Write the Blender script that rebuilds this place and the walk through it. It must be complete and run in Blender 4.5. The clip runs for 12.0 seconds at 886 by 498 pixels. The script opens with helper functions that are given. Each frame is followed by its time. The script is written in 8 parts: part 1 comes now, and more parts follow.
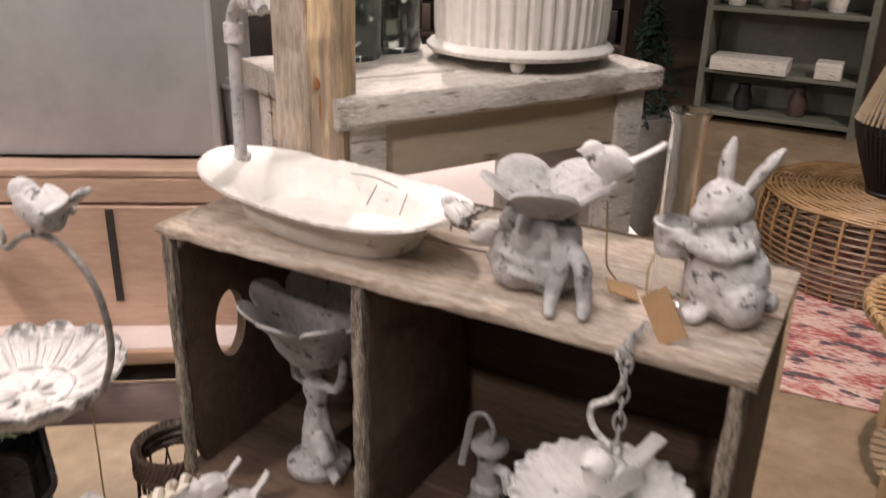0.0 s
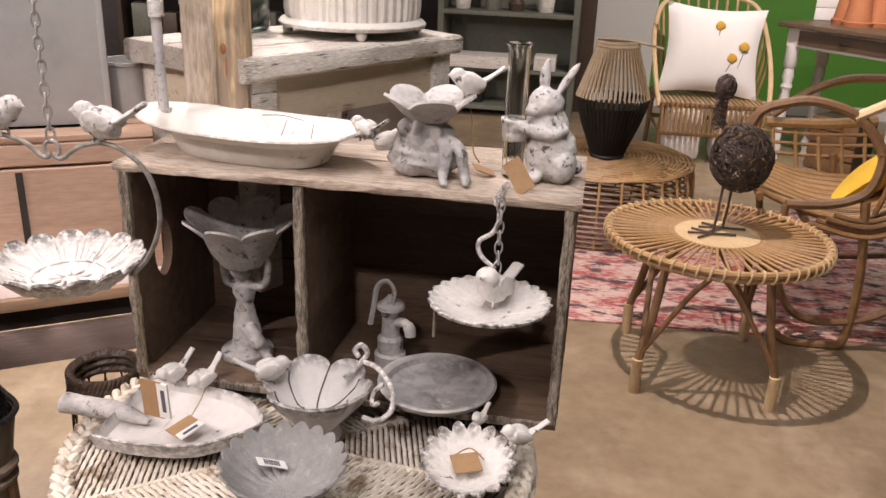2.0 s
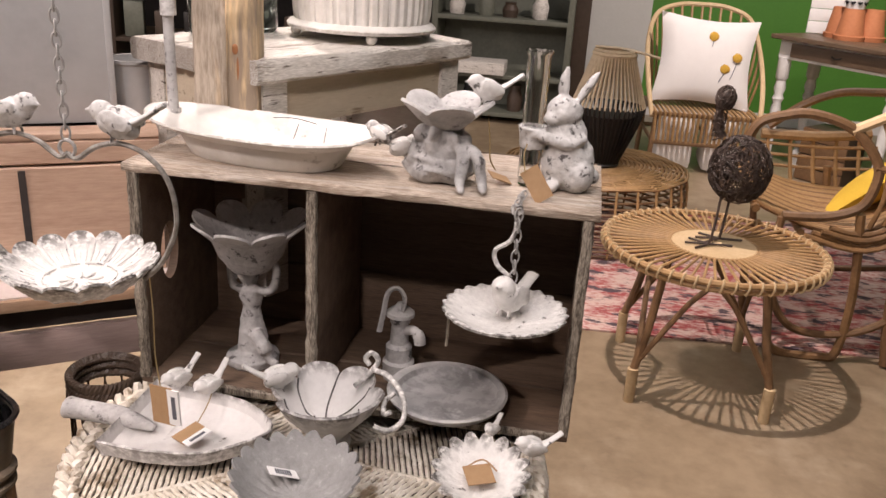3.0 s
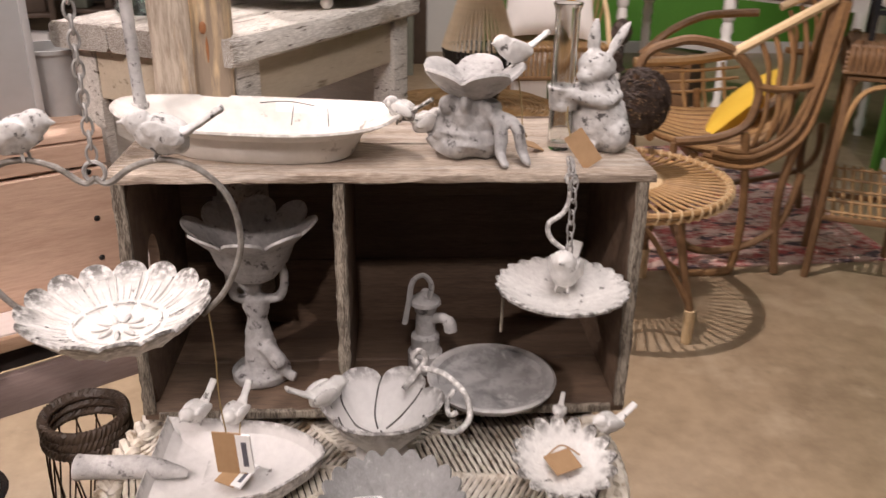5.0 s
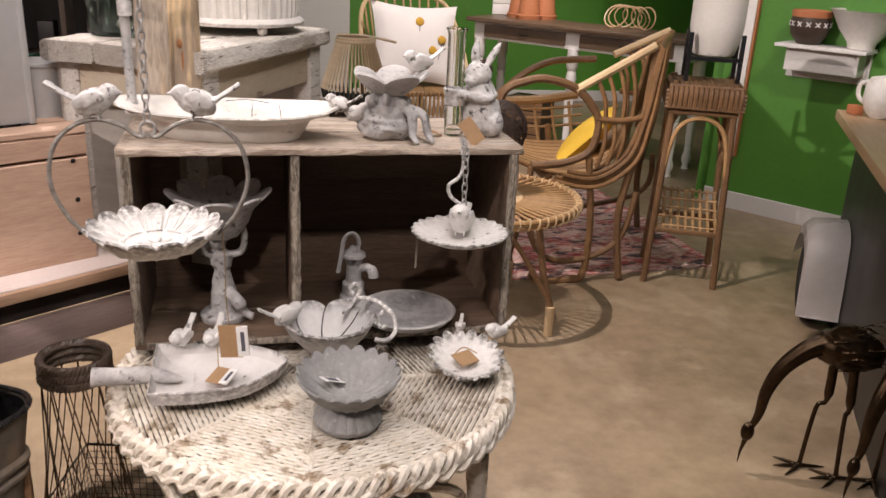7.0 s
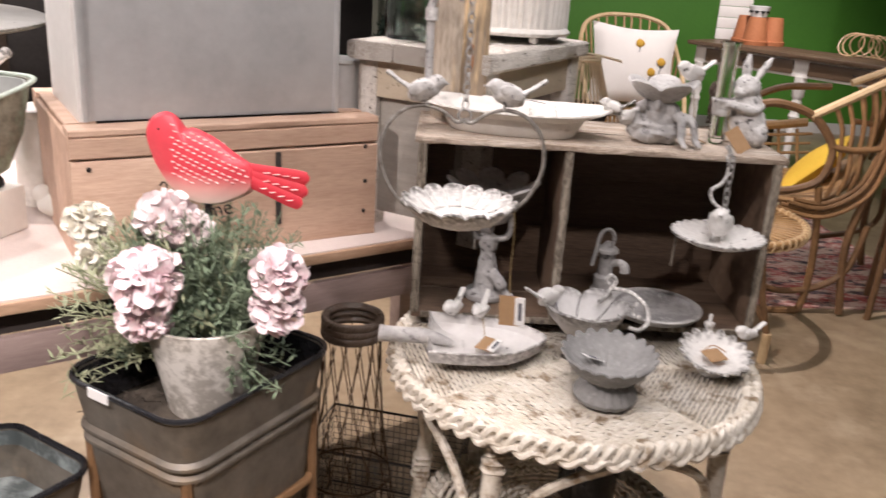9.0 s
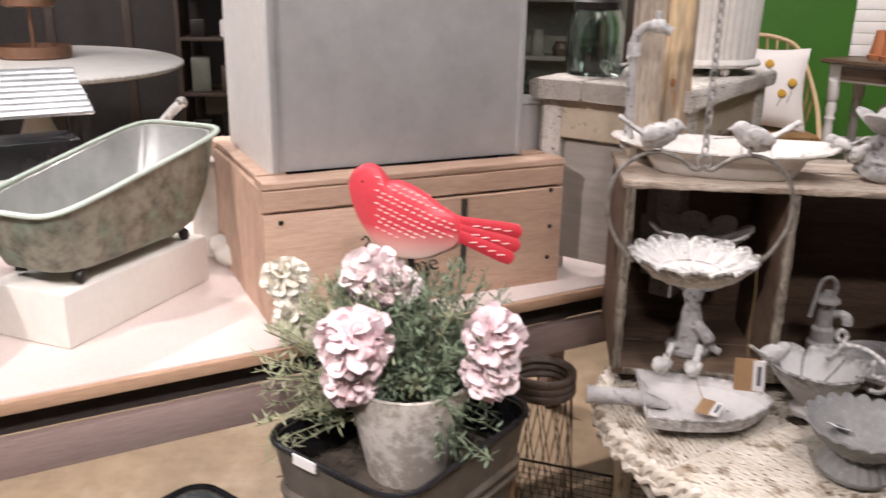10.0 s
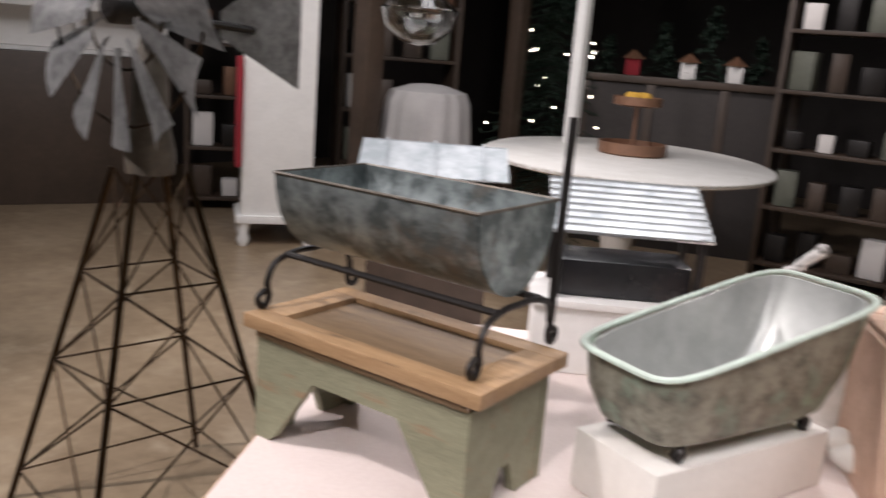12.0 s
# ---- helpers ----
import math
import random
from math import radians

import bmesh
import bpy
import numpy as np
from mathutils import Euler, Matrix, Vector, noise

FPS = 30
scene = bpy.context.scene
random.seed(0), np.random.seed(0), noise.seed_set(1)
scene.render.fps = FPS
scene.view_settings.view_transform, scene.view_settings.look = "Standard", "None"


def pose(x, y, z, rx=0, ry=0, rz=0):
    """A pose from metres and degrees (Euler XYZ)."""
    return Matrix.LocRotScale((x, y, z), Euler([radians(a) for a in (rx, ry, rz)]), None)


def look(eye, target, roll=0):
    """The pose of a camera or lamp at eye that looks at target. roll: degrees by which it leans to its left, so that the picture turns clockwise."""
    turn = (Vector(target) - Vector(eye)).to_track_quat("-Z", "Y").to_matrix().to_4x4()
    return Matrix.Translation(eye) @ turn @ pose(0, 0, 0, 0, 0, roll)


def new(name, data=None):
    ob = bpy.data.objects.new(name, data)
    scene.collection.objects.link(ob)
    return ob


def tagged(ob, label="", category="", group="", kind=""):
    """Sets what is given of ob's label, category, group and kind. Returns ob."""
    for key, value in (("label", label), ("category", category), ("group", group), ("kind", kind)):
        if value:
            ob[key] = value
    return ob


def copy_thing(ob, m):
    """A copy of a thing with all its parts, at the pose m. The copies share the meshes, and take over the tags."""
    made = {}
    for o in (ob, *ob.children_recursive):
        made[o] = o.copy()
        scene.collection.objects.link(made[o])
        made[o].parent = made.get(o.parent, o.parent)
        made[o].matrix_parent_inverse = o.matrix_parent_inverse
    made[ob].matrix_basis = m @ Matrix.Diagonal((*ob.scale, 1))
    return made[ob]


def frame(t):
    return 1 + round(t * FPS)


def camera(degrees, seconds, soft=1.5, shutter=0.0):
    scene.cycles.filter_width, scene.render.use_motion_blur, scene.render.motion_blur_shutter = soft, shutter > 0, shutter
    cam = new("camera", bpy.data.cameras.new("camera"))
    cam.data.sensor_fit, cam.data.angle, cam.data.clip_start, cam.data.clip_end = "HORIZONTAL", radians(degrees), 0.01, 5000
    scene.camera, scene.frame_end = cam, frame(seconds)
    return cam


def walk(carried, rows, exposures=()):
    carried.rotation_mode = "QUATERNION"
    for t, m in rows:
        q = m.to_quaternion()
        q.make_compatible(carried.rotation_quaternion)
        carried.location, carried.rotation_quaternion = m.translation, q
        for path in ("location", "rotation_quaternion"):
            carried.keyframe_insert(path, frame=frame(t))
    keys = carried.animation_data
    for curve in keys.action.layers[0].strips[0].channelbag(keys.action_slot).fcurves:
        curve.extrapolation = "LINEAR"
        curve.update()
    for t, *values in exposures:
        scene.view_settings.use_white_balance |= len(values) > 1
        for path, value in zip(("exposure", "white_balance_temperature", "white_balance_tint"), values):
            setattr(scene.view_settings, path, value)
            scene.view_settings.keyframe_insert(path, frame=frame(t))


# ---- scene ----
cam = camera(55.1, 12.0, soft=1.5, shutter=0.4)
PATH = [
    (0, (0.412, -0.69, 1.556), (-0.456, 0.94, 0.797), 1.5),
    (0.5, (0.47, -0.818, 1.518), (-0.299, 0.85, 0.727), 3.3),
    (1, (0.44, -0.912, 1.532), (-0.114, 0.846, 0.757), 3.2),
    (1.5, (0.386, -1.049, 1.532), (-0.013, 0.763, 0.787), 1.8),
    (2, (0.356, -1.145, 1.537), (0.043, 0.696, 0.822), 2.2),
    (2.5, (0.33, -1.166, 1.533), (0.05, 0.69, 0.843), 3.3),
    (3, (0.309, -1.136, 1.534), (0.031, 0.715, 0.83), 3.6),
    (3.2, (0.294, -1.11, 1.534), (0.013, 0.729, 0.799), 3.2),
    (4.8, (0.06, -1.01, 1.52), (0.07, 0.828, 0.72), 0.9),
    (5, (0.011, -1.04, 1.532), (0.126, 0.788, 0.727), 0.9),
    (5.5, (-0.107, -1.154, 1.53), (0.235, 0.652, 0.742), 0.9),
    (6, (-0.148, -1.253, 1.547), (0.299, 0.547, 0.801), 2.2),
    (6.5, (-0.125, -1.356, 1.541), (0.33, 0.462, 0.841), 2.5),
    (6.7, (-0.127, -1.4, 1.536), (0.323, 0.423, 0.848), 2.6),
    (8.3, (-0.237, -1.612, 1.501), (0.004, 0.259, 0.839), 4.6),
    (8.5, (-0.252, -1.615, 1.498), (-0.086, 0.265, 0.838), 4.4),
    (9, (-0.304, -1.588, 1.509), (-0.288, 0.301, 0.852), 3.7),
    (9.5, (-0.42, -1.528, 1.523), (-0.519, 0.364, 0.881), 2.3),
    (10, (-0.511, -1.486, 1.516), (-0.718, 0.408, 0.906), 1.0),
    (10.5, (-0.57, -1.468, 1.533), (-1.033, 0.39, 0.956), 0.6),
    (11, (-0.641, -1.389, 1.552), (-1.381, 0.395, 1.032), 1.6),
    (11.5, (-0.717, -1.287, 1.561), (-1.714, 0.381, 1.086), 3.4),
    (12, (-0.807, -1.238, 1.542), (-2.119, 0.203, 1.09), 4.6),
]
EXPOSURES = [(0.0, -0.10, 6450, 15), (0.5, 0.20, 6450, 16), (1.0, 0.20, 6450, 16), (5.0, 0.08, 6450, 16), (6.5, 0.04, 6400, 15), (8.5, 0.16, 6300, 13), (9.5, 0.04, 6080, 13), (10.5, -0.28, 6080, 13), (11.0, -0.50, 6020, 12), (12.0, -0.40, 5900, 11)]
walk(cam, [(t, look(eye, target, roll)) for t, eye, target, roll in PATH], EXPOSURES)

# ---- light ----
scene.view_settings.exposure = 0.0
world = bpy.data.worlds.new("shop_ambience")
scene.world = world
world.use_nodes = True
world.node_tree.nodes["Background"].inputs[0].default_value = (1.0, 0.93, 0.86, 1)
world.node_tree.nodes["Background"].inputs[1].default_value = 0.11


# Unseen overhead spot; some follow cast shadows, others only brighten dark areas.
def spot(eye, target, watts, angle=70, radius=0.04, colour=(1.0, 0.875, 0.80)):
    data = bpy.data.lights.new("unseen_spot", "SPOT")
    data.energy, data.spot_size, data.spot_blend = watts, radians(angle), 0.6
    data.shadow_soft_size, data.color = radius, colour
    ob = new("unseen_spot", data)
    ob.matrix_world = look(eye, target)
    return ob


# Unseen area lamp, added below the ceiling as fill in place of bounced light.
def fill_panel(x, y, size, watts, colour=(1.0, 0.93, 0.88)):
    data = bpy.data.lights.new("fill_panel", "AREA")
    data.energy, data.size, data.color = watts, size, colour
    ob = new("fill_panel", data)
    ob.matrix_world = look((x, y, 3.28), (x, y + 0.001, 0))
    return ob


spot((0.06, 1.40, 3.2), (0.68, 1.78, 0.2), 320, 63, 0.03)
spot((-2.0, 2.4, 3.2), (-1.50, 1.08, 0.0), 720, 50, 0.04)
spot((-0.95, 1.5, 3.2), (-0.05, -0.15, 1.0), 180, 60, 0.03)
# Added front fill from behind the camera for the displayed goods.
spot((-0.1, -2.3, 3.2), (-0.5, 0.1, 1.0), 105, 65, 0.06)
spot((-1.9, 1.4, 3.2), (-1.2, -0.3, 0.9), 145, 65, 0.03)
spot((-2.4, -1.7, 3.2), (-1.1, -0.35, 0.6), 250, 60, 0.05)
# Added from the camera's side to brighten the floor near the tubs.
spot((-0.8, -2.6, 3.2), (-1.15, -0.75, 0.0), 380, 50, 0.05)
spot((1.6, 3.6, 3.2), (1.4, 5.6, 0.9), 300, 80, 0.04)
spot((2.2, 0.6, 3.2), (3.2, 3.0, 1.2), 150, 64, 0.04)
spot((-2.5, -0.2, 3.2), (3.2, 2.85, 0.75), 620, 19, 0.03)
spot((-2.3, 0.9, 3.2), (-3.3, 3.2, 1.0), 140, 90, 0.05)
spot((-4.0, 0.4, 3.2), (-5.6, 2.6, 1.0), 140, 95, 0.05)
# Added to brighten the windmill.
spot((-3.9, -2.2, 3.2), (-3.3, 0.0, 1.3), 520, 60, 0.05)
spot((-3.3, 4.2, 3.2), (-3.2, 5.7, 1.2), 110, 90, 0.05)
fill_panel(0.2, -0.8, 1.6, 50)
fill_panel(1.6, 3.9, 1.8, 24)
fill_panel(-3.4, 2.0, 1.8, 56)
fill_panel(-5.2, 0.2, 1.8, 66)

# ---- materials ----
MATS = {}


def material(name, a, b=None, rough=0.6, metal=0.0, scale=6.0, fine=60.0, bump=0.3, stretch=(1, 1, 1), contrast=(0.35, 0.65),
             speck=None, speck_at=(0.62, 0.7), speck_scale=22.0, glow=None, jitter=0.0, depth=0.004, worn=None, worn_at=(0.52, 0.58)):
    """Two colours mixed by a large and a fine noise, specks of a third colour, and a fine relief."""
    m = bpy.data.materials.new(name)
    m.use_nodes = True
    nt = m.node_tree
    bsdf = nt.nodes["Principled BSDF"]
    bsdf.inputs["Roughness"].default_value, bsdf.inputs["Metallic"].default_value = rough, metal
    b = b or tuple(c * 0.7 for c in a)
    co = nt.nodes.new("ShaderNodeTexCoord")
    mp = nt.nodes.new("ShaderNodeMapping")
    mp.inputs["Scale"].default_value = stretch
    nt.links.new(co.outputs["Object"], mp.inputs["Vector"])

    def noise_of(sc, detail):
        n = nt.nodes.new("ShaderNodeTexNoise")
        n.inputs["Scale"].default_value, n.inputs["Detail"].default_value = sc, detail
        n.inputs["Roughness"].default_value = 0.65
        nt.links.new(mp.outputs[0], n.inputs["Vector"])
        return n

    def ramp_of(source, lo, hi):
        r = nt.nodes.new("ShaderNodeMapRange")
        r.inputs["From Min"].default_value, r.inputs["From Max"].default_value = lo, hi
        nt.links.new(source, r.inputs["Value"])
        return r.outputs[0]

    def mix_of(fac, c1, c2):
        x = nt.nodes.new("ShaderNodeMix")
        x.data_type = "RGBA"
        nt.links.new(fac, x.inputs["Factor"])
        for sock, c in ((x.inputs["A"], c1), (x.inputs["B"], c2)):
            if isinstance(c, tuple):
                sock.default_value = (*c, 1)
            else:
                nt.links.new(c, sock)
        return x.outputs["Result"]

    big, small = noise_of(scale, 5), noise_of(fine, 4)
    add = nt.nodes.new("ShaderNodeMath")
    add.operation = "MULTIPLY_ADD"
    add.inputs[1].default_value = 0.45
    nt.links.new(small.outputs["Fac"], add.inputs[0])
    half = nt.nodes.new("ShaderNodeMath")
    half.operation = "MULTIPLY"
    half.inputs[1].default_value = 0.55
    nt.links.new(big.outputs["Fac"], half.inputs[0])
    nt.links.new(half.outputs[0], add.inputs[2])
    col = mix_of(ramp_of(add.outputs[0], *contrast), a, b)
    if speck:
        sp = noise_of(speck_scale, 6)
        col = mix_of(ramp_of(sp.outputs["Fac"], *speck_at), col, speck)
    if worn:
        geo = nt.nodes.new("ShaderNodeNewGeometry")
        edge = ramp_of(geo.outputs["Pointiness"], *worn_at)
        patch = ramp_of(small.outputs["Fac"], 0.36, 0.56)
        both = nt.nodes.new("ShaderNodeMath")
        both.operation, both.use_clamp = "MULTIPLY", True
        nt.links.new(edge, both.inputs[0])
        nt.links.new(patch, both.inputs[1])
        col = mix_of(both.outputs[0], col, worn)
    if jitter:
        info = nt.nodes.new("ShaderNodeObjectInfo")
        hsv = nt.nodes.new("ShaderNodeHueSaturation")
        nt.links.new(col, hsv.inputs["Color"])
        r = nt.nodes.new("ShaderNodeMapRange")
        r.inputs["To Min"].default_value, r.inputs["To Max"].default_value = 1 - jitter, 1 + jitter
        nt.links.new(info.outputs["Random"], r.inputs["Value"])
        nt.links.new(r.outputs[0], hsv.inputs["Value"])
        col = hsv.outputs[0]
    nt.links.new(col, bsdf.inputs["Base Color"])
    rr = nt.nodes.new("ShaderNodeMapRange")
    rr.inputs["To Min"].default_value, rr.inputs["To Max"].default_value = max(rough - 0.12, 0.03), min(rough + 0.12, 1)
    nt.links.new(big.outputs["Fac"], rr.inputs["Value"])
    nt.links.new(rr.outputs[0], bsdf.inputs["Roughness"])
    bp = nt.nodes.new("ShaderNodeBump")
    bp.inputs["Strength"].default_value, bp.inputs["Distance"].default_value = bump, depth
    nt.links.new(add.outputs[0], bp.inputs["Height"])
    nt.links.new(bp.outputs[0], bsdf.inputs["Normal"])
    if glow:
        bsdf.inputs["Emission Color"].default_value = (*glow[:3], 1)
        bsdf.inputs["Emission Strength"].default_value = glow[3]
    MATS[name] = m
    return m


def glass(name, tint, rough=0.03):
    m = bpy.data.materials.new(name)
    m.use_nodes = True
    b = m.node_tree.nodes["Principled BSDF"]
    b.inputs["Base Color"].default_value = (*tint, 1)
    b.inputs["Transmission Weight"].default_value = 1.0
    b.inputs["Roughness"].default_value = rough
    b.inputs["IOR"].default_value = 1.45
    return m


CONCRETE = material("floor_concrete", (0.36, 0.27, 0.175), (0.22, 0.158, 0.098), 0.34, 0, 1.3, 11, 0.12, contrast=(0.38, 0.62), speck=(0.43, 0.34, 0.235), speck_scale=3.0, speck_at=(0.54, 0.74))
WHITEWASH = material("whitewashed_metal", (0.78, 0.76, 0.73), (0.60, 0.58, 0.555), 0.62, 0, 14, 110, 0.7, speck=(0.14, 0.13, 0.12), speck_scale=60, speck_at=(0.625, 0.68), worn=(0.12, 0.11, 0.10), worn_at=(0.53, 0.59))
SHOVELWASH = material("smooth_pale_grey_wash", (0.68, 0.66, 0.64), (0.56, 0.54, 0.525), 0.6, 0, 7, 80, 0.4, speck=(0.16, 0.14, 0.13), speck_scale=30, speck_at=(0.68, 0.72), worn=(0.16, 0.145, 0.135), worn_at=(0.53, 0.60))
GREYWASH = material("grey_washed_metal", (0.50, 0.485, 0.475), (0.30, 0.29, 0.283), 0.62, 0, 22, 110, 1.0, contrast=(0.38, 0.62), speck=(0.085, 0.078, 0.075), speck_scale=55, speck_at=(0.585, 0.66), worn=(0.70, 0.68, 0.66), worn_at=(0.54, 0.62))
RABBITWASH = material("limed_cast_stone", (0.68, 0.66, 0.64), (0.46, 0.445, 0.43), 0.7, 0, 22, 120, 0.8, contrast=(0.40, 0.62), speck=(0.10, 0.092, 0.088), speck_scale=75, speck_at=(0.575, 0.635))
STONE_GREY = material("pitted_grey_metal", (0.30, 0.295, 0.29), (0.20, 0.195, 0.19), 0.75, 0, 30, 180, 0.8, speck=(0.42, 0.41, 0.40), speck_scale=90, speck_at=(0.55, 0.75))
ENAMEL = material("chipped_white_enamel", (0.82, 0.79, 0.75), (0.68, 0.65, 0.60), 0.42, 0, 6, 50, 0.3, speck=(0.20, 0.16, 0.13), speck_scale=13, speck_at=(0.66, 0.72), worn=(0.22, 0.18, 0.15), worn_at=(0.55, 0.62))
DARKWIRE = material("weathered_wire", (0.42, 0.40, 0.37), (0.17, 0.15, 0.13), 0.55, 0.5, 20, 80, 0.3)
CHAIN = material("grey_chain", (0.5, 0.48, 0.46), (0.3, 0.29, 0.28), 0.5, 0.3, 30, 90, 0.2)
CRATEWOOD = material("weathered_crate_board", (0.66, 0.555, 0.455), (0.36, 0.275, 0.205), 0.75, 0, 5, 60, 0.8, (1, 11, 11), contrast=(0.40, 0.62), speck=(0.72, 0.655, 0.58), speck_scale=4, speck_at=(0.48, 0.70), jitter=0.1, worn=(0.13, 0.09, 0.06), worn_at=(0.53, 0.62))
# Darker copy of the crate board; the interior's shade is put into its colour.
CRATESHADE = material("shaded_crate_board", (0.155, 0.10, 0.065), (0.075, 0.048, 0.032), 0.7, 0, 5, 40, 0.6, (1, 9, 9), jitter=0.15)
CRATEEDGE = material("split_grey_board_edge", (0.46, 0.40, 0.32), (0.09, 0.07, 0.052), 0.85, 0, 12, 110, 1.0, (7, 7, 0.9), contrast=(0.42, 0.57), jitter=0.1)
WICKER = material("whitewashed_wicker", (0.74, 0.70, 0.63), (0.52, 0.455, 0.36), 0.7, 0, 18, 120, 0.5, speck=(0.24, 0.175, 0.11), speck_scale=24, speck_at=(0.53, 0.65))
DISHGREY = material("smooth_grey_dish_glaze", (0.40, 0.39, 0.385), (0.29, 0.282, 0.277), 0.5, 0, 9, 60, 0.3, contrast=(0.46, 0.54), speck=(0.55, 0.54, 0.53), speck_scale=10, speck_at=(0.60, 0.66), worn=(0.66, 0.64, 0.62), worn_at=(0.53, 0.60))
SEAM = material("dark_petal_seam", (0.10, 0.092, 0.085), (0.06, 0.055, 0.05), 0.7)
WICKERSHADE = material("wicker_gap_shade", (0.10, 0.08, 0.06), (0.05, 0.04, 0.03), 0.8)
PINEBOX = material("pine_crate_board", (0.65, 0.455, 0.335), (0.44, 0.285, 0.20), 0.6, 0, 3, 26, 0.35, (1, 8, 8), speck=(0.25, 0.14, 0.09), speck_scale=5, speck_at=(0.68, 0.76), jitter=0.12)
KNOTPINE = material("knotty_pine_post", (0.82, 0.64, 0.40), (0.68, 0.47, 0.25), 0.6, 0, 4, 45, 0.5, (6, 6, 0.8), speck=(0.25, 0.19, 0.135), speck_scale=2.6, speck_at=(0.46, 0.60))
BARKGREY = material("grey_pine_bark_edge", (0.54, 0.46, 0.37), (0.27, 0.205, 0.15), 0.8, 0, 4, 45, 0.9, (6, 6, 0.8), contrast=(0.4, 0.6), speck=(0.60, 0.44, 0.27), speck_scale=3.5, speck_at=(0.52, 0.66))
KNOT = material("dark_knot", (0.34, 0.14, 0.05), (0.20, 0.08, 0.03), 0.6)
ZINCPANEL = material("mottled_zinc_panel", (0.53, 0.53, 0.525), (0.41, 0.41, 0.407), 0.5, 0.2, 4, 22, 0.15, speck=(0.52, 0.52, 0.515), speck_scale=3, speck_at=(0.5, 0.8))
WHITEPANEL = material("white_painted_panel", (0.82, 0.80, 0.77), (0.72, 0.70, 0.67), 0.6, 0, 5, 50, 0.2)
CLOTH = material("pale_pink_cloth", (0.73, 0.64, 0.60), (0.64, 0.545, 0.505), 0.85, 0, 3, 120, 0.25)
APRON = material("dull_mauve_board", (0.33, 0.25, 0.225), (0.23, 0.165, 0.15), 0.55, 0, 3, 30, 0.3, (1, 8, 8))
LIPWOOD = material("pine_table_edge", (0.52, 0.35, 0.23), (0.36, 0.22, 0.14), 0.6, 0, 4, 30, 0.4, (1, 8, 8))
# Near-black for gaps and hollows, with their shade put into the colour.
GAPSHADE = material("gap_shade_black", (0.045, 0.035, 0.03), (0.025, 0.02, 0.018), 0.8)
CHIPWHITE = material("chipped_white_painted_wood", (0.80, 0.76, 0.70), (0.55, 0.51, 0.45), 0.72, 0, 5, 75, 0.9, (1, 8, 8), contrast=(0.42, 0.66), speck=(0.13, 0.105, 0.08), speck_scale=15, speck_at=(0.59, 0.645), worn=(0.14, 0.11, 0.085), worn_at=(0.54, 0.62))
CREAM = material("worn_cream_paint", (0.60, 0.52, 0.40), (0.50, 0.42, 0.31), 0.7, 0, 6, 45, 0.4, (1, 6, 6), speck=(0.24, 0.18, 0.12), speck_scale=9, speck_at=(0.6, 0.7))
PALEPANEL = material("limed_board", (0.47, 0.435, 0.385), (0.33, 0.30, 0.26), 0.75, 0, 4, 60, 1.0, (2, 2, 14))
GALV = material("galvanised_metal", (0.66, 0.68, 0.69), (0.40, 0.42, 0.43), 0.32, 0.8, 9, 30, 0.15, contrast=(0.38, 0.6))
TINROOF = material("pale_mottled_tin", (0.56, 0.59, 0.61), (0.36, 0.40, 0.42), 0.5, 0.2, 9, 30, 0.2, contrast=(0.40, 0.60))
GREYLINEN = material("grey_linen_drape", (0.46, 0.44, 0.425), (0.38, 0.36, 0.35), 0.9, 0, 6, 120, 0.3)
DULLTIN = material("weathered_dull_tin", (0.46, 0.46, 0.455), (0.22, 0.22, 0.217), 0.5, 0.35, 7, 30, 0.25, contrast=(0.40, 0.60))
OLDZINC = material("blue_grey_patinated_zinc", (0.37, 0.415, 0.415), (0.12, 0.14, 0.14), 0.4, 0.5, 9, 28, 0.2, contrast=(0.43, 0.57), speck=(0.20, 0.145, 0.10), speck_scale=5, speck_at=(0.57, 0.72))
VERDIGRIS = material("verdigris_tub", (0.33, 0.325, 0.26), (0.13, 0.125, 0.10), 0.5, 0.2, 9, 40, 0.4, contrast=(0.42, 0.58), speck=(0.33, 0.44, 0.34), speck_scale=9, speck_at=(0.53, 0.68))
VERDRIM = material("pale_green_rim", (0.54, 0.64, 0.55), (0.42, 0.47, 0.41), 0.55, 0, 12, 60, 0.3)
TUBINSIDE = material("dull_pewter_lining", (0.50, 0.51, 0.49), (0.36, 0.37, 0.35), 0.35, 0.4, 7, 30, 0.15)
IRON = material("black_iron", (0.028, 0.024, 0.022), (0.014, 0.012, 0.011), 0.45, 0.4, 20, 80, 0.3)
BLUEBLACK = material("black_enamel", (0.02, 0.02, 0.022), (0.012, 0.012, 0.014), 0.25)
TUBMETAL = material("aged_washtub_metal", (0.185, 0.163, 0.135), (0.095, 0.082, 0.065), 0.48, 0.25, 7, 30, 0.25, speck=(0.23, 0.17, 0.11), speck_scale=5, speck_at=(0.55, 0.75))
SOIL = material("dry_moss_and_twigs", (0.10, 0.08, 0.06), (0.04, 0.032, 0.025), 0.95, 0, 30, 90, 1.0)
POTWHITE = material("limewashed_pot", (0.72, 0.68, 0.62), (0.42, 0.385, 0.335), 0.8, 0, 9, 60, 0.5, contrast=(0.44, 0.54))
REDBIRD = material("crimson_painted_tin", (0.72, 0.055, 0.075), (0.60, 0.035, 0.055), 0.45, 0, 10, 50, 0.1)


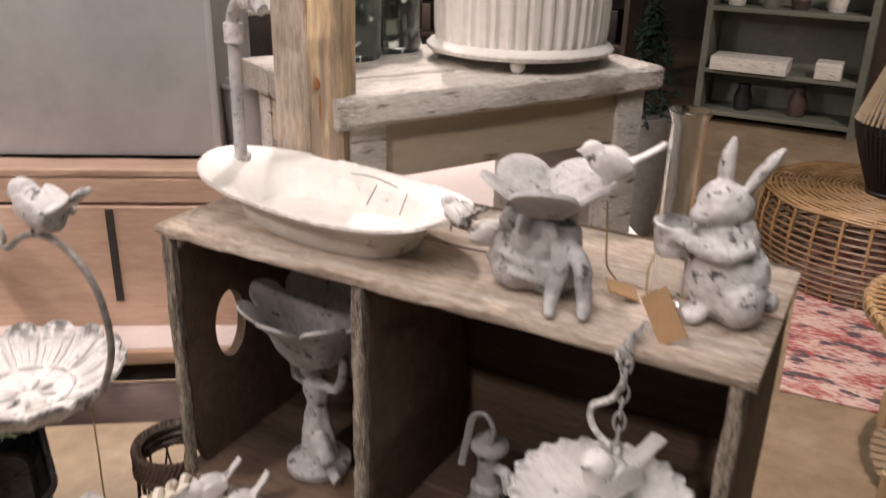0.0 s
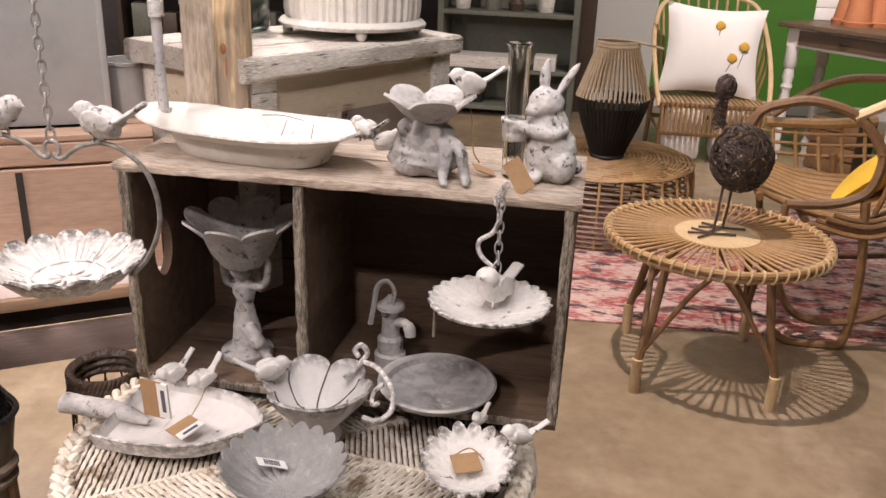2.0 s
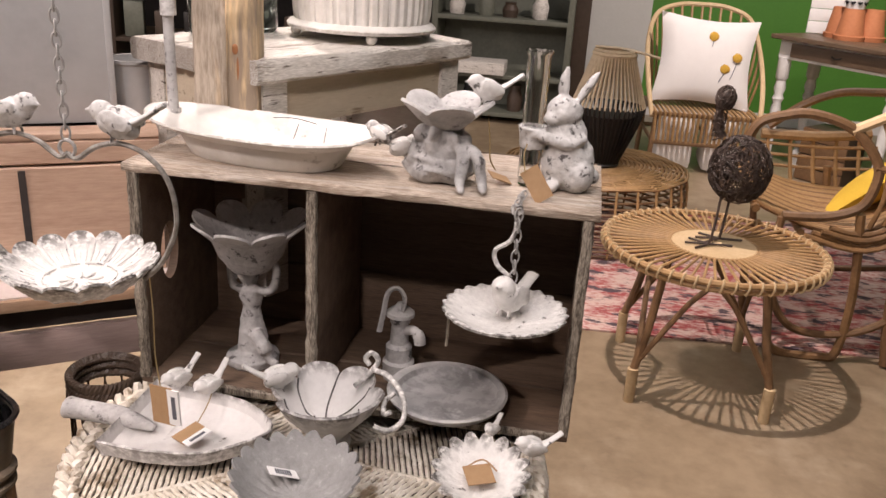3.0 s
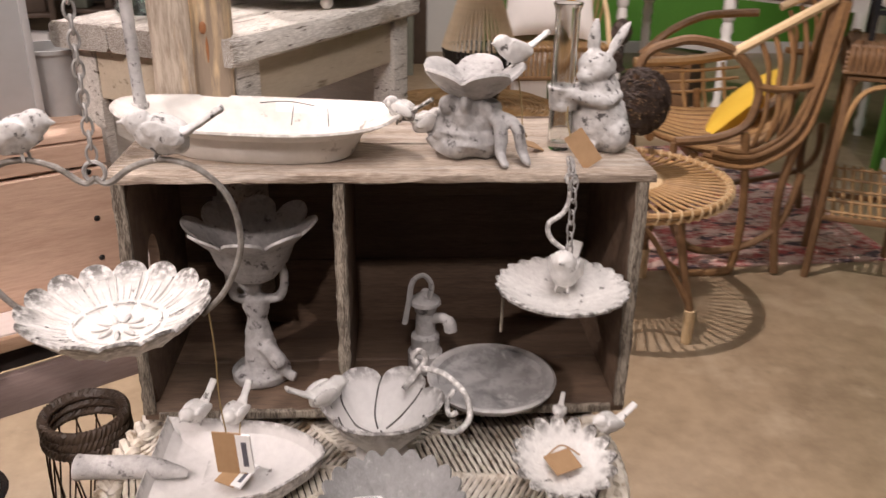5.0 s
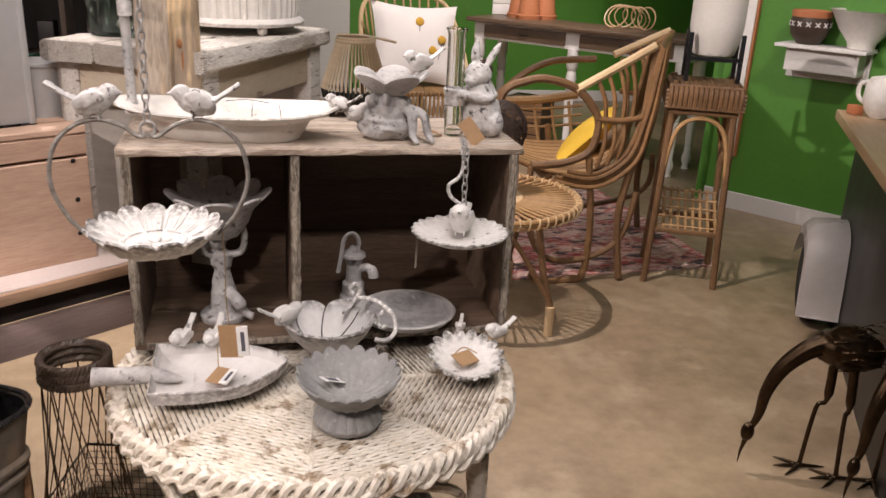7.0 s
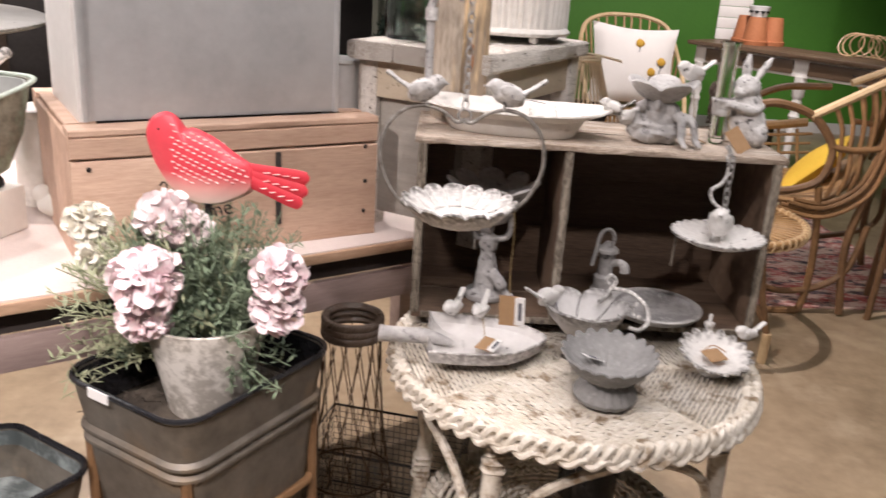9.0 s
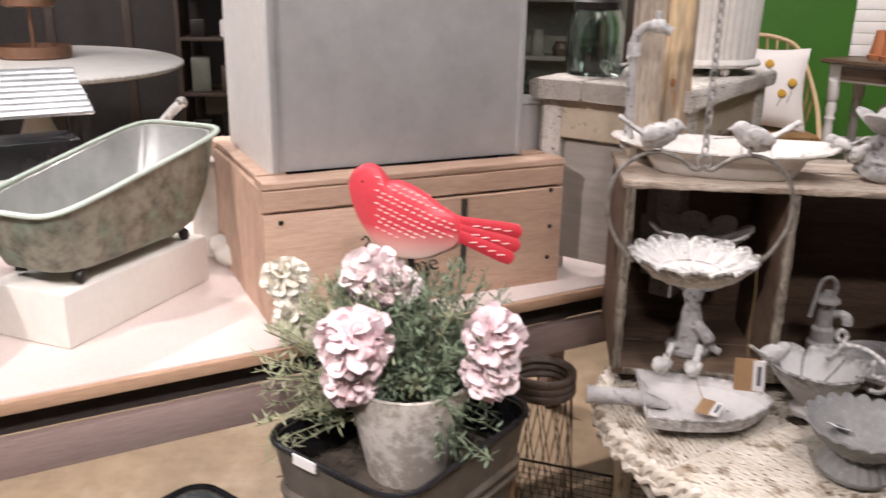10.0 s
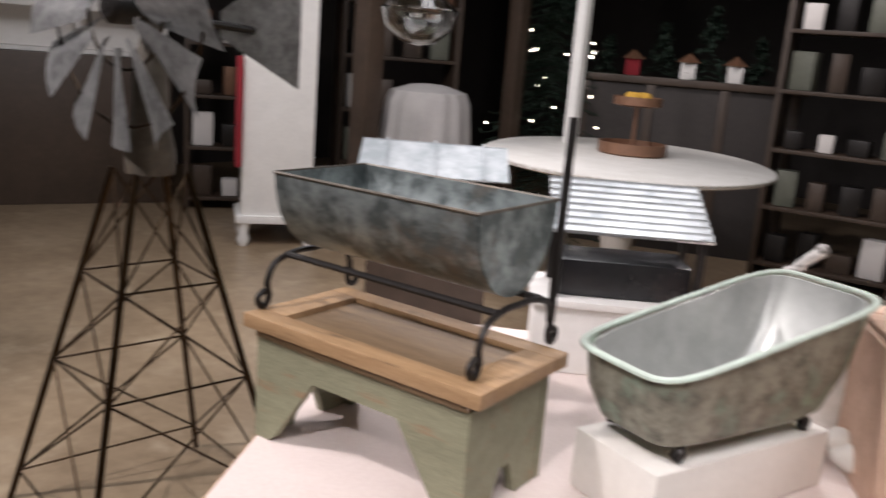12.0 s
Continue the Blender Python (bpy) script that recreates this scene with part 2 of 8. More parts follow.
def two_tone(name, low, high, z0, z1, rough):
    """Paint sprayed from a pale belly into a strong back colour, up the object's own height."""
    m = material(name, high, tuple(c * 0.85 for c in high), rough, 0, 10, 60, 0.15)
    nt = m.node_tree
    bsdf = nt.nodes["Principled BSDF"]
    paint = bsdf.inputs["Base Color"].links[0].from_socket
    co = nt.nodes.new("ShaderNodeTexCoord")
    xyz = nt.nodes.new("ShaderNodeSeparateXYZ")
    nt.links.new(co.outputs["Object"], xyz.inputs[0])
    r = nt.nodes.new("ShaderNodeMapRange")
    r.inputs["From Min"].default_value, r.inputs["From Max"].default_value = z0, z1
    nt.links.new(xyz.outputs["Z"], r.inputs["Value"])
    x = nt.nodes.new("ShaderNodeMix")
    x.data_type = "RGBA"
    nt.links.new(r.outputs[0], x.inputs["Factor"])
    x.inputs["A"].default_value = (*low, 1)
    nt.links.new(paint, x.inputs["B"])
    nt.links.new(x.outputs["Result"], bsdf.inputs["Base Color"])
    return m


BIRDBODY = two_tone("crimson_tin_with_cream_belly", (0.88, 0.70, 0.60), (0.78, 0.075, 0.10), -0.068, -0.018, 0.42)
DASH = material("pale_pink_dashes", (0.85, 0.55, 0.52), (0.85, 0.50, 0.48), 0.5)
PETAL = material("blush_pink_petals", (0.95, 0.86, 0.865), (0.91, 0.63, 0.69), 0.75, 0, 30, 90, 0.1, contrast=(0.42, 0.68), jitter=0.06)
PETALPALE = material("near_white_petals", (0.90, 0.84, 0.83), (0.88, 0.72, 0.73), 0.75, 0, 30, 90, 0.1, jitter=0.05)
PETALCREAM = material("cream_petals", (0.87, 0.84, 0.78), (0.80, 0.76, 0.64), 0.75, 0, 30, 90, 0.1)
LEAF = material("grey_green_sprig", (0.23, 0.29, 0.19), (0.12, 0.165, 0.10), 0.7, 0, 20, 60, 0.1)
LEAFPALE = material("straw_green_sprig", (0.36, 0.37, 0.24), (0.22, 0.25, 0.14), 0.7, 0, 20, 60, 0.1)
KRAFT = material("kraft_paper_tag", (0.40, 0.25, 0.13), (0.33, 0.20, 0.10), 0.8, 0, 10, 90, 0.2)
LABELWHITE = material("white_price_label", (0.82, 0.81, 0.80), (0.78, 0.77, 0.76), 0.6)
LABELINK = material("grey_label_print", (0.12, 0.12, 0.14), (0.08, 0.08, 0.1), 0.7)
TWINE = material("jute_twine", (0.36, 0.26, 0.12), (0.24, 0.17, 0.08), 0.9)
CLEARGLASS = glass("clear_glass", (0.96, 0.97, 0.96))
GREENGLASS = glass("green_tinted_glass", (0.80, 0.87, 0.83))
TEALGLASS = glass("teal_glass", (0.25, 0.62, 0.52), 0.1)
GREENPAINT = material("sage_green_painted_wood", (0.27, 0.265, 0.175), (0.195, 0.19, 0.122), 0.6, 0, 5, 40, 0.4, (1, 6, 6), speck=(0.27, 0.185, 0.11), speck_scale=6, speck_at=(0.57, 0.68))
OAKTOP = material("worn_oak_board", (0.44, 0.285, 0.15), (0.28, 0.17, 0.085), 0.5, 0, 4, 30, 0.4, (1, 8, 8), speck=(0.13, 0.08, 0.045), speck_scale=5, speck_at=(0.60, 0.72))
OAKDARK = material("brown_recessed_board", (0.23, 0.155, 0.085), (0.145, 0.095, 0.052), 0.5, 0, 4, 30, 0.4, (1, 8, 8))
PLASTER = material("white_gesso_box", (0.76, 0.73, 0.68), (0.68, 0.65, 0.60), 0.7, 0, 5, 60, 0.3)
RATTAN = material("honey_rattan", (0.47, 0.29, 0.13), (0.30, 0.17, 0.07), 0.5, 0, 12, 60, 0.3, jitter=0.12)
RATTANPALE = material("pale_peeled_rattan", (0.62, 0.46, 0.27), (0.50, 0.35, 0.19), 0.55, 0, 12, 60, 0.3, jitter=0.1)
# Brown cane, darkened further so the colour carries the lounge chair's shade.
RATTANSHADE = material("shaded_brown_cane", (0.30, 0.165, 0.07), (0.165, 0.086, 0.036), 0.48, 0, 12, 60, 0.3, jitter=0.18)
RATTANDARK = material("brown_rattan_pole", (0.24, 0.135, 0.065), (0.14, 0.075, 0.035), 0.45, 0, 10, 60, 0.3, jitter=0.12)
BAMBOO = material("bleached_bamboo_strip", (0.78, 0.64, 0.45), (0.62, 0.48, 0.31), 0.6, 0, 12, 60, 0.2)
BLACKSTRIP = material("black_stained_bamboo", (0.02, 0.016, 0.014), (0.012, 0.01, 0.009), 0.5)
BIRDWIRE = material("dark_brown_woven_vine", (0.075, 0.048, 0.036), (0.035, 0.022, 0.016), 0.6)
PILLOW = material("white_linen_cushion", (0.80, 0.76, 0.73), (0.75, 0.71, 0.68), 0.9, 0, 8, 160, 0.3)
MUSTARD = material("mustard_flower_pompom", (0.62, 0.37, 0.05), (0.48, 0.27, 0.03), 0.9, 0, 30, 120, 0.6)
YELLOW = material("yellow_cotton_cushion", (0.80, 0.53, 0.055), (0.70, 0.43, 0.04), 0.85, 0, 8, 160, 0.3)
GREENWALL = material("leaf_green_wall_paint", (0.085, 0.26, 0.03), (0.07, 0.22, 0.025), 0.55, 0, 2, 40, 0.1)
WHITEWALL = material("off_white_wall_paint", (0.66, 0.65, 0.61), (0.60, 0.59, 0.55), 0.6, 0, 2, 40, 0.1)
DARKWALL = material("charcoal_wall_paint", (0.05, 0.042, 0.038), (0.032, 0.027, 0.025), 0.7, 0, 1.5, 30, 0.2)
CEILING = material("dark_open_ceiling", (0.06, 0.055, 0.05), (0.04, 0.037, 0.034), 0.8, 0, 1.5, 30, 0.1)
SKIRTING = material("white_gloss_skirting", (0.74, 0.72, 0.70), (0.68, 0.66, 0.64), 0.4, 0, 3, 40, 0.1)
WALNUT = material("dark_brown_table_top", (0.16, 0.105, 0.065), (0.09, 0.058, 0.036), 0.45, 0, 4, 30, 0.4, (1, 8, 8))
TERRACOTTA = material("terracotta", (0.52, 0.20, 0.085), (0.43, 0.155, 0.065), 0.75, 0, 7, 50, 0.3)
HUTCH = material("grey_green_cabinet_paint", (0.155, 0.16, 0.125), (0.10, 0.105, 0.08), 0.55, 0, 3, 40, 0.3)
BUTCHER = material("butcher_block", (0.60, 0.42, 0.25), (0.50, 0.33, 0.18), 0.4, 0, 4, 30, 0.2, (1, 10, 10))
COUNTERBLACK = material("black_counter_paint", (0.022, 0.021, 0.021), (0.015, 0.014, 0.014), 0.4, 0, 3, 30, 0.1)
FENDER = material("white_car_paint", (0.72, 0.68, 0.65), (0.64, 0.60, 0.57), 0.3, 0, 3, 30, 0.05)
RUBBER = material("black_rubber", (0.02, 0.02, 0.02), (0.012, 0.012, 0.012), 0.7)
BRONZE = material("dark_bronze", (0.075, 0.045, 0.022), (0.03, 0.018, 0.01), 0.32, 0.85, 12, 60, 0.3)
RUG = material("faded_red_patterned_rug", (0.38, 0.075, 0.072), (0.62, 0.45, 0.39), 0.95, 0, 4.5, 30, 0.5, (1, 2.2, 1), contrast=(0.43, 0.54), speck=(0.09, 0.06, 0.07), speck_scale=7, speck_at=(0.535, 0.59))
PINE_GREEN = material("dark_fir_needles", (0.022, 0.042, 0.026), (0.012, 0.025, 0.015), 0.8)
FAIRY = material("fairy_light_bulb", (1.0, 0.9, 0.75), (1.0, 0.85, 0.7), 0.5, glow=(1.0, 0.82, 0.6, 14.0))
REDCLOTH = material("deep_red_cloth", (0.30, 0.02, 0.03), (0.20, 0.012, 0.02), 0.9)
COPPER = material("copper_brown_tray", (0.25, 0.13, 0.075), (0.15, 0.08, 0.05), 0.5, 0.3, 6, 40, 0.3)
BROWNFURN = material("dark_brown_furniture", (0.075, 0.05, 0.035), (0.045, 0.03, 0.02), 0.5, 0, 3, 30, 0.3)

# ---- building tools ----


def thing(name, label, category, m=None, group="", kind=""):
    ob = new(name)
    ob.empty_display_size = 0.05
    if m is not None:
        ob.matrix_world = m
    return tagged(ob, label, category, group, kind)


def part(name, bm, mat, parent=None, label="", smooth=True):
    """Links a bmesh as one mesh object under a thing or a part."""
    me = bpy.data.meshes.new(name)
    bmesh.ops.recalc_face_normals(bm, faces=bm.faces)
    bm.to_mesh(me)
    bm.free()
    me.materials.append(mat)
    if smooth:
        me.shade_smooth()
        me.set_sharp_from_angle(angle=radians(38))
    ob = new(name, me)
    ob.parent = parent
    if label:
        ob["label"] = label
    return ob


def structure(name, bm, mat, label, category="", smooth=False):
    return tagged(part(name, bm, mat, None, "", smooth), label, category or name.split("_")[0], "", "structure")


def B():
    return bmesh.new()


def box(bm, c, s, bevel=0.0, m=None, rough=0.0):
    r = bmesh.ops.create_cube(bm, size=1.0)
    vs = r["verts"]
    for v in vs:
        v.co = Vector((c[0] + v.co.x * s[0], c[1] + v.co.y * s[1], c[2] + v.co.z * s[2]))
    if bevel:
        es = list({e for v in vs for e in v.link_edges})
        out = bmesh.ops.bevel(bm, geom=es, offset=bevel, segments=2, affect="EDGES", profile=0.6)
        vs = out["verts"]
    if m:
        for v in vs:
            v.co = m @ v.co
    return vs


def ragged_board(bm, c, s, cuts=14, wobble=0.0015, axis=0, seed=0):
    """A board whose long edges wander a little, with chamfered arrises."""
    rnd = random.Random(seed)
    o = [i for i in range(3) if i != axis]
    rings = []
    for k in range(cuts + 1):
        t = k / cuts - 0.5
        ring = []
        for su, sv, cu, cv in ((-1, -1, 1, 0), (-1, -1, 0, 1), (-1, 1, 0, -1), (-1, 1, 1, 0), (1, 1, -1, 0), (1, 1, 0, -1), (1, -1, 0, 1), (1, -1, -1, 0)):
            ch = min(s[o[0]], s[o[1]]) * 0.16
            p = [0, 0, 0]
            p[axis] = c[axis] + t * s[axis]
            p[o[0]] = c[o[0]] + su * s[o[0]] / 2 + cu * ch + rnd.uniform(-1, 1) * wobble
            p[o[1]] = c[o[1]] + sv * s[o[1]] / 2 + cv * ch + rnd.uniform(-1, 1) * wobble
            ring.append(bm.verts.new(p))
        rings.append(ring)
    for a, b in zip(rings, rings[1:]):
        for i in range(8):
            bm.faces.new((a[i], a[(i + 1) % 8], b[(i + 1) % 8], b[i]))
    bm.faces.new(rings[0])
    bm.faces.new(rings[-1][::-1])


def tube(bm, pts, r, seg=8, closed=False, flat=1.0):
    """A tube along points; r is a radius or one for each point."""
    pts = [Vector(p) for p in pts]
    n = len(pts)
    rs = r if isinstance(r, (list, tuple)) else [r] * n
    rings, up = [], None
    for i, p in enumerate(pts):
        d = (pts[(i + 1) % n] - pts[i - 1]) if closed else (pts[min(i + 1, n - 1)] - pts[max(i - 1, 0)])
        d = d.normalized() if d.length > 1e-9 else Vector((0, 0, 1))
        if up is None:
            up = d.orthogonal().normalized() if abs(d.z) > 0.9 else Vector((0, 0, 1))
        side = d.cross(up)
        side = side.normalized() if side.length > 1e-6 else d.orthogonal().normalized()
        up = side.cross(d).normalized()
        rings.append([bm.verts.new(p + rs[i] * (math.cos(2 * math.pi * k / seg) * side + flat * math.sin(2 * math.pi * k / seg) * up)) for k in range(seg)])
    m = n if closed else n - 1
    for i in range(m):
        a, b = rings[i], rings[(i + 1) % n]
        for k in range(seg):
            bm.faces.new((a[k], a[(k + 1) % seg], b[(k + 1) % seg], b[k]))
    if not closed:
        bm.faces.new(rings[0][::-1])
        bm.faces.new(rings[-1])


def smooth_path(pts, n=8, closed=False):
    """Catmull-Rom points through pts."""
    pts = [Vector(p) for p in pts]
    out, c = [], len(pts)
    for i in range(c if closed else c - 1):
        p0 = pts[(i - 1) % c] if closed else pts[max(i - 1, 0)]
        p1, p2 = pts[i], pts[(i + 1) % c]
        p3 = pts[(i + 2) % c] if closed else pts[min(i + 2, c - 1)]
        for k in range(n):
            t = k / n
            out.append(0.5 * ((2 * p1) + (p2 - p0) * t + (2 * p0 - 5 * p1 + 4 * p2 - p3) * t * t + (3 * p1 - p0 - 3 * p2 + p3) * t ** 3))
    if not closed:
        out.append(pts[-1])
    return out


def lathe(bm, profile, seg=32, shape=None, loop=False, m=None):
    """Turns a profile of (radius, height[, weight]) round the z axis; shape(angle, radius, height, weight) may bend it."""
    rings = []
    for row in profile:
        r, z, w = (*row, 0.0)[:3]
        ring = []
        for k in range(seg):
            a = 2 * math.pi * k / seg
            p = shape(a, r, z, w) if shape else (r * math.cos(a), r * math.sin(a), z)
            p = Vector(p)
            ring.append(bm.verts.new(m @ p if m else p))
        rings.append(ring)
    pairs = list(zip(rings, rings[1:])) + ([(rings[-1], rings[0])] if loop else [])
    for a, b in pairs:
        for k in range(seg):
            bm.faces.new((a[k], a[(k + 1) % seg], b[(k + 1) % seg], b[k]))
    if not loop:
        if profile[0][0] > 1e-5:
            bm.faces.new(rings[0][::-1])
        if profile[-1][0] > 1e-5:
            bm.faces.new(rings[-1])
    bmesh.ops.remove_doubles(bm, verts=[v for r in (rings[0], rings[-1]) for v in r], dist=1e-6)


def blob(bm, c, r, m=None, seg=14, rough=0.0, seed=0.0):
    """An ellipsoid, a little uneven."""
    out = bmesh.ops.create_uvsphere(bm, u_segments=seg, v_segments=max(seg * 2 // 3, 6), radius=1.0)
    rr = (r, r, r) if not isinstance(r, (tuple, list)) else r
    rot = m or Matrix()
    for v in out["verts"]:
        k = 1 + rough * noise.noise(v.co * 2.3 + Vector((seed, seed * 0.7, 0)))
        v.co = rot @ Vector((v.co.x * rr[0] * k, v.co.y * rr[1] * k, v.co.z * rr[2] * k)) + Vector(c)


def petals(n, depth=0.16, lift=0.0, point=1.0):
    """A bend for lathe(): n rounded petals, deeper where the weight is greater."""
    def shape(a, r, z, w):
        k = abs(math.cos(n * a / 2)) ** point
        rr = r * (1 + depth * w * (k - 0.6))
        return rr * math.cos(a), rr * math.sin(a), z + lift * w * (k - 0.5)
    return shape


def fuse(ob, voxel=0.0025, rounds=4, grain=0.0012, size=0.02):
    """Melts the overlapping lumps of a cast piece into one skin with a hammered surface."""
    r = ob.modifiers.new("skin", "REMESH")
    r.mode, r.voxel_size, r.use_smooth_shade = "VOXEL", voxel, True
    s = ob.modifiers.new("soften", "SMOOTH")
    s.factor, s.iterations = 0.6, rounds
    if grain:
        tex = bpy.data.textures.new("hammered", "CLOUDS")
        tex.noise_scale, tex.noise_depth = size, 3
        d = ob.modifiers.new("grain", "DISPLACE")
        d.texture, d.strength, d.mid_level = tex, grain * 4, 0.5
    return ob


def flat_tag(bm, c, s, m):
    box(bm, (0, 0, 0), s, 0.0, Matrix.Translation(c) @ m)


def rz(deg):
    return Matrix.Rotation(radians(deg), 4, "Z")


def small_bird(bm, m, size=1.0):
    """A perched songbird with tail, beak and folded wings, facing +x."""
    s = size

    def T(p):
        return m @ Vector(p)
    q = m.to_3x3().to_4x4()
    tilt = q @ Matrix.Rotation(radians(-22), 4, "Y")
    blob(bm, T((0, 0, 0.021 * s)), (0.027 * s, 0.016 * s, 0.0165 * s), tilt, 12, 0.08, s)
    blob(bm, T((0.018 * s, 0, 0.033 * s)), (0.0135 * s, 0.0115 * s, 0.012 * s), None, 12)
    tube(bm, [T((0.027 * s, 0, 0.033 * s)), T((0.037 * s, 0, 0.0325 * s))], [0.0045 * s, 0.0012 * s], 6)
    tube(bm, [T((-0.012 * s, 0, 0.019 * s)), T((-0.034 * s, 0, 0.031 * s)), T((-0.056 * s, 0, 0.046 * s))], [0.012 * s, 0.008 * s, 0.0085 * s], 8, flat=0.42)
    for side in (-1, 1):
        blob(bm, T((-0.006 * s, 0.0145 * s * side, 0.026 * s)), (0.021 * s, 0.004 * s, 0.010 * s), tilt, 10)
        tube(bm, [T((0.004 * s, 0.006 * s * side, 0.008 * s)), T((0.006 * s, 0.007 * s * side, -0.002 * s))], 0.002 * s, 5)

# ---- the display in the middle: wicker table and crate ----
TABLE_Z = 0.79


def woven_disc(name, radius, z, parent, mat, c=(0, 0), first=0.02, step=0.0128, waves=64, r=0.0056, fine=620):
    bm = B()
    k, rad = 0, first
    while rad < radius:
        n = max(24, int(rad * fine))
        w = max(6, int(waves * (0.35 + 0.65 * rad / radius)))
        tube(bm, [(c[0] + rad * math.cos(2 * math.pi * i / n), c[1] + rad * math.sin(2 * math.pi * i / n),
                   z + 0.0045 * math.sin(w * 2 * math.pi * i / n + k * math.pi)) for i in range(n)], r, 5, True)
        rad += step
        k += 1
    return part(name, bm, mat, parent)


def braid(bm, radius, z, twists, strands=3, minor=0.015, r=0.0105, c=(0, 0), n=1080):
    for s in range(strands):
        ph = 2 * math.pi * s / strands
        pts = []
        for i in range(n):
            a = 2 * math.pi * i / n
            q = twists * a + ph
            rr = radius + minor * math.cos(q)
            pts.append((c[0] + rr * math.cos(a), c[1] + rr * math.sin(a), z + 0.7 * minor * math.sin(2 * q) + 0.004 * math.sin(q)))
        tube(bm, pts, r, 6, True)


wicker_table = thing("wicker_table", "round whitewashed wicker table with braided rim", "table", pose(-0.030, -0.088, 0))
bm = B()
# Dark disc below the weave puts shade into its gaps by colour.
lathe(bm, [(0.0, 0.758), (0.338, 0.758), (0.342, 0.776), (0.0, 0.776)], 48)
part("table_core", bm, WICKERSHADE, wicker_table)
bm = B()
rnd = random.Random(77)
for k in range(37):
    d = 0.014 + k * 0.0088
    for w in range(8):
        a = 2 * math.pi * (w + 0.35) / 8
        half = min(d * math.tan(math.pi / 8), math.sqrt(max(0.0, 0.334 ** 2 - d * d)))
        if half < 0.006:
            continue
        n = max(4, int(half / 0.0045))
        ca, sa = math.cos(a), math.sin(a)
        pts = []
        for i in range(n + 1):
            u = half * (2 * i / n - 1)
            dd = d + rnd.uniform(-0.0007, 0.0007)
            pts.append((dd * ca - u * sa, dd * sa + u * ca, TABLE_Z - 0.009 + 0.0016 * math.sin(u * 230 + k * math.pi + 0.8 * math.sin(k * 1.7)) + rnd.uniform(-0.0005, 0.0005)))
        tube(bm, pts, 0.0036, 5)
part("woven_top", bm, WICKER, wicker_table)
bm = B()
for i in range(8):
    a = 2 * math.pi * (i + 0.85) / 8
    tube(bm, [(0.03 * math.cos(a), 0.03 * math.sin(a), TABLE_Z - 0.009), (0.338 * math.cos(a), 0.338 * math.sin(a), TABLE_Z - 0.009)], 0.0045, 5)
part("spoke_weave", bm, WICKER, wicker_table)
bm = B()
braid(bm, 0.339, TABLE_Z - 0.007, 34, minor=0.0105, r=0.0074)
lathe(bm, [(0.325, TABLE_Z - 0.016), (0.352, TABLE_Z - 0.018), (0.352, TABLE_Z - 0.010), (0.325, TABLE_Z - 0.008)], 64, None, True)
braid(bm, 0.350, TABLE_Z - 0.022, 30, strands=2, minor=0.0045, r=0.0058)
part("braided_rim", bm, WICKER, wicker_table)
for i in range(4):
    a = math.pi / 4 + i * math.pi / 2 + 0.25
    ca, sa = math.cos(a), math.sin(a)
    bm = B()
    tube(bm, smooth_path([(0.30 * ca, 0.30 * sa, 0.765), (0.315 * ca, 0.315 * sa, 0.5), (0.335 * ca, 0.335 * sa, 0.2), (0.36 * ca, 0.36 * sa, 0.0)], 8), [0.0165 + 0.0012 * math.sin(2.1 * j) for j in range(25)], 10)
    for k in [0, 1, 2, 21, 22, 23, 24, 40, 41, 42, 43]:
        z = 0.05 + k * 0.016
        rr = 0.352 - 0.055 * (z / 0.76)
        tube(bm, [(rr * ca + 0.0185 * math.cos(q), rr * sa + 0.0185 * math.sin(q), z + 0.002 * math.sin(3 * q)) for q in [2 * math.pi * j / 10 for j in range(10)]], 0.0045, 4, True)
    part("leg", bm, WICKER, wicker_table)
    bm = B()
    b = a + math.pi / 4
    for sgn in (-1, 1):
        e = a + sgn * 0.75
        tube(bm, smooth_path([(0.315 * ca, 0.315 * sa, 0.46), (0.31 * math.cos(a + sgn * 0.25), 0.31 * math.sin(a + sgn * 0.25), 0.66), (0.33 * math.cos(e), 0.33 * math.sin(e), 0.76)], 8), 0.009, 7)
    part("curved_brace", bm, WICKER, wicker_table)
woven_disc("lower_shelf", 0.25, 0.40, wicker_table, WICKER, step=0.017)
bm = B()
braid(bm, 0.262, 0.40, 24, minor=0.010, r=0.009)
part("shelf_rim", bm, WICKER, wicker_table)

tall_black_vase = thing("tall_vase", "tall black enamel vase standing under the wicker table", "vase", pose(0.05, -0.02, 0.412))
bm = B()
lathe(bm, [(0.05, 0), (0.062, 0.02), (0.066, 0.2), (0.07, 0.31), (0.066, 0.31), (0.058, 0.05), (0, 0.05)], 28)
part("vase_body", bm, BLUEBLACK, tall_black_vase)

# crate
CW, CZ0, CZ1, CD = 0.70, 0.808, 1.18, 0.275
crate = thing("display_crate", "weathered wooden crate with a divider, lying open side out", "crate", pose(0, 0, 0))
for k, (y, w) in enumerate(((0.066, 0.134), (0.206, 0.138))):
    bm = B()
    ragged_board(bm, (0, y, CZ1 - 0.0065), (CW + 0.012, w, 0.013), 28, 0.0011, 0, 5 + k)
    part("top_board", bm, CRATEWOOD, crate)
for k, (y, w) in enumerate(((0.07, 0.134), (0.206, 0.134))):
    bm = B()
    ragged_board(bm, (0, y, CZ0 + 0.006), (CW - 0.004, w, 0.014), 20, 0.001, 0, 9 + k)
    part("bottom_board", bm, CRATESHADE, crate)


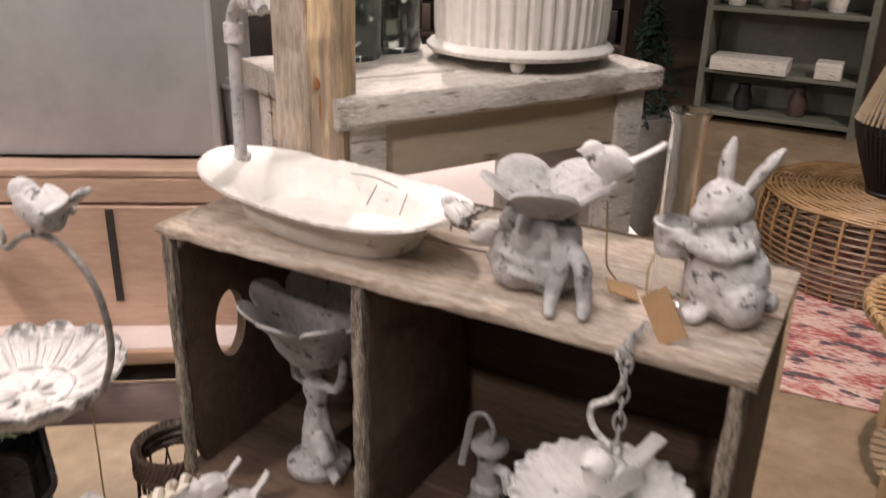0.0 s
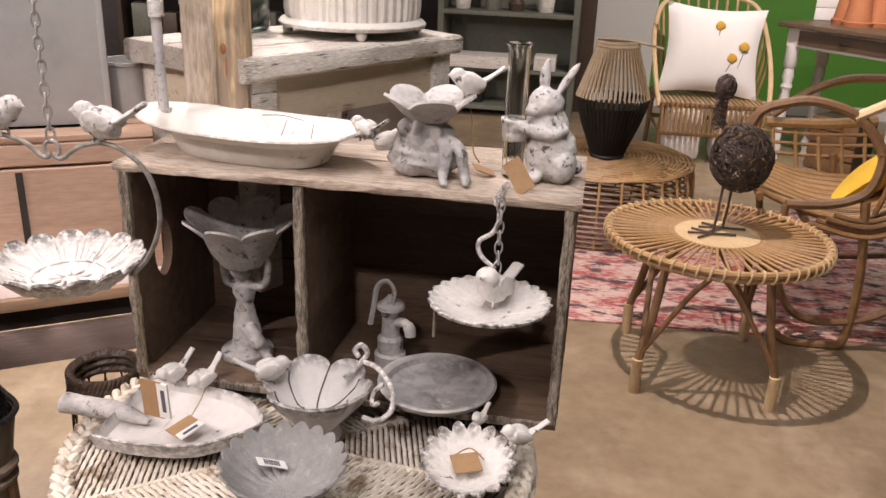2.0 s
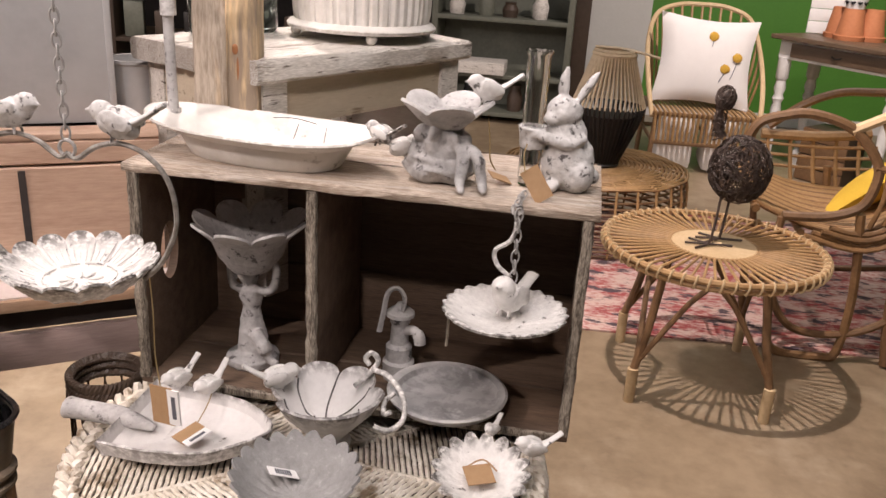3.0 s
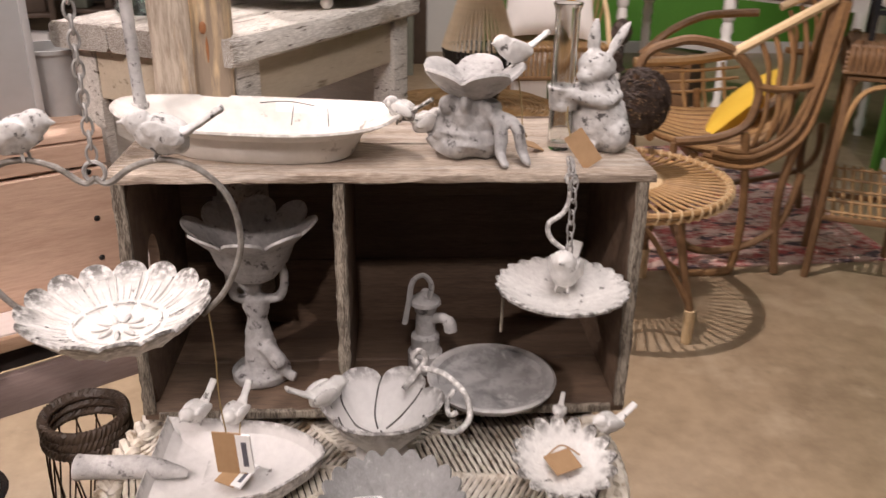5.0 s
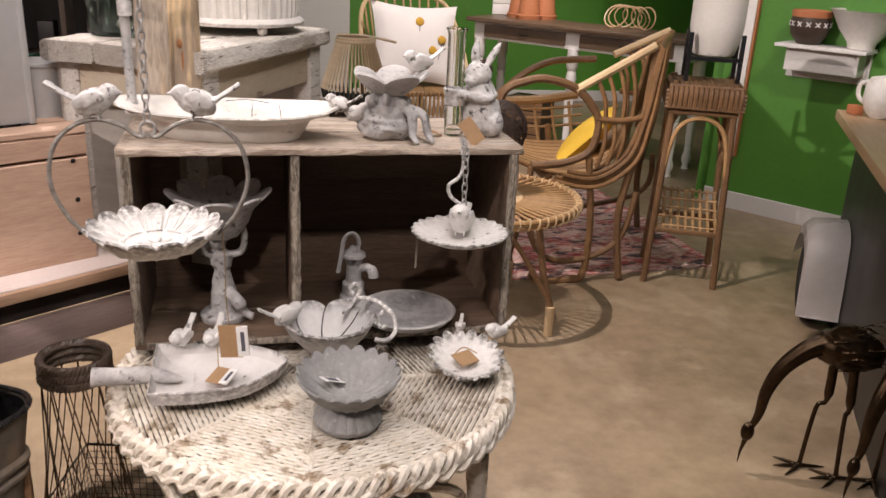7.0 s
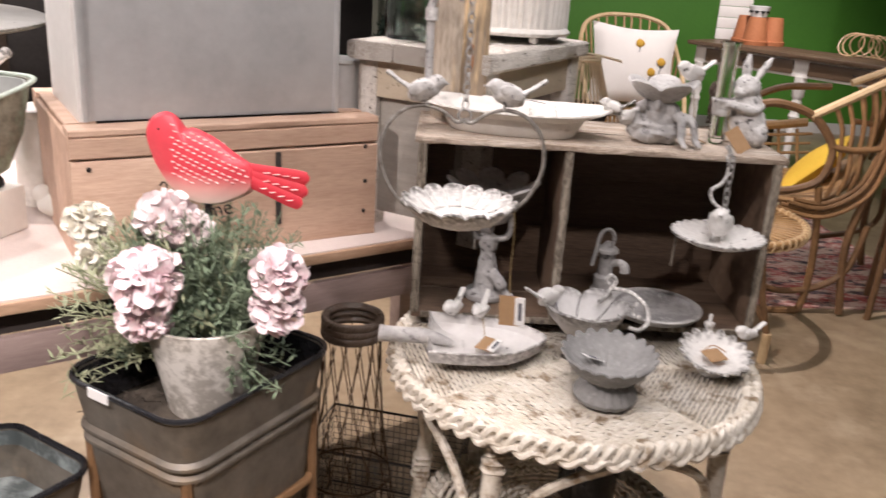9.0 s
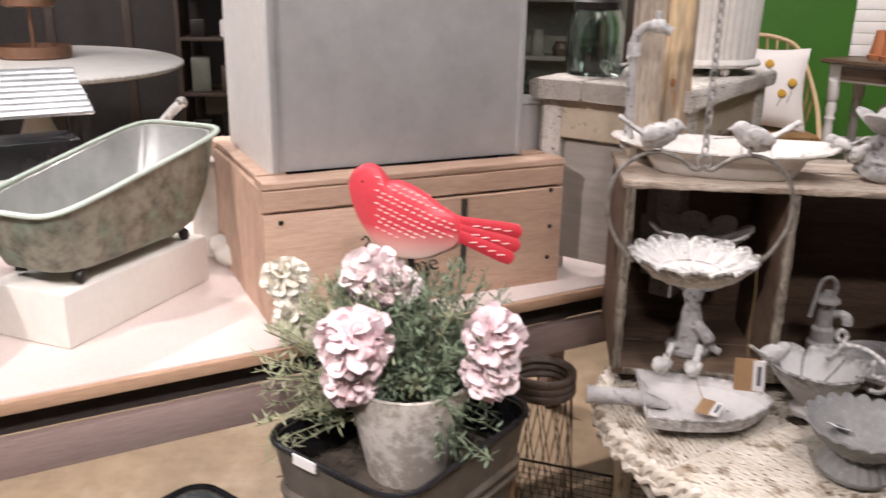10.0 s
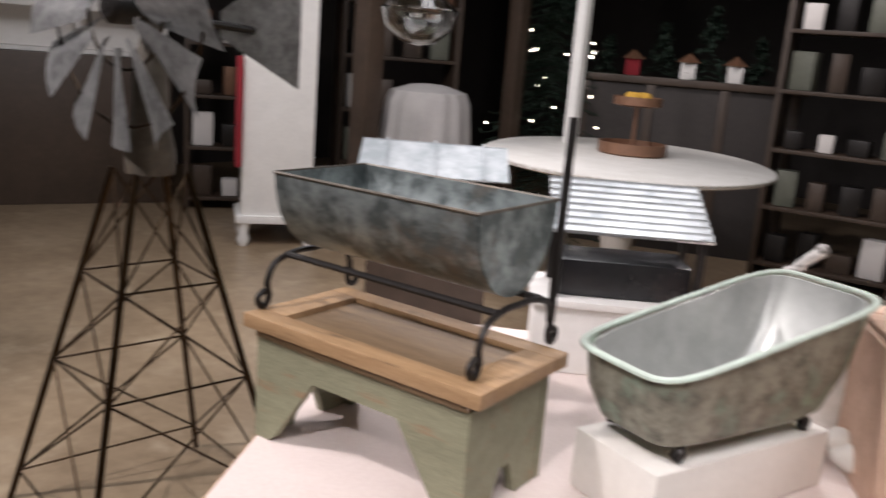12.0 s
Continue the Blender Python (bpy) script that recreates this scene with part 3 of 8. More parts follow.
def side_with_hole(x):
    bm = B()
    n = 28
    z0, z1, y0, y1, th = CZ0 + 0.014, CZ1 - 0.014, 0.012, CD, 0.015
    zc, yc, a, b = 0.5 * (z0 + z1) + 0.015, 0.095, 0.050, 0.030
    ring = {}
    for sx in (-1, 1):
        inner, outer = [], []
        for k in range(n):
            q = 2 * math.pi * (k + 0.5) / n
            c, s = math.cos(q), math.sin(q)
            inner.append(bm.verts.new((x + sx * th / 2, yc + b * c, zc + a * s)))
            t = min(((y1 if c > 0 else y0) - yc) / c if abs(c) > 1e-6 else 9, ((z1 if s > 0 else z0) - zc) / s if abs(s) > 1e-6 else 9)
            outer.append(bm.verts.new((x + sx * th / 2, yc + t * c, zc + t * s)))
        ring[sx] = (inner, outer)
    for k in range(n):
        j = (k + 1) % n
        for sx in (-1, 1):
            i, o = ring[sx]
            bm.faces.new((i[k], i[j], o[j], o[k]))
        bm.faces.new((ring[-1][0][k], ring[-1][0][j], ring[1][0][j], ring[1][0][k]))
        bm.faces.new((ring[-1][1][k], ring[-1][1][j], ring[1][1][j], ring[1][1][k]))
    return bm


part("side_panel", side_with_hole(-CW / 2 + 0.008), CRATESHADE, crate, "side panel with an oval hand hole")
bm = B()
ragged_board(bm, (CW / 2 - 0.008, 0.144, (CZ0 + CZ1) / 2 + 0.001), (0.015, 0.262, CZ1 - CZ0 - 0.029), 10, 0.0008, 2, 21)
part("side_panel", bm, CRATESHADE, crate)
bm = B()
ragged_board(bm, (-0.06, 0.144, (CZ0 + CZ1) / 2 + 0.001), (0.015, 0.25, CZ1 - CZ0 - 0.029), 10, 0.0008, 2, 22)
part("divider_panel", bm, CRATESHADE, crate)
for k, x in enumerate((-CW / 2 + 0.009, -0.06, CW / 2 - 0.009)):
    bm = B()
    ragged_board(bm, (x, 0.005, (CZ0 + CZ1) / 2 - 0.001), (0.0155, 0.012, CZ1 - CZ0 - 0.024), 24, 0.0016, 2, 31 + k)
    part("edge_strip", bm, CRATEEDGE, crate, "split grey board edge")
bm = B()
ragged_board(bm, (0, 0.004, CZ0 + 0.006), (CW - 0.044, 0.009, 0.013), 24, 0.001, 0, 41)
part("edge_strip", bm, CRATEEDGE, crate, "split grey board edge")
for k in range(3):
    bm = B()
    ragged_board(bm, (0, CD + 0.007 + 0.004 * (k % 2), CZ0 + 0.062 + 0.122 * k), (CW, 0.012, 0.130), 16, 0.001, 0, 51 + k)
    part("back_board", bm, CRATESHADE, crate)

# trough with a pipe, in front of a post
feeder_trough = thing("feeder_trough", "long chipped white enamel trough with a bent pipe at one end", "tray", pose(-0.167, 0.103, CZ1, 0, 0, -9))


def long_oval(a, b, p=2.6):
    def shape(ang, r, z, w):
        c, s = math.cos(ang), math.sin(ang)
        k = (abs(c) ** p + abs(s) ** p) ** (-1 / p)
        return a * r * c * k - 0.014 * w * max(-c, 0) ** 6, b * r * s * k, z + 0.012 * w * abs(c) ** 3
    return shape


bm = B()
lathe(bm, [(0.0, 0.0), (0.60, 0.0), (0.64, 0.003), (0.74, 0.034, 0.3), (0.95, 0.044, 1), (1.0, 0.049, 1), (0.985, 0.052, 1), (0.93, 0.048, 0.9), (0.73, 0.037, 0.3), (0.62, 0.009), (0.0, 0.007)], 72, long_oval(0.194, 0.098))
part("trough_bowl", bm, ENAMEL, feeder_trough)
bm = B()
tube(bm, smooth_path([(-0.175, 0.012, 0.035), (-0.178, 0.014, 0.1), (-0.18, 0.016, 0.20), (-0.178, 0.016, 0.236), (-0.160, 0.014, 0.256), (-0.135, 0.012, 0.258), (-0.115, 0.010, 0.248)], 8), 0.0085, 10)
for z in (0.215, 0.045):
    lathe(bm, [(0.0125, z - 0.012), (0.0125, z + 0.012)], 12, None, False, Matrix.Translation((-0.179, 0.016, 0)))
tube(bm, [(-0.150, 0.0135, 0.258), (-0.128, 0.0115, 0.257)], 0.0125, 12)
tube(bm, [(-0.14, 0.013, 0.262), (-0.14, 0.013, 0.285)], 0.005, 8)
part("bent_pipe", bm, GREYWASH, feeder_trough, "grey bent water pipe")
bm = B()
small_bird(bm, Matrix.Translation((0.192, 0.0, 0.048)) @ rz(165), 0.78)
part("cast_bird", bm, WHITEWASH, feeder_trough, "small whitewashed cast bird")
bm = B()
for pts in ([(-0.02, 0.06, 0.052), (0.02, 0.058, 0.056), (0.06, 0.055, 0.052)], [(0.03, 0.052, 0.05), (0.032, 0.03, 0.03)], [(0.08, 0.05, 0.05), (0.085, 0.03, 0.03)]):
    tube(bm, smooth_path(pts, 5), 0.0007, 5)
part("thin_cord", bm, IRON, feeder_trough, "thin dark cord")

pine_post = thing("pine_post", "knotty pine post with weathered bark along one side", "post", pose(-0.275, 0.227, CZ1))
bm = B()
ragged_board(bm, (0.027, 0, 0.36), (0.054, 0.045, 0.72), 18, 0.0012, 2, 61)
part("post_body", bm, KNOTPINE, pine_post)
bm = B()
ragged_board(bm, (-0.030, 0.001, 0.35), (0.059, 0.042, 0.70), 18, 0.0022, 2, 62)
part("bark_side", bm, BARKGREY, pine_post, "weathered grey bark side")
bm = B()
blob(bm, (0.018, -0.0228, 0.150), (0.0055, 0.002, 0.009), None, 10)
blob(bm, (0.022, -0.0226, 0.118), (0.0022, 0.0012, 0.02), None, 8)
part("knot", bm, KNOT, pine_post, "dark resinous knot")

# flower cup held by a squatting figure
flower_cup = thing("flower_cup_feeder", "whitewashed flower cup feeder with a bird on its rim", "bird feeder", pose(0.118, 0.085, CZ1))
bm = B()
blob(bm, (-0.006, 0, 0.024), (0.054, 0.042, 0.028), None, 18, 0.3, 1.3)
blob(bm, (-0.034, 0.004, 0.046), (0.030, 0.022, 0.020), None, 12, 0.35, 2.0)
blob(bm, (0.012, -0.006, 0.052), (0.032, 0.024, 0.024), None, 12, 0.35, 3.0)
blob(bm, (-0.012, -0.022, 0.056), (0.016, 0.012, 0.020), None, 12, 0.35, 4.0)
for sx, ex, ey in ((0.020, 0.036, -0.066), (0.034, 0.066, -0.056)):
    tube(bm, smooth_path([(sx, -0.018, 0.062), ((sx + ex) / 2 + 0.006, -0.040, 0.050), (ex - 0.002, ey + 0.008, 0.018), (ex + 0.004, ey - 0.012, 0.006)], 6), [0.008, 0.008, 0.0085, 0.009, 0.0095, 0.010, 0.010, 0.010, 0.010, 0.0095, 0.0095, 0.009, 0.0085, 0.008, 0.0075, 0.007, 0.006, 0.005, 0.004], 10, flat=0.75)
tube(bm, [(-0.004, 0, 0.04), (0, 0, 0.095)], [0.034, 0.020], 14)
for k in range(7):
    a = k * 0.9
    blob(bm, (0.030 * math.cos(a) - 0.004, 0.026 * math.sin(a), 0.066 + 0.006 * (k % 3)), (0.016, 0.008, 0.014), rz(math.degrees(a)), 10)
fuse(part("leafy_base", bm, GREYWASH, flower_cup), 0.0024, 2, 0.001, 0.015)
bm = B()
lathe(bm, [(0.016, 0.078), (0.03, 0.084, 0.2), (0.048, 0.098, 0.7), (0.064, 0.112, 1), (0.062, 0.116, 1), (0.046, 0.106, 0.7), (0.022, 0.091, 0.2), (0, 0.086)], 72, petals(5, 0.26, 0.020, 0.5))
part("petal_cup", bm, GREYWASH, flower_cup)
bm = B()
small_bird(bm, Matrix.Translation((0.056, 0.02, 0.118)) @ rz(200), 0.95)
fuse(part("cast_bird", bm, WHITEWASH, flower_cup), 0.0018, 2, 0.0005)
bm = B()
small_bird(bm, Matrix.Translation((-0.062, -0.006, 0.03)) @ rz(20), 0.8)
fuse(part("cast_bird", bm, WHITEWASH, flower_cup), 0.0018, 2, 0.0005)
bm = B()
tube(bm, smooth_path([(0.062, 0.004, 0.105), (0.067, -0.002, 0.07), (0.07, -0.002, 0.04), (0.078, 0.008, 0.022)], 5), 0.0011, 5)
part("twine", bm, TWINE, flower_cup)
bm = B()
flat_tag(bm, (0.085, 0.012, 0.010), (0.034, 0.024, 0.0016), Matrix.Rotation(radians(24), 4, "Y") @ rz(30))
part("paper_tag", bm, KRAFT, flower_cup, "folded kraft paper tag")

# rabbit
rabbit = B()
blob(rabbit, (0.004, 0, 0.040), (0.040, 0.036, 0.044), None, 20, 0.1, 4.0)
blob(rabbit, (-0.002, -0.004, 0.080), (0.030, 0.026, 0.034), None, 18, 0.1, 5.0)
blob(rabbit, (-0.008, -0.006, 0.116), (0.027, 0.023, 0.023), Matrix.Rotation(radians(20), 4, "Y"), 18, 0.06, 6.0)
blob(rabbit, (-0.024, -0.020, 0.108), (0.014, 0.012, 0.011), None, 12)
blob(rabbit, (-0.010, -0.026, 0.113), (0.010, 0.006, 0.009), None, 12)
for pts in ([(-0.010, -0.002, 0.132), (-0.013, 0.0, 0.152), (-0.010, 0.004, 0.180)], [(0.008, -0.002, 0.130), (0.020, 0.0, 0.152), (0.036, 0.004, 0.176)]):
    tube(rabbit, smooth_path(pts, 6), [0.0065, 0.0075, 0.0085, 0.0095, 0.010, 0.0105, 0.0105, 0.010, 0.009, 0.0078, 0.0062, 0.0045, 0.003], 10, flat=0.6)
tube(rabbit, smooth_path([(0.024, -0.014, 0.082), (0.004, -0.032, 0.074), (-0.024, -0.032, 0.080), (-0.048, -0.022, 0.084)], 6), 0.0088, 10)
blob(rabbit, (0.020, -0.016, 0.026), (0.024, 0.026, 0.028), None, 14)
blob(rabbit, (-0.018, -0.026, 0.009), (0.014, 0.018, 0.010), None, 12)
blob(rabbit, (0.042, 0.016, 0.018), 0.012, None, 12)
lathe(rabbit, [(0.0, 0.058), (0.019, 0.058), (0.021, 0.080), (0.024, 0.090), (0.021, 0.093), (0.0185, 0.088), (0.0, 0.086)], 18, None, False, Matrix.Translation((-0.050, -0.006, 0)))
rabbit_ob = part("rabbit_figurine", rabbit, RABBITWASH)
fuse(rabbit_ob, 0.0021, 3, 0.0010, 0.014)
rabbit_ob.matrix_world = pose(0.297, 0.112, CZ1, 0, 0, 0)
tagged(rabbit_ob, "grey whitewashed rabbit figurine sitting upright on the crate", "figurine")
glass_vase = thing("glass_tube_vase", "clear glass tube vase held by the rabbit", "vase", pose(0.245, 0.108, CZ1))
bm = B()
lathe(bm, [(0.0, 0.002), (0.015, 0.002), (0.0165, 0.01), (0.0165, 0.19), (0.0205, 0.2), (0.0195, 0.201), (0.0145, 0.19), (0.0145, 0.012), (0, 0.012)], 28)
part("tube", bm, CLEARGLASS, glass_vase)
rabbit_tag = thing("paper_tag", "brown kraft paper tag leaning against the rabbit", "price tag", pose(0.262, 0.03, CZ1 + 0.001))
bm = B()
flat_tag(bm, (0, 0, 0.023), (0.028, 0.0016, 0.05), Matrix.Rotation(radians(-36), 4, "Y") @ Matrix.Rotation(radians(-18), 4, "X"))
part("card", bm, KRAFT, rabbit_tag)
bm = B()
tube(bm, smooth_path([(-0.018, 0.0, 0.038), (-0.022, 0.01, 0.06), (-0.02, 0.02, 0.075)], 5), 0.001, 5)
part("twine", bm, TWINE, rabbit_tag)

# statue with a petal cup, in the left compartment
cup_statue = thing("statue_bird_bath", "grey figure carrying a petal bird bath above its head", "bird bath", pose(-0.195, 0.10, CZ0 + 0.014))
bm = B()
lathe(bm, [(0.012, 0.166), (0.034, 0.170, 0.1), (0.052, 0.194, 0.3), (0.061, 0.220, 0.5), (0.088, 0.246, 1), (0.087, 0.250, 1), (0.057, 0.226, 0.5), (0.033, 0.184, 0.2), (0, 0.178)], 80, petals(8, 0.26, 0.020, 0.55))
part("petal_bowl", bm, GREYWASH, cup_statue)
bm = B()
lathe(bm, [(0.0, 0.0), (0.045, 0.0), (0.045, 0.012), (0.03, 0.018), (0, 0.018)], 20)
lathe(bm, [(0.0, 0.01), (0.028, 0.012), (0.024, 0.05), (0.019, 0.08), (0.0145, 0.098), (0.0195, 0.118), (0.018, 0.134), (0.008, 0.142), (0.007, 0.15)], 20, lambda a, r, z, w: (r * (1 + 0.10 * math.sin(5 * a + 30 * z)) * math.cos(a) - 0.10 * (z - 0.06) * (0.12 - z) * 3, 0.8 * r * (1 + 0.10 * math.sin(5 * a)) * math.sin(a), z))
tube(bm, smooth_path([(0.010, -0.014, 0.06), (0.030, -0.026, 0.04), (0.040, -0.028, 0.02), (0.056, -0.034, 0.014)], 6), [0.013] * 9 + [0.008] * 10, 10)
blob(bm, (-0.004, -0.004, 0.160), (0.016, 0.016, 0.019), None, 14, 0.1, 7.0)
blob(bm, (-0.006, 0.006, 0.158), (0.019, 0.014, 0.022), None, 12, 0.3, 8.0)
for s in (-1, 1):
    tube(bm, smooth_path([(0.014 * s, 0, 0.130), (0.034 * s + 0.004, -0.004, 0.138), (0.040 * s + 0.004, 0, 0.168), (0.037 * s, 0, 0.196)], 6), 0.0072, 9)
fuse(part("carrying_figure", bm, GREYWASH, cup_statue), 0.0024, 2, 0.0010, 0.016)

# hand pump over a plate
pump = thing("hand_pump_bird_bath", "grey cast hand pump standing over a shallow round dish", "bird bath", pose(0.154, 0.036, CZ0 + 0.014))
bm = B()
lathe(bm, [(0, 0.0), (0.045, 0.0), (0.060, 0.006), (0.086, 0.016), (0.094, 0.024), (0.096, 0.029), (0.092, 0.031), (0.082, 0.028), (0.078, 0.019), (0.070, 0.015), (0, 0.013)], 64)
part("dish", bm, DISHGREY, pump)
PX, PY = -0.096, 0.075
bm = B()
lathe(bm, [(0.026, 0.0), (0.027, 0.03), (0.022, 0.034), (0.022, 0.058), (0.016, 0.064), (0.014, 0.098), (0.017, 0.102), (0.017, 0.112), (0.024, 0.114), (0.023, 0.12), (0.010, 0.130), (0.006, 0.136), (0, 0.137)], 22, None, False, Matrix.Translation((PX, PY, 0)))
part("pump_body", bm, GREYWASH, pump)
bm = B()
tube(bm, smooth_path([(PX + 0.01, PY - 0.004, 0.088), (PX + 0.026, PY - 0.012, 0.094), (PX + 0.036, PY - 0.016, 0.086), (PX + 0.038, PY - 0.017, 0.074)], 5), [0.008] * 8 + [0.010] * 8, 10)
part("spout", bm, GREYWASH, pump)
bm = B()
tube(bm, smooth_path([(PX + 0.004, PY - 0.01, 0.12), (PX + 0.008, PY - 0.012, 0.15), (PX - 0.004, PY - 0.012, 0.166), (PX - 0.02, PY - 0.012, 0.155), (PX - 0.026, PY - 0.012, 0.12), (PX - 0.032, PY - 0.012, 0.085)], 6), 0.005, 8, flat=0.7)
part("pump_handle", bm, GREYWASH, pump)

# hanging dish inside the crate
hanging_dish = thing("hanging_bird_dish", "whitewashed scalloped dish with a small bird, hung from a chain", "bird feeder", pose(0.237, -0.024, 1.005))
bm = B()
lathe(bm, [(0, 0.0), (0.03, 0.002, 0.05), (0.062, 0.010, 0.4), (0.088, 0.022, 1), (0.089, 0.026, 1), (0.085, 0.027, 1), (0.060, 0.015, 0.4), (0.03, 0.007, 0.05), (0, 0.006)], 120, petals(24, 0.07, 0.003, 1.0))
part("scalloped_dish", bm, WHITEWASH, hanging_dish)
bm = B()
small_bird(bm, Matrix.Translation((0.0, 0, 0.016)) @ rz(-112) @ Matrix.Rotation(radians(-16), 4, "Y"), 1.3)
fuse(part("cast_bird", bm, WHITEWASH, hanging_dish), 0.0019, 2, 0.0005)
bm = B()
tube(bm, smooth_path([(0.004, 0.01, 0.07), (-0.018, 0.012, 0.088), (-0.022, 0.014, 0.108), (-0.004, 0.016, 0.122), (0.004, 0.018, 0.14), (0.003, 0.016, 0.165)], 7), 0.0035, 8)
part("hook", bm, WHITEWASH, hanging_dish)
bm = B()
lathe(bm, [(0.0036, -0.0018), (0.009, -0.0018), (0.009, 0.0018), (0.0036, 0.0018)], 16, None, True, Matrix.Translation((0.003, 0.012, 0.172)) @ Matrix.Rotation(radians(90), 4, "X"))
part("hook_ring", bm, WHITEWASH, hanging_dish)


def link(bm, c, m, long=0.011, wide=0.006, r=0.0017):
    pts = []
    for k in range(14):
        a = 2 * math.pi * k / 14
        pts.append(Vector(c) + m @ Vector((wide * math.cos(a), 0, long * math.sin(a))))
    tube(bm, pts, r, 5, True)


for k in range(5):
    bm = B()
    link(bm, (0.004 + k * 0.0012, 0.016 + k * 0.009, 0.181 + 0.0015 * min(k, 2)), Matrix.Rotation(radians(-74), 4, "X") @ rz(90 * (k % 2)), 0.0085, 0.0046, 0.0014)
    part("chain_link", bm, CHAIN, hanging_dish)
for k in range(7):
    bm = B()
    link(bm, (0.007, 0.010, 0.165 - k * 0.0155), rz(90 * (k % 2) + 20), 0.0105, 0.0055, 0.0015)
    part("chain_link", bm, CHAIN, hanging_dish)
bm = B()
tube(bm, [(-0.08, 0.0, 0.018), (-0.081, 0.0, -0.045)], 0.0022, 5)
part("hanging_straw", bm, CRATEEDGE, hanging_dish)

# pieces standing on the wicker
Z = TABLE_Z + 0.004
flower_bowl = thing("flower_bowl", "whitewashed petal bowl with a bird and a scrolled handle", "bowl", pose(-0.008, -0.078, Z))
bm = B()
lathe(bm, [(0, 0.002), (0.034, 0.002), (0.036, 0.010), (0.026, 0.022), (0.042, 0.040, 0.3), (0.066, 0.068, 0.8), (0.078, 0.092, 1), (0.075, 0.095, 1), (0.060, 0.072, 0.8), (0.036, 0.046, 0.3), (0, 0.036)], 72, petals(6, 0.24, 0.012, 0.6))
bowl_part = part("petal_bowl", bm, SHOVELWASH, flower_bowl)
bm = B()
bend = petals(6, 0.24, 0.012, 0.6)
for k in range(6):
    a = math.pi / 6 + k * math.pi / 3
    tube(bm, smooth_path([Vector(bend(a + q, r, z, w)) + Vector((0, 0, 0.0012)) for r, z, w, q in ((0.012, 0.039, 0.1, 0.5), (0.036, 0.046, 0.3, 0.28), (0.060, 0.072, 0.8, 0.10), (0.075, 0.0955, 1, 0.0))], 5), 0.0014, 5)
part("petal_seam", bm, SEAM, bowl_part, "dark worn seams between the petals")
bm = B()
small_bird(bm, Matrix.Translation((-0.074, 0.0, 0.086)) @ rz(25), 0.95)
fuse(part("cast_bird", bm, WHITEWASH, flower_bowl), 0.0018, 2, 0.0005)
bm = B()
tube(bm, smooth_path([(0.03, 0.04, 0.085), (0.05, 0.05, 0.105), (0.062, 0.055, 0.125), (0.052, 0.055, 0.137), (0.043, 0.053, 0.128), (0.05, 0.052, 0.118)], 7), 0.0042, 8)
tube(bm, smooth_path([(0.055, 0.05, 0.112), (0.085, 0.03, 0.115), (0.112, 0.005, 0.10), (0.118, -0.015, 0.075), (0.1, -0.03, 0.062), (0.078, -0.03, 0.065)], 7), 0.0042, 8)
tube(bm, smooth_path([(0.098, 0.01, 0.1), (0.088, -0.005, 0.094), (0.09, -0.02, 0.082), (0.1, -0.022, 0.088)], 6), 0.0036, 8)
part("scroll_handle", bm, WHITEWASH, flower_bowl)

shell_bowl = thing("pedestal_shell_bowl", "dark grey fluted shell bowl on a flared foot", "bowl", pose(0.006, -0.262, Z))
bm = B()


def flutes(a, r, z, w):
    k = abs(math.cos(10 * a))
    rr = r * (1 + 0.07 * w * (k - 0.5))
    return rr * math.cos(a), rr * math.sin(a) * (1 - 0.06 * w), z + 0.006 * w * (k - 0.5) + 0.006 * w * math.sin(a)


lathe(bm, [(0, 0), (0.053, 0.0, 0.5), (0.056, 0.008, 0.5), (0.050, 0.020, 0.4), (0.036, 0.030, 0.3), (0.034, 0.036, 0.3), (0.046, 0.042, 0.6), (0.066, 0.058, 0.9), (0.082, 0.082, 1.3), (0.080, 0.085, 1.3), (0.061, 0.064, 0.9), (0.034, 0.046, 0.5), (0, 0.042)], 120, flutes)
part("fluted_bowl", bm, STONE_GREY, shell_bowl)
bm = B()
flat_tag(bm, (-0.024, 0.020, 0.0632), (0.042, 0.019, 0.001), rz(35) @ Matrix.Rotation(radians(24), 4, "Y"))
label_ob = part("price_label", bm, LABELWHITE, shell_bowl, "white price label")
bm = B()
for k in range(7):
    flat_tag(bm, (-0.024, 0.020, 0.0640), (0.0020, 0.011, 0.0012), rz(35) @ Matrix.Rotation(radians(24), 4, "Y") @ Matrix.Translation((-0.010 + 0.0034 * k, 0, 0)))
part("printed_bars", bm, LABELINK, label_ob)

daisy_bowl = thing("daisy_bowl", "whitewashed daisy dish with a cast bird on its rim", "bowl", pose(0.232, -0.128, Z))
bm = B()
lathe(bm, [(0, 0.0), (0.028, 0.0), (0.026, 0.008), (0.038, 0.018, 0.3), (0.066, 0.040, 1), (0.064, 0.043, 1), (0.036, 0.024, 0.4), (0, 0.016)], 96, petals(16, 0.20, 0.006, 0.9), False, Matrix.Rotation(radians(14), 4, "X"))
part("petal_dish", bm, WHITEWASH, daisy_bowl)
for p, d, s in (((0.066, 0.03, 0.046), 205, 0.8), ((0.005, 0.062, 0.05), 250, 0.55)):
    bm = B()
    small_bird(bm, Matrix.Translation(p) @ rz(d), s)
    fuse(part("cast_bird", bm, WHITEWASH, daisy_bowl), 0.0016, 2, 0.0005)
bm = B()
flat_tag(bm, (-0.002, -0.012, 0.034), (0.040, 0.034, 0.0016), rz(25) @ Matrix.Rotation(radians(14), 4, "X"))
tube(bm, smooth_path([(-0.02, 0.0, 0.036), (0.0, 0.01, 0.044), (0.022, -0.004, 0.038)], 5), 0.0012, 5)
part("paper_tag", bm, KRAFT, daisy_bowl, "brown kraft tag")

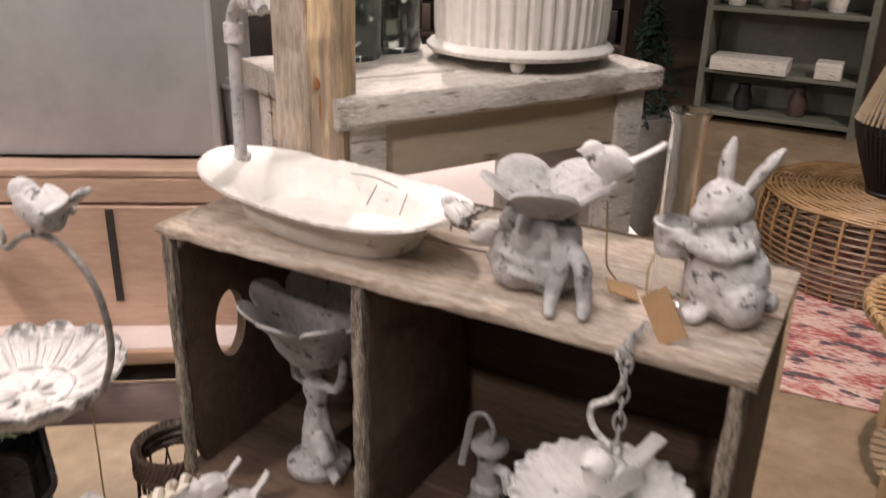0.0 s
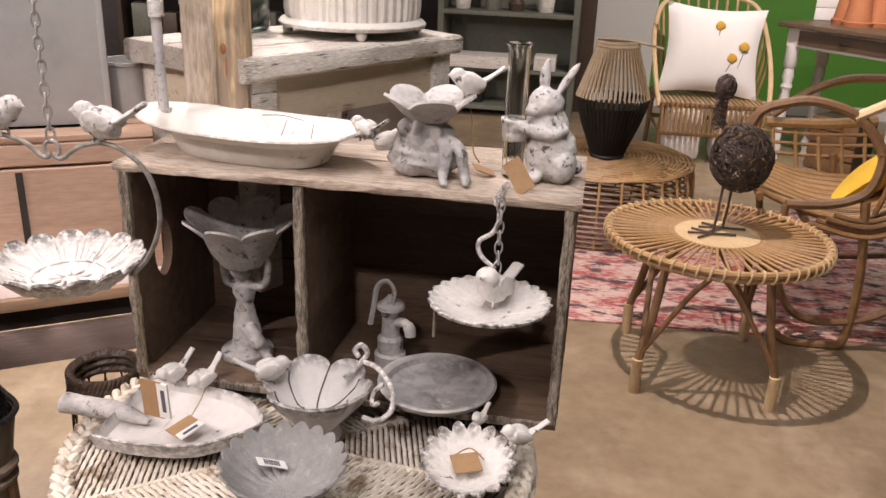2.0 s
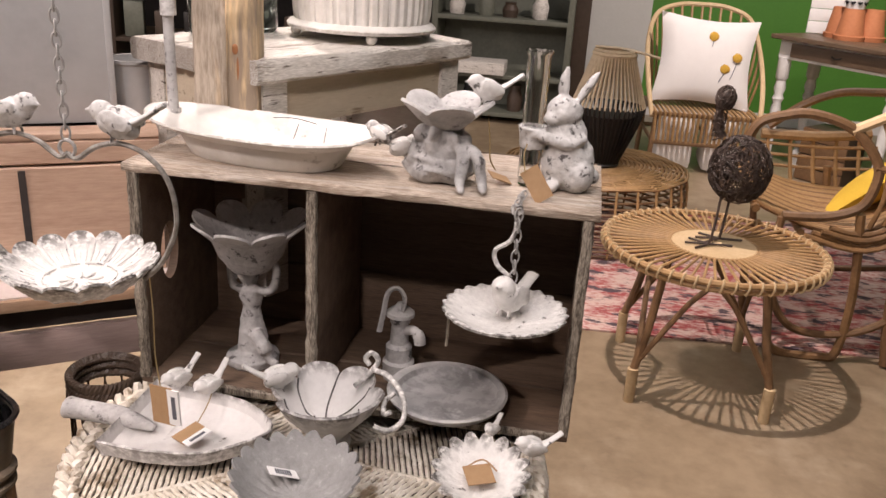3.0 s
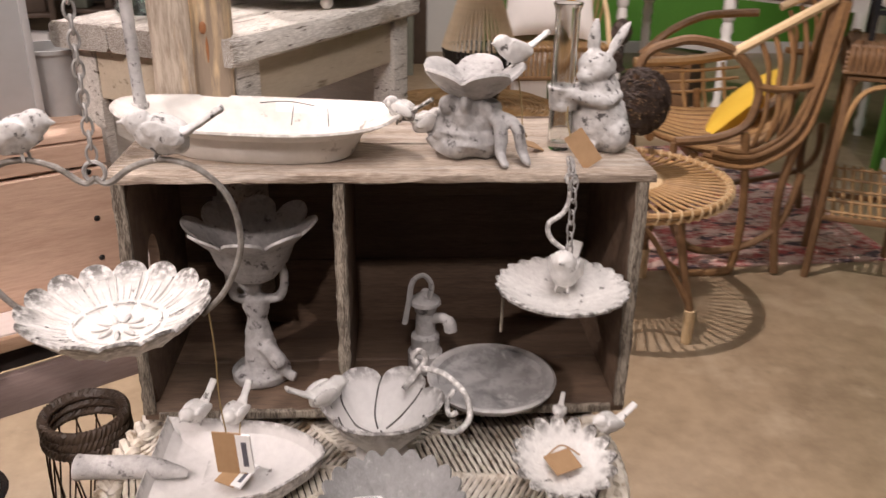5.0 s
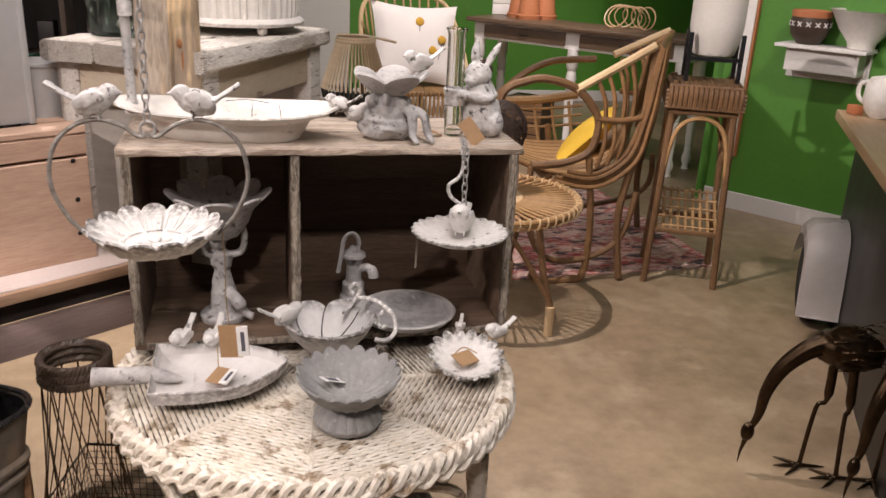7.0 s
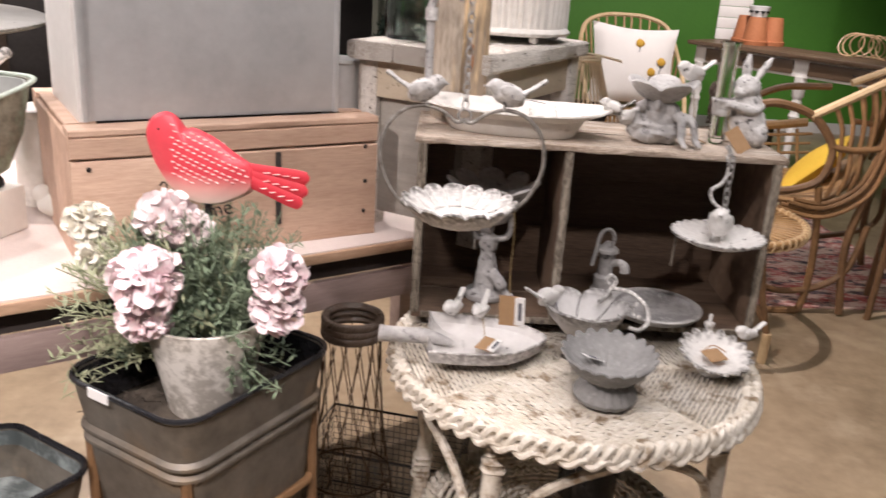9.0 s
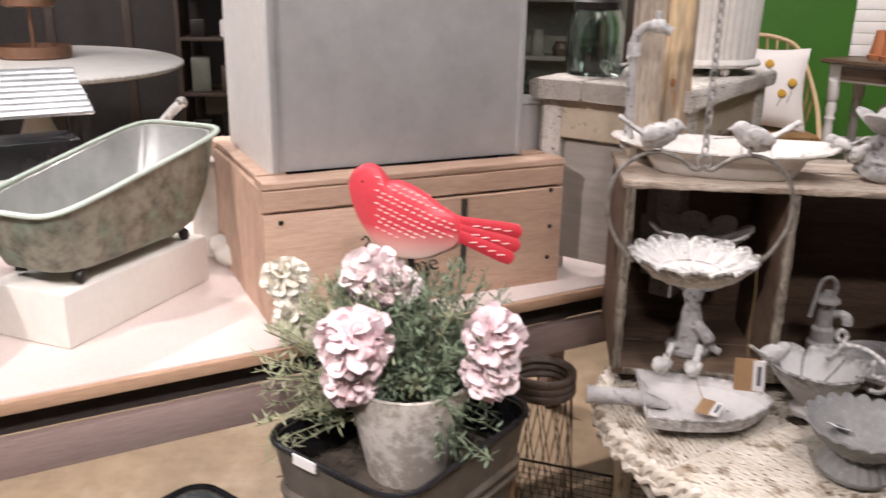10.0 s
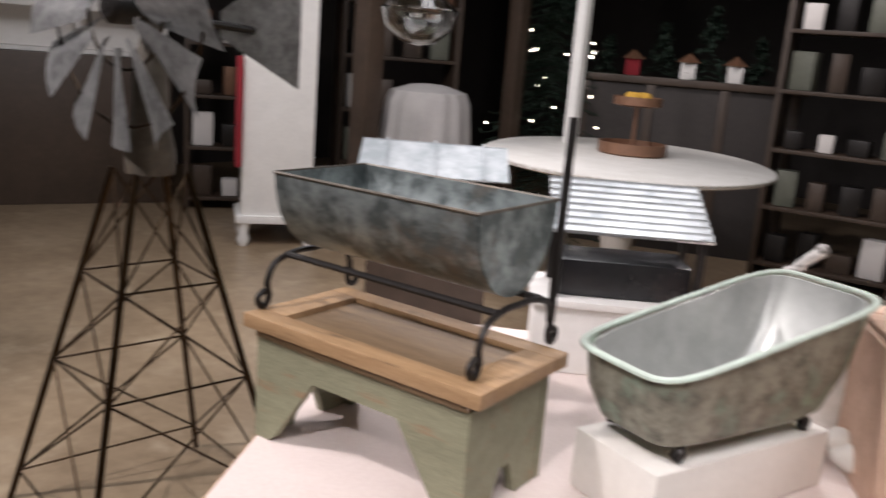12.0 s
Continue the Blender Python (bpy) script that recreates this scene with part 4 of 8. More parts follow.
shovel = thing("shovel_feeder", "grey shovel-shaped bird feeder with a stub handle and two birds", "bird feeder", pose(-0.21, -0.11, Z))
bm = B()
outline = [(-0.088, 0.086), (-0.099, 0.086), (-0.100, 0.076), (-0.099, -0.082), (-0.098, -0.093), (-0.088, -0.094), (-0.03, -0.098), (0.05, -0.085), (0.10, -0.045), (0.128, 0.0), (0.10, 0.04), (0.05, 0.068), (-0.03, 0.08)]
fine = smooth_path([(x, y, 0) for x, y in outline], 4, True)


def shovel_ring(k, z):
    return [bm.verts.new((p.x * k - 0.004 * (1 - k), p.y * k, z)) for p in fine]


rings = [shovel_ring(0.72, 0.002), shovel_ring(0.93, 0.012), shovel_ring(1.0, 0.036), shovel_ring(0.98, 0.038), shovel_ring(0.90, 0.020), shovel_ring(0.70, 0.010), shovel_ring(0.3, 0.008)]
for a, b in zip(rings, rings[1:]):
    for k in range(len(fine)):
        j = (k + 1) % len(fine)
        bm.faces.new((a[k], a[j], b[j], b[k]))
bm.faces.new(rings[0][::-1])
bm.faces.new(rings[-1])
part("blade", bm, SHOVELWASH, shovel)
bm = B()
tube(bm, smooth_path([(-0.192, -0.012, 0.030), (-0.14, -0.014, 0.030), (-0.10, -0.016, 0.030), (-0.05, -0.018, 0.020)], 5), [0.019, 0.018, 0.0175, 0.017, 0.017, 0.017, 0.017, 0.017, 0.017, 0.017, 0.016, 0.015, 0.013, 0.01, 0.008, 0.005], 14, flat=0.85)
part("stub_handle", bm, GREYWASH, shovel)
for p, d in (((-0.052, 0.076, 0.037), 238), ((0.002, 0.070, 0.037), 246)):
    bm = B()
    small_bird(bm, Matrix.Translation(p) @ rz(d) @ Matrix.Rotation(radians(15), 4, "Y"), 0.84)
    fuse(part("cast_bird", bm, WHITEWASH, shovel), 0.0018, 2, 0.0005)
for c, m, w in (((0.012, -0.028, 0.028), rz(-28) @ Matrix.Rotation(radians(8), 4, "X"), 1.0),):
    bm = B()
    flat_tag(bm, c, (0.030 * w, 0.044 * w, 0.0012), m)
    card = part("paper_tag", bm, KRAFT, shovel, "kraft paper tag")
    bm = B()
    flat_tag(bm, c, (0.015 * w, 0.042 * w, 0.0026), m @ Matrix.Translation((0.0165 * w, 0, 0.0006)))
    lab = part("price_label", bm, LABELWHITE, shovel, "white price label")
    bm = B()
    flat_tag(bm, c, (0.005 * w, 0.026 * w, 0.0036), m @ Matrix.Translation((0.0175 * w, 0, 0.0006)))
    part("printed_bar", bm, LABELINK, lab)
bm = B()
tube(bm, smooth_path([(0.005, 0.078, 0.05), (0.008, 0.04, 0.034), (0.01, -0.005, 0.026)], 5), 0.001, 5)
part("twine", bm, TWINE, shovel)

# hanging heart-shaped feeder
TAGZ = -0.150
heart = thing("hanging_heart_feeder", "hanging wire heart feeder with petal dish and two birds", "bird feeder", pose(-0.272, -0.256, 1.092))
bm = B()
lathe(bm, [(0, -0.008), (0.03, -0.004, 0.1), (0.066, 0.010, 0.5), (0.093, 0.036, 1), (0.092, 0.039, 1), (0.062, 0.020, 0.5), (0.028, 0.009, 0.1), (0, 0.008)], 120, petals(15, 0.075, 0.009, 0.6))
dish = part("petal_dish", bm, WHITEWASH, heart)
bm = B()
for k in range(9):
    a = 2 * math.pi * k / 9
    blob(bm, (0.018 * math.cos(a), 0.018 * math.sin(a), 0.0115), (0.010, 0.003, 0.0022), rz(math.degrees(a)), 8)
    b = a + 0.3
    tube(bm, [(0.043 * math.cos(b + q), 0.043 * math.sin(b + q), 0.0165) for q in (-0.28, -0.14, 0, 0.14, 0.28)], 0.0012, 5)
for k in range(54):
    a = 2 * math.pi * k / 54
    tube(bm, [(r * math.cos(a), r * math.sin(a), z) for r, z in ((0.050, 0.0170), (0.064, 0.0225), (0.083, 0.0335))], 0.0009, 4)
part("embossed_flower", bm, RABBITWASH, dish)
for s in (-1, 1):
    bm = B()
    tube(bm, smooth_path([(0.086 * s, 0, 0.024), (0.112 * s, 0, 0.052), (0.131 * s, 0, 0.10), (0.124 * s, 0, 0.15), (0.098 * s, 0, 0.18), (0.066 * s, 0, 0.190), (0.036 * s, 0, 0.183), (0.012 * s, 0, 0.167), (0.0, 0, 0.172)], 8), 0.0032, 8)
    part("wire_arm", bm, DARKWIRE, heart)
    bm = B()
    small_bird(bm, Matrix.Translation((0.066 * s, 0, 0.192)) @ rz(0 if s < 0 else 180) @ Matrix.Rotation(radians(0), 4, "Y"), 1.05)
    fuse(part("cast_bird", bm, RABBITWASH, heart), 0.0016, 1, 0.0007, 0.009)
bm = B()
tube(bm, [(0.010 * math.cos(a), 0.0, 0.178 + 0.010 * math.sin(a)) for a in [2 * math.pi * k / 16 for k in range(16)]], 0.0022, 6, True)
part("hanging_ring", bm, CHAIN, heart)
bm = B()
for k in range(44):
    link(bm, (0, 0, 0.196 + k * 0.0132), rz(90 * (k % 2) + 30), 0.0088, 0.0048, 0.0015)
tube(bm, [(0, 0, 0.196 + 44 * 0.0132), (0, 0, 2.2)], 0.002, 6)
part("chain", bm, CHAIN, heart)

bm = B()
tube(bm, smooth_path([(0.092, 0.0, 0.030), (0.095, -0.002, -0.02), (0.094, -0.002, -0.075), (0.097, 0.0, TAGZ + 0.027)], 5), 0.0009, 5)
part("twine", bm, TWINE, heart)
turn = rz(-12) @ Matrix.Rotation(radians(90), 4, "X") @ rz(3)
bm = B()
flat_tag(bm, (0.098, 0, TAGZ), (0.034, 0.054, 0.0012), turn)
hung_tag = part("paper_tag", bm, KRAFT, heart, "hanging kraft paper tag")
bm = B()
flat_tag(bm, (0.098, 0, TAGZ), (0.017, 0.050, 0.0026), turn @ Matrix.Translation((0.0185, 0, 0.0)))
hung_label = part("price_label", bm, LABELWHITE, hung_tag, "white price label")
bm = B()
flat_tag(bm, (0.098, 0, TAGZ), (0.006, 0.032, 0.0036), turn @ Matrix.Translation((0.0190, 0, 0.0)))
part("printed_bar", bm, LABELINK, hung_tag)

# ---- floor, walls, ceiling ----
bm = B()
box(bm, (-1.5, 3.0, -0.05), (17, 15, 0.1))
structure("floor", bm, CONCRETE, "polished tan concrete shop floor", "floor")
bm = B()
box(bm, (-1.5, 3.0, 3.36), (17, 15, 0.1))
structure("ceiling", bm, CEILING, "dark open shop ceiling", "ceiling")
for name, c, s, mat, lab in (("wall_south", (-1.5, -4.45, 1.65), (17, 0.1, 3.3), DARKWALL, "dark wall behind the camera"),
                             ("wall_west", (-9.95, 3.0, 1.65), (0.1, 14.8, 3.3), DARKWALL, "dark shop wall"),
                             ("wall_north", (-5.0, 10.45, 1.65), (9.8, 0.1, 3.3), DARKWALL, "dark shop wall"),
                             ("wall_east", (6.95, 1.0, 1.65), (0.1, 10.8, 3.3), WHITEWALL, "off-white shop wall")):
    bm = B()
    box(bm, c, s)
    structure(name, bm, mat, lab, "wall")


def wall_run(name, p, q, mat, lab, h=3.3, th=0.1, z=0.0):
    p, q = Vector((*p, 0)), Vector((*q, 0))
    d = q - p
    bm = B()
    box(bm, (d.length / 2, -th / 2, z + h / 2), (d.length, th, h))
    ob = structure(name, bm, mat, lab, "wall" if h > 1 else "baseboard")
    ob.matrix_world = Matrix.Translation(p) @ rz(math.degrees(math.atan2(d.y, d.x)))
    return ob


WALL_A, WALL_B = (3.9, 2.05), (2.86, 3.47)
wall_run("wall_green", WALL_B, WALL_A, GREENWALL, "leaf green painted wall with shelves")
wall_run("wall_return", (5.15, 7.1), WALL_B, GREENWALL, "leaf green painted wall return")
wall_run("wall_back", (0.86, 7.1), (5.15, 7.1), GREENWALL, "leaf green painted back wall").location.y += 0.1
wall_run("wall_white", (0.30, 7.1), (0.86, 7.1), WHITEWALL, "off-white panelled wall").location.y += 0.1
wall_run("wall_dark", (-0.1, 7.1), (0.30, 7.1), DARKWALL, "dark wall").location.y += 0.1
dA = (Vector((*WALL_A, 0)) - Vector((*WALL_B, 0)))
bm = B()
box(bm, (dA.length / 2, -0.112, 0.055), (dA.length, 0.02, 0.11), 0.004)
skirt = structure("baseboard", bm, SKIRTING, "white painted baseboard", "baseboard")
skirt.matrix_world = Matrix.Translation((*WALL_B, 0)) @ rz(math.degrees(math.atan2(dA.y, dA.x)))
bm = B()
box(bm, (2.7, 7.085, 0.055), (3.6, 0.02, 0.11), 0.004)
structure("baseboard", bm, SKIRTING, "white painted baseboard", "baseboard")
bm = B()
for x in (0.42, 0.58, 0.74):
    box(bm, (x, 7.19, 1.65), (0.006, 0.006, 3.3))
structure("trim", bm, SKIRTING, "white board joints", "trim")

# ---- long display table with crates and metalware ----
P = Matrix.Translation((-1.745, -0.705, 0)) @ rz(35.2)


PU, PV, PZ = 2.42, 1.06, 0.88
platform = thing("display_table", "long display table with mauve apron and pale cloth top", "table", P)
bm = B()
box(bm, (PU / 2, PV / 2, PZ - 0.012), (PU, PV, 0.022), 0.003)
part("table_top", bm, LIPWOOD, platform)
bm = B()
box(bm, (PU / 2, PV / 2 + 0.004, PZ), (PU - 0.012, PV - 0.012, 0.004))
part("cloth", bm, CLOTH, platform, "pale pink cloth cover")
# Near-black block draws the shade in the gap above the apron.
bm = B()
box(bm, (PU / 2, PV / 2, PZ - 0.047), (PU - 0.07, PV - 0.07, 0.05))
part("recess", bm, GAPSHADE, platform)
for c, s in (((PU / 2, 0.02, PZ - 0.105), (PU - 0.02, 0.02, 0.068)), ((PU / 2, PV - 0.02, PZ - 0.105), (PU - 0.02, 0.02, 0.068)),
             ((0.02, PV / 2, PZ - 0.105), (0.02, PV - 0.062, 0.068)), ((PU - 0.02, PV / 2, PZ - 0.105), (0.02, PV - 0.062, 0.068))):
    bm = B()
    box(bm, c, s, 0.003)
    part("apron", bm, APRON, platform, "dull mauve apron board")
for u in (0.25, PU - 0.12):
    for v in (0.5, PV - 0.1):
        bm = B()
        box(bm, (u, v, (PZ - 0.07) / 2), (0.07, 0.07, PZ - 0.07), 0.004)
        part("leg", bm, APRON, platform)

# pine crate with a tall zinc planter standing in it
pine_crate = thing("pine_crate", "old pine crate with nailed boards holding a zinc planter", "crate", Matrix.Translation((-0.999, -0.041, PZ)) @ rz(31.9))
CL, CDP, CH = 0.645, 0.50, 0.262
for k, (z, h) in enumerate(((0.108, 0.214), (0.240, 0.042))):
    bm = B()
    ragged_board(bm, (CL / 2, 0.009, z), (CL, 0.018, h), 12, 0.0007, 0, 70 + k)
    part("front_board", bm, PINEBOX, pine_crate)
    bm = B()
    ragged_board(bm, (CL / 2, CDP - 0.009, z), (CL, 0.018, h), 12, 0.0007, 0, 75 + k)
    part("back_board", bm, PINEBOX, pine_crate)
for k, u in enumerate((0.009, CL - 0.009)):
    bm = B()
    ragged_board(bm, (u, CDP / 2, CH / 2), (0.018, CDP - 0.04, CH), 12, 0.0007, 1, 80 + k)
    part("end_board", bm, PINEBOX, pine_crate)
for k, (u, v, w, d) in enumerate(((CL / 2, 0.03, CL, 0.062), (CL / 2, CDP - 0.03, CL, 0.062))):
    bm = B()
    ragged_board(bm, (u, v, CH + 0.007), (w, d, 0.014), 12, 0.0007, 0, 85 + k)
    part("top_rail", bm, PINEBOX, pine_crate)
for k, u in enumerate((0.035, CL - 0.035)):
    bm = B()
    ragged_board(bm, (u, CDP / 2, CH + 0.008), (0.06, CDP - 0.14, 0.012), 8, 0.0007, 1, 88 + k)
    part("top_rail", bm, PINEBOX, pine_crate)
# Near-black block fills the crate; the hollow's shade is in its colour.
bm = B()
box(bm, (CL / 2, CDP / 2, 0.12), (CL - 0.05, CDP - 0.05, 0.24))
part("packing", bm, GAPSHADE, pine_crate)
# Near-black strip on the board face draws the slot's shade.
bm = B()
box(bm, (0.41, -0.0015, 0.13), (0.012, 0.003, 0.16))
part("slot", bm, GAPSHADE, pine_crate, "dark slot between boards")
for u, z in ((0.03, 0.05), (0.032, 0.2), (CL - 0.03, 0.06), (CL - 0.028, 0.13), (CL - 0.03, 0.21)):
    bm = B()
    blob(bm, (u, -0.001, z), (0.005, 0.002, 0.005), None, 8)
    part("nail", bm, IRON, pine_crate)
planter = thing("tall_zinc_planter", "tall mottled zinc planter, its lit end coloured white", "planter", Matrix.Translation((-0.999, -0.041, PZ + CH + 0.014)) @ rz(31.9))
bm = B()
box(bm, (0.045 + 0.265, 0.075 + 0.17, 0.40), (0.53, 0.34, 0.80), 0.004)
part("zinc_body", bm, ZINCPANEL, planter)
# The light falling on this end is put into its white colour.
bm = B()
box(bm, (0.038, 0.245, 0.40), (0.012, 0.344, 0.80), 0.002)
part("white_end", bm, WHITEPANEL, planter, "planter end panel, its lit look put in as white")
for u, v in ((0.046, 0.076), (0.574, 0.076), (0.574, 0.414)):
    bm = B()
    box(bm, (u, v, 0.40), (0.012, 0.012, 0.802), 0.003)
    part("corner_trim", bm, ZINCPANEL, planter)

# small table with jars and a ribbed tub
bench_dir = math.degrees(math.atan2(0.515, 0.278))
bench = thing("small_painted_table", "small chipped white painted table with thick plank top", "table", Matrix.Translation((-0.214, 0.195, PZ + 0.002)) @ rz(bench_dir))
BL, BW, BH = 0.59, 0.36, 0.432
for k in range(3):
    bm = B()
    ragged_board(bm, (BL / 2, 0.0605 + 0.1205 * k, BH - 0.02), (BL, 0.119, 0.04), 16, 0.0016, 0, 100 + k)
    part("top_plank", bm, CHIPWHITE, bench)
bm = B()
box(bm, (BL / 2, 0.035, BH - 0.082), (BL - 0.06, 0.02, 0.082), 0.002)
box(bm, (BL / 2, BW - 0.035, BH - 0.082), (BL - 0.06, 0.02, 0.082), 0.002)
part("apron", bm, CREAM, bench, "worn cream apron")
bm = B()
box(bm, (0.036, BW / 2, BH - 0.082), (0.02, BW - 0.1, 0.082), 0.002)
part("apron", bm, CREAM, bench)
bm = B()
box(bm, (0.05, BW / 2, 0.185), (0.016, BW - 0.11, 0.30), 0.002)
part("end_panel", bm, PALEPANEL, bench, "limed end panel")
bm = B()
box(bm, (BL - 0.05, BW / 2, 0.185), (0.016, BW - 0.11, 0.36), 0.002)
part("end_panel", bm, PALEPANEL, bench, "limed end panel")
for u in (0.05, BL - 0.05):
    for v in (0.04, BW - 0.04):
        bm = B()
        box(bm, (u, v, (BH - 0.04) / 2), (0.055, 0.05, BH - 0.04), 0.003)
        part("leg", bm, CHIPWHITE, bench)

ribbed_tub = thing("ribbed_tub", "round white ribbed metal tub on ball feet", "planter", pose(-0.155, 0.625, PZ + BH + 0.004))
bm = B()


def ribs(a, r, z, w):
    k = 1 + 0.022 * w * (1 if math.cos(44 * a) > 0 else -1)
    return r * k * math.cos(a), r * k * math.sin(a), z


lathe(bm, [(0, 0.016), (0.142, 0.016), (0.152, 0.018), (0.154, 0.024), (0.148, 0.030), (0.138, 0.034, 0.4), (0.139, 0.05, 1), (0.143, 0.2, 1), (0.145, 0.245, 1), (0.15, 0.25), (0.15, 0.265), (0.14, 0.265), (0.132, 0.05), (0, 0.045)], 176, ribs)
part("ribbed_body", bm, ENAMEL, ribbed_tub)
for k in range(4):
    a = 0.4 + k * math.pi / 2
    bm = B()
    blob(bm, (0.135 * math.cos(a), 0.135 * math.sin(a), 0.010), 0.0115, None, 12)
    part("ball_foot", bm, ENAMEL, ribbed_tub)
glass_jar = thing("glass_jar", "large greenish glass jar with a dark metal lid", "jar", pose(-0.395, 0.468, PZ + BH + 0.003))
bm = B()
lathe(bm, [(0, 0.0), (0.056, 0.0), (0.062, 0.008), (0.063, 0.10), (0.052, 0.13), (0.045, 0.14), (0.043, 0.138), (0.050, 0.125), (0.059, 0.1), (0.058, 0.010), (0, 0.006)], 40)
part("jar_body", bm, GREENGLASS, glass_jar)
bm = B()
lathe(bm, [(0, 0.14), (0.05, 0.14), (0.05, 0.155), (0.03, 0.165), (0.008, 0.17), (0.008, 0.18), (0, 0.18)], 28)
part("lid", bm, IRON, glass_jar)
jar2 = copy_thing(glass_jar, pose(-0.385, 0.575, PZ + BH + 0.003, 0, 0, 40))
glass_bird = thing("glass_bird", "small green glass bird on the painted table", "ornament", pose(-0.36, 0.375, PZ + BH + 0.003))
bm = B()
small_bird(bm, rz(200), 0.9)
part("bird_body", bm, GREENGLASS, glass_bird)
teal_jar = thing("teal_glass_vase", "tall teal glass vase behind the crates", "vase", pose(-0.60, 0.66, PZ + 0.003))
bm = B()
lathe(bm, [(0, 0), (0.05, 0.0), (0.058, 0.02), (0.058, 0.3), (0.045, 0.34), (0.04, 0.36), (0.037, 0.36), (0.053, 0.3), (0.053, 0.02), (0, 0.012)], 32)
part("vase_body", bm, TEALGLASS, teal_jar)
gal_bucket = thing("metal_bucket", "galvanised metal bucket beside the painted table", "bucket", pose(-0.552, 0.418, PZ + 0.003))
bm = B()
lathe(bm, [(0, 0), (0.036, 0.0), (0.038, 0.2), (0.052, 0.372), (0.056, 0.376), (0.056, 0.382), (0.051, 0.382), (0.036, 0.20), (0, 0.19)], 32)
part("bucket_body", bm, ZINCPANEL, gal_bucket)

brown_jar = thing("brown_jar", "small dark brown jar with a pale rim under the table", "jar", pose(-0.135, 0.46, PZ + 0.003))
bm = B()
lathe(bm, [(0, 0), (0.026, 0.0), (0.034, 0.02), (0.036, 0.05), (0.030, 0.075), (0.028, 0.08), (0, 0.08)], 24)
part("jar_body", bm, BROWNFURN, brown_jar)
bm = B()
lathe(bm, [(0.027, 0.081), (0.031, 0.081), (0.031, 0.089), (0.027, 0.089)], 24, None, True)
part("rim", bm, WHITEPANEL, brown_jar, "pale glazed rim")

# white box with verdigris bath
plinth = thing("white_plinth", "white gesso box used as a plinth on the cloth", "box", Matrix.Translation((-1.305, -0.205, PZ + 0.003)) @ rz(75))
bm = B()
box(bm, (0.20, 0.088, 0.05), (0.40, 0.176, 0.10), 0.004)
part("box_body", bm, PLASTER, plinth)
bath = thing("miniature_bath", "miniature verdigris claw-foot bath with pale green rim", "planter", Matrix.Translation((-1.302, -0.195, PZ + 0.104)) @ rz(75) @ pose(0.20, 0.088, 0))


def bath_shape(ang, r, z, w):
    c, s = math.cos(ang), math.sin(ang)
    p = 6.0
    k = (abs(c) ** p + abs(s) ** p) ** (-1 / p)
    x, y = 0.254 * r * c * k, 0.112 * r * s * k * (1 + 0.04 * (1 + c * k))
    return x + 0.012 - 0.02 * (1 - w), y, z + w * (0.010 + 0.040 * (1 + c * k))


bm = B()
lathe(bm, [(0.0, 0.022), (0.62, 0.022), (0.74, 0.030, 0.1), (0.86, 0.075, 0.4), (0.93, 0.130, 1.0), (0.90, 0.131, 1.0), (0.82, 0.075, 0.4), (0.66, 0.040, 0.1), (0.0, 0.034)], 64, bath_shape)
part("bath_shell", bm, VERDIGRIS, bath)
bm = B()
lathe(bm, [(0.80, 0.072, 0.4), (0.887, 0.1285, 1.0), (0.875, 0.128, 1.0), (0.79, 0.074, 0.4), (0.62, 0.044, 0.1), (0, 0.038), (0, 0.036), (0.64, 0.041, 0.1)], 64, bath_shape, True)
part("bath_lining", bm, TUBINSIDE, bath, "dull pewter lining")
bm = B()
pts = [bath_shape(2 * math.pi * k / 72, 0.955, 0.132, 1.0) for k in range(72)]
tube(bm, pts, 0.0062, 8, True, 0.7)
part("rolled_rim", bm, VERDRIM, bath, "pale green rolled rim")
for x in (-0.14, 0.13):
    for y in (-0.055, 0.055):
        bm = B()
        tube(bm, smooth_path([(x, y, 0.035), (x * 1.05, y * 1.25, 0.022), (x * 1.1, y * 1.2, 0.006)], 5), [0.008] * 6 + [0.011] * 5, 8)
        part("claw_foot", bm, IRON, bath)
white_tap = thing("white_garden_tap", "white painted iron tap stake behind the bath", "tap", pose(-1.405, 0.425, PZ + 0.003, 0, 0, 40))
bm = B()
lathe(bm, [(0.05, 0), (0.05, 0.01), (0.012, 0.02), (0.012, 0.26), (0, 0.26)], 18)
tube(bm, smooth_path([(0, 0, 0.25), (0.01, 0, 0.285), (0.035, 0, 0.315), (0.06, 0, 0.335)], 6), 0.011, 10)
blob(bm, (0.062, 0, 0.338), 0.014, None, 10)
blob(bm, (0.012, 0, 0.29), (0.02, 0.016, 0.014), None, 10)
part("tap_body", bm, WHITEWASH, white_tap)
canister = thing("white_canister", "white enamel canister beside the pine crate", "canister", pose(-1.262, 0.385, PZ + 0.003))
bm = B()
lathe(bm, [(0, 0), (0.054, 0), (0.054, 0.205), (0.058, 0.21), (0.058, 0.226), (0.05, 0.232), (0, 0.234)], 32)
part("canister_body", bm, ENAMEL, canister)
white_lump = thing("pottery_bird", "white pottery bird lying on the cloth", "ornament", pose(-1.16, 0.27, PZ + 0.003))
bm = B()
blob(bm, (0, 0, 0.03), (0.06, 0.04, 0.03), None, 16, 0.15, 2)
blob(bm, (-0.05, 0.01, 0.05), (0.025, 0.022, 0.022), None, 12)
part("bird_body", bm, PLASTER, white_lump)

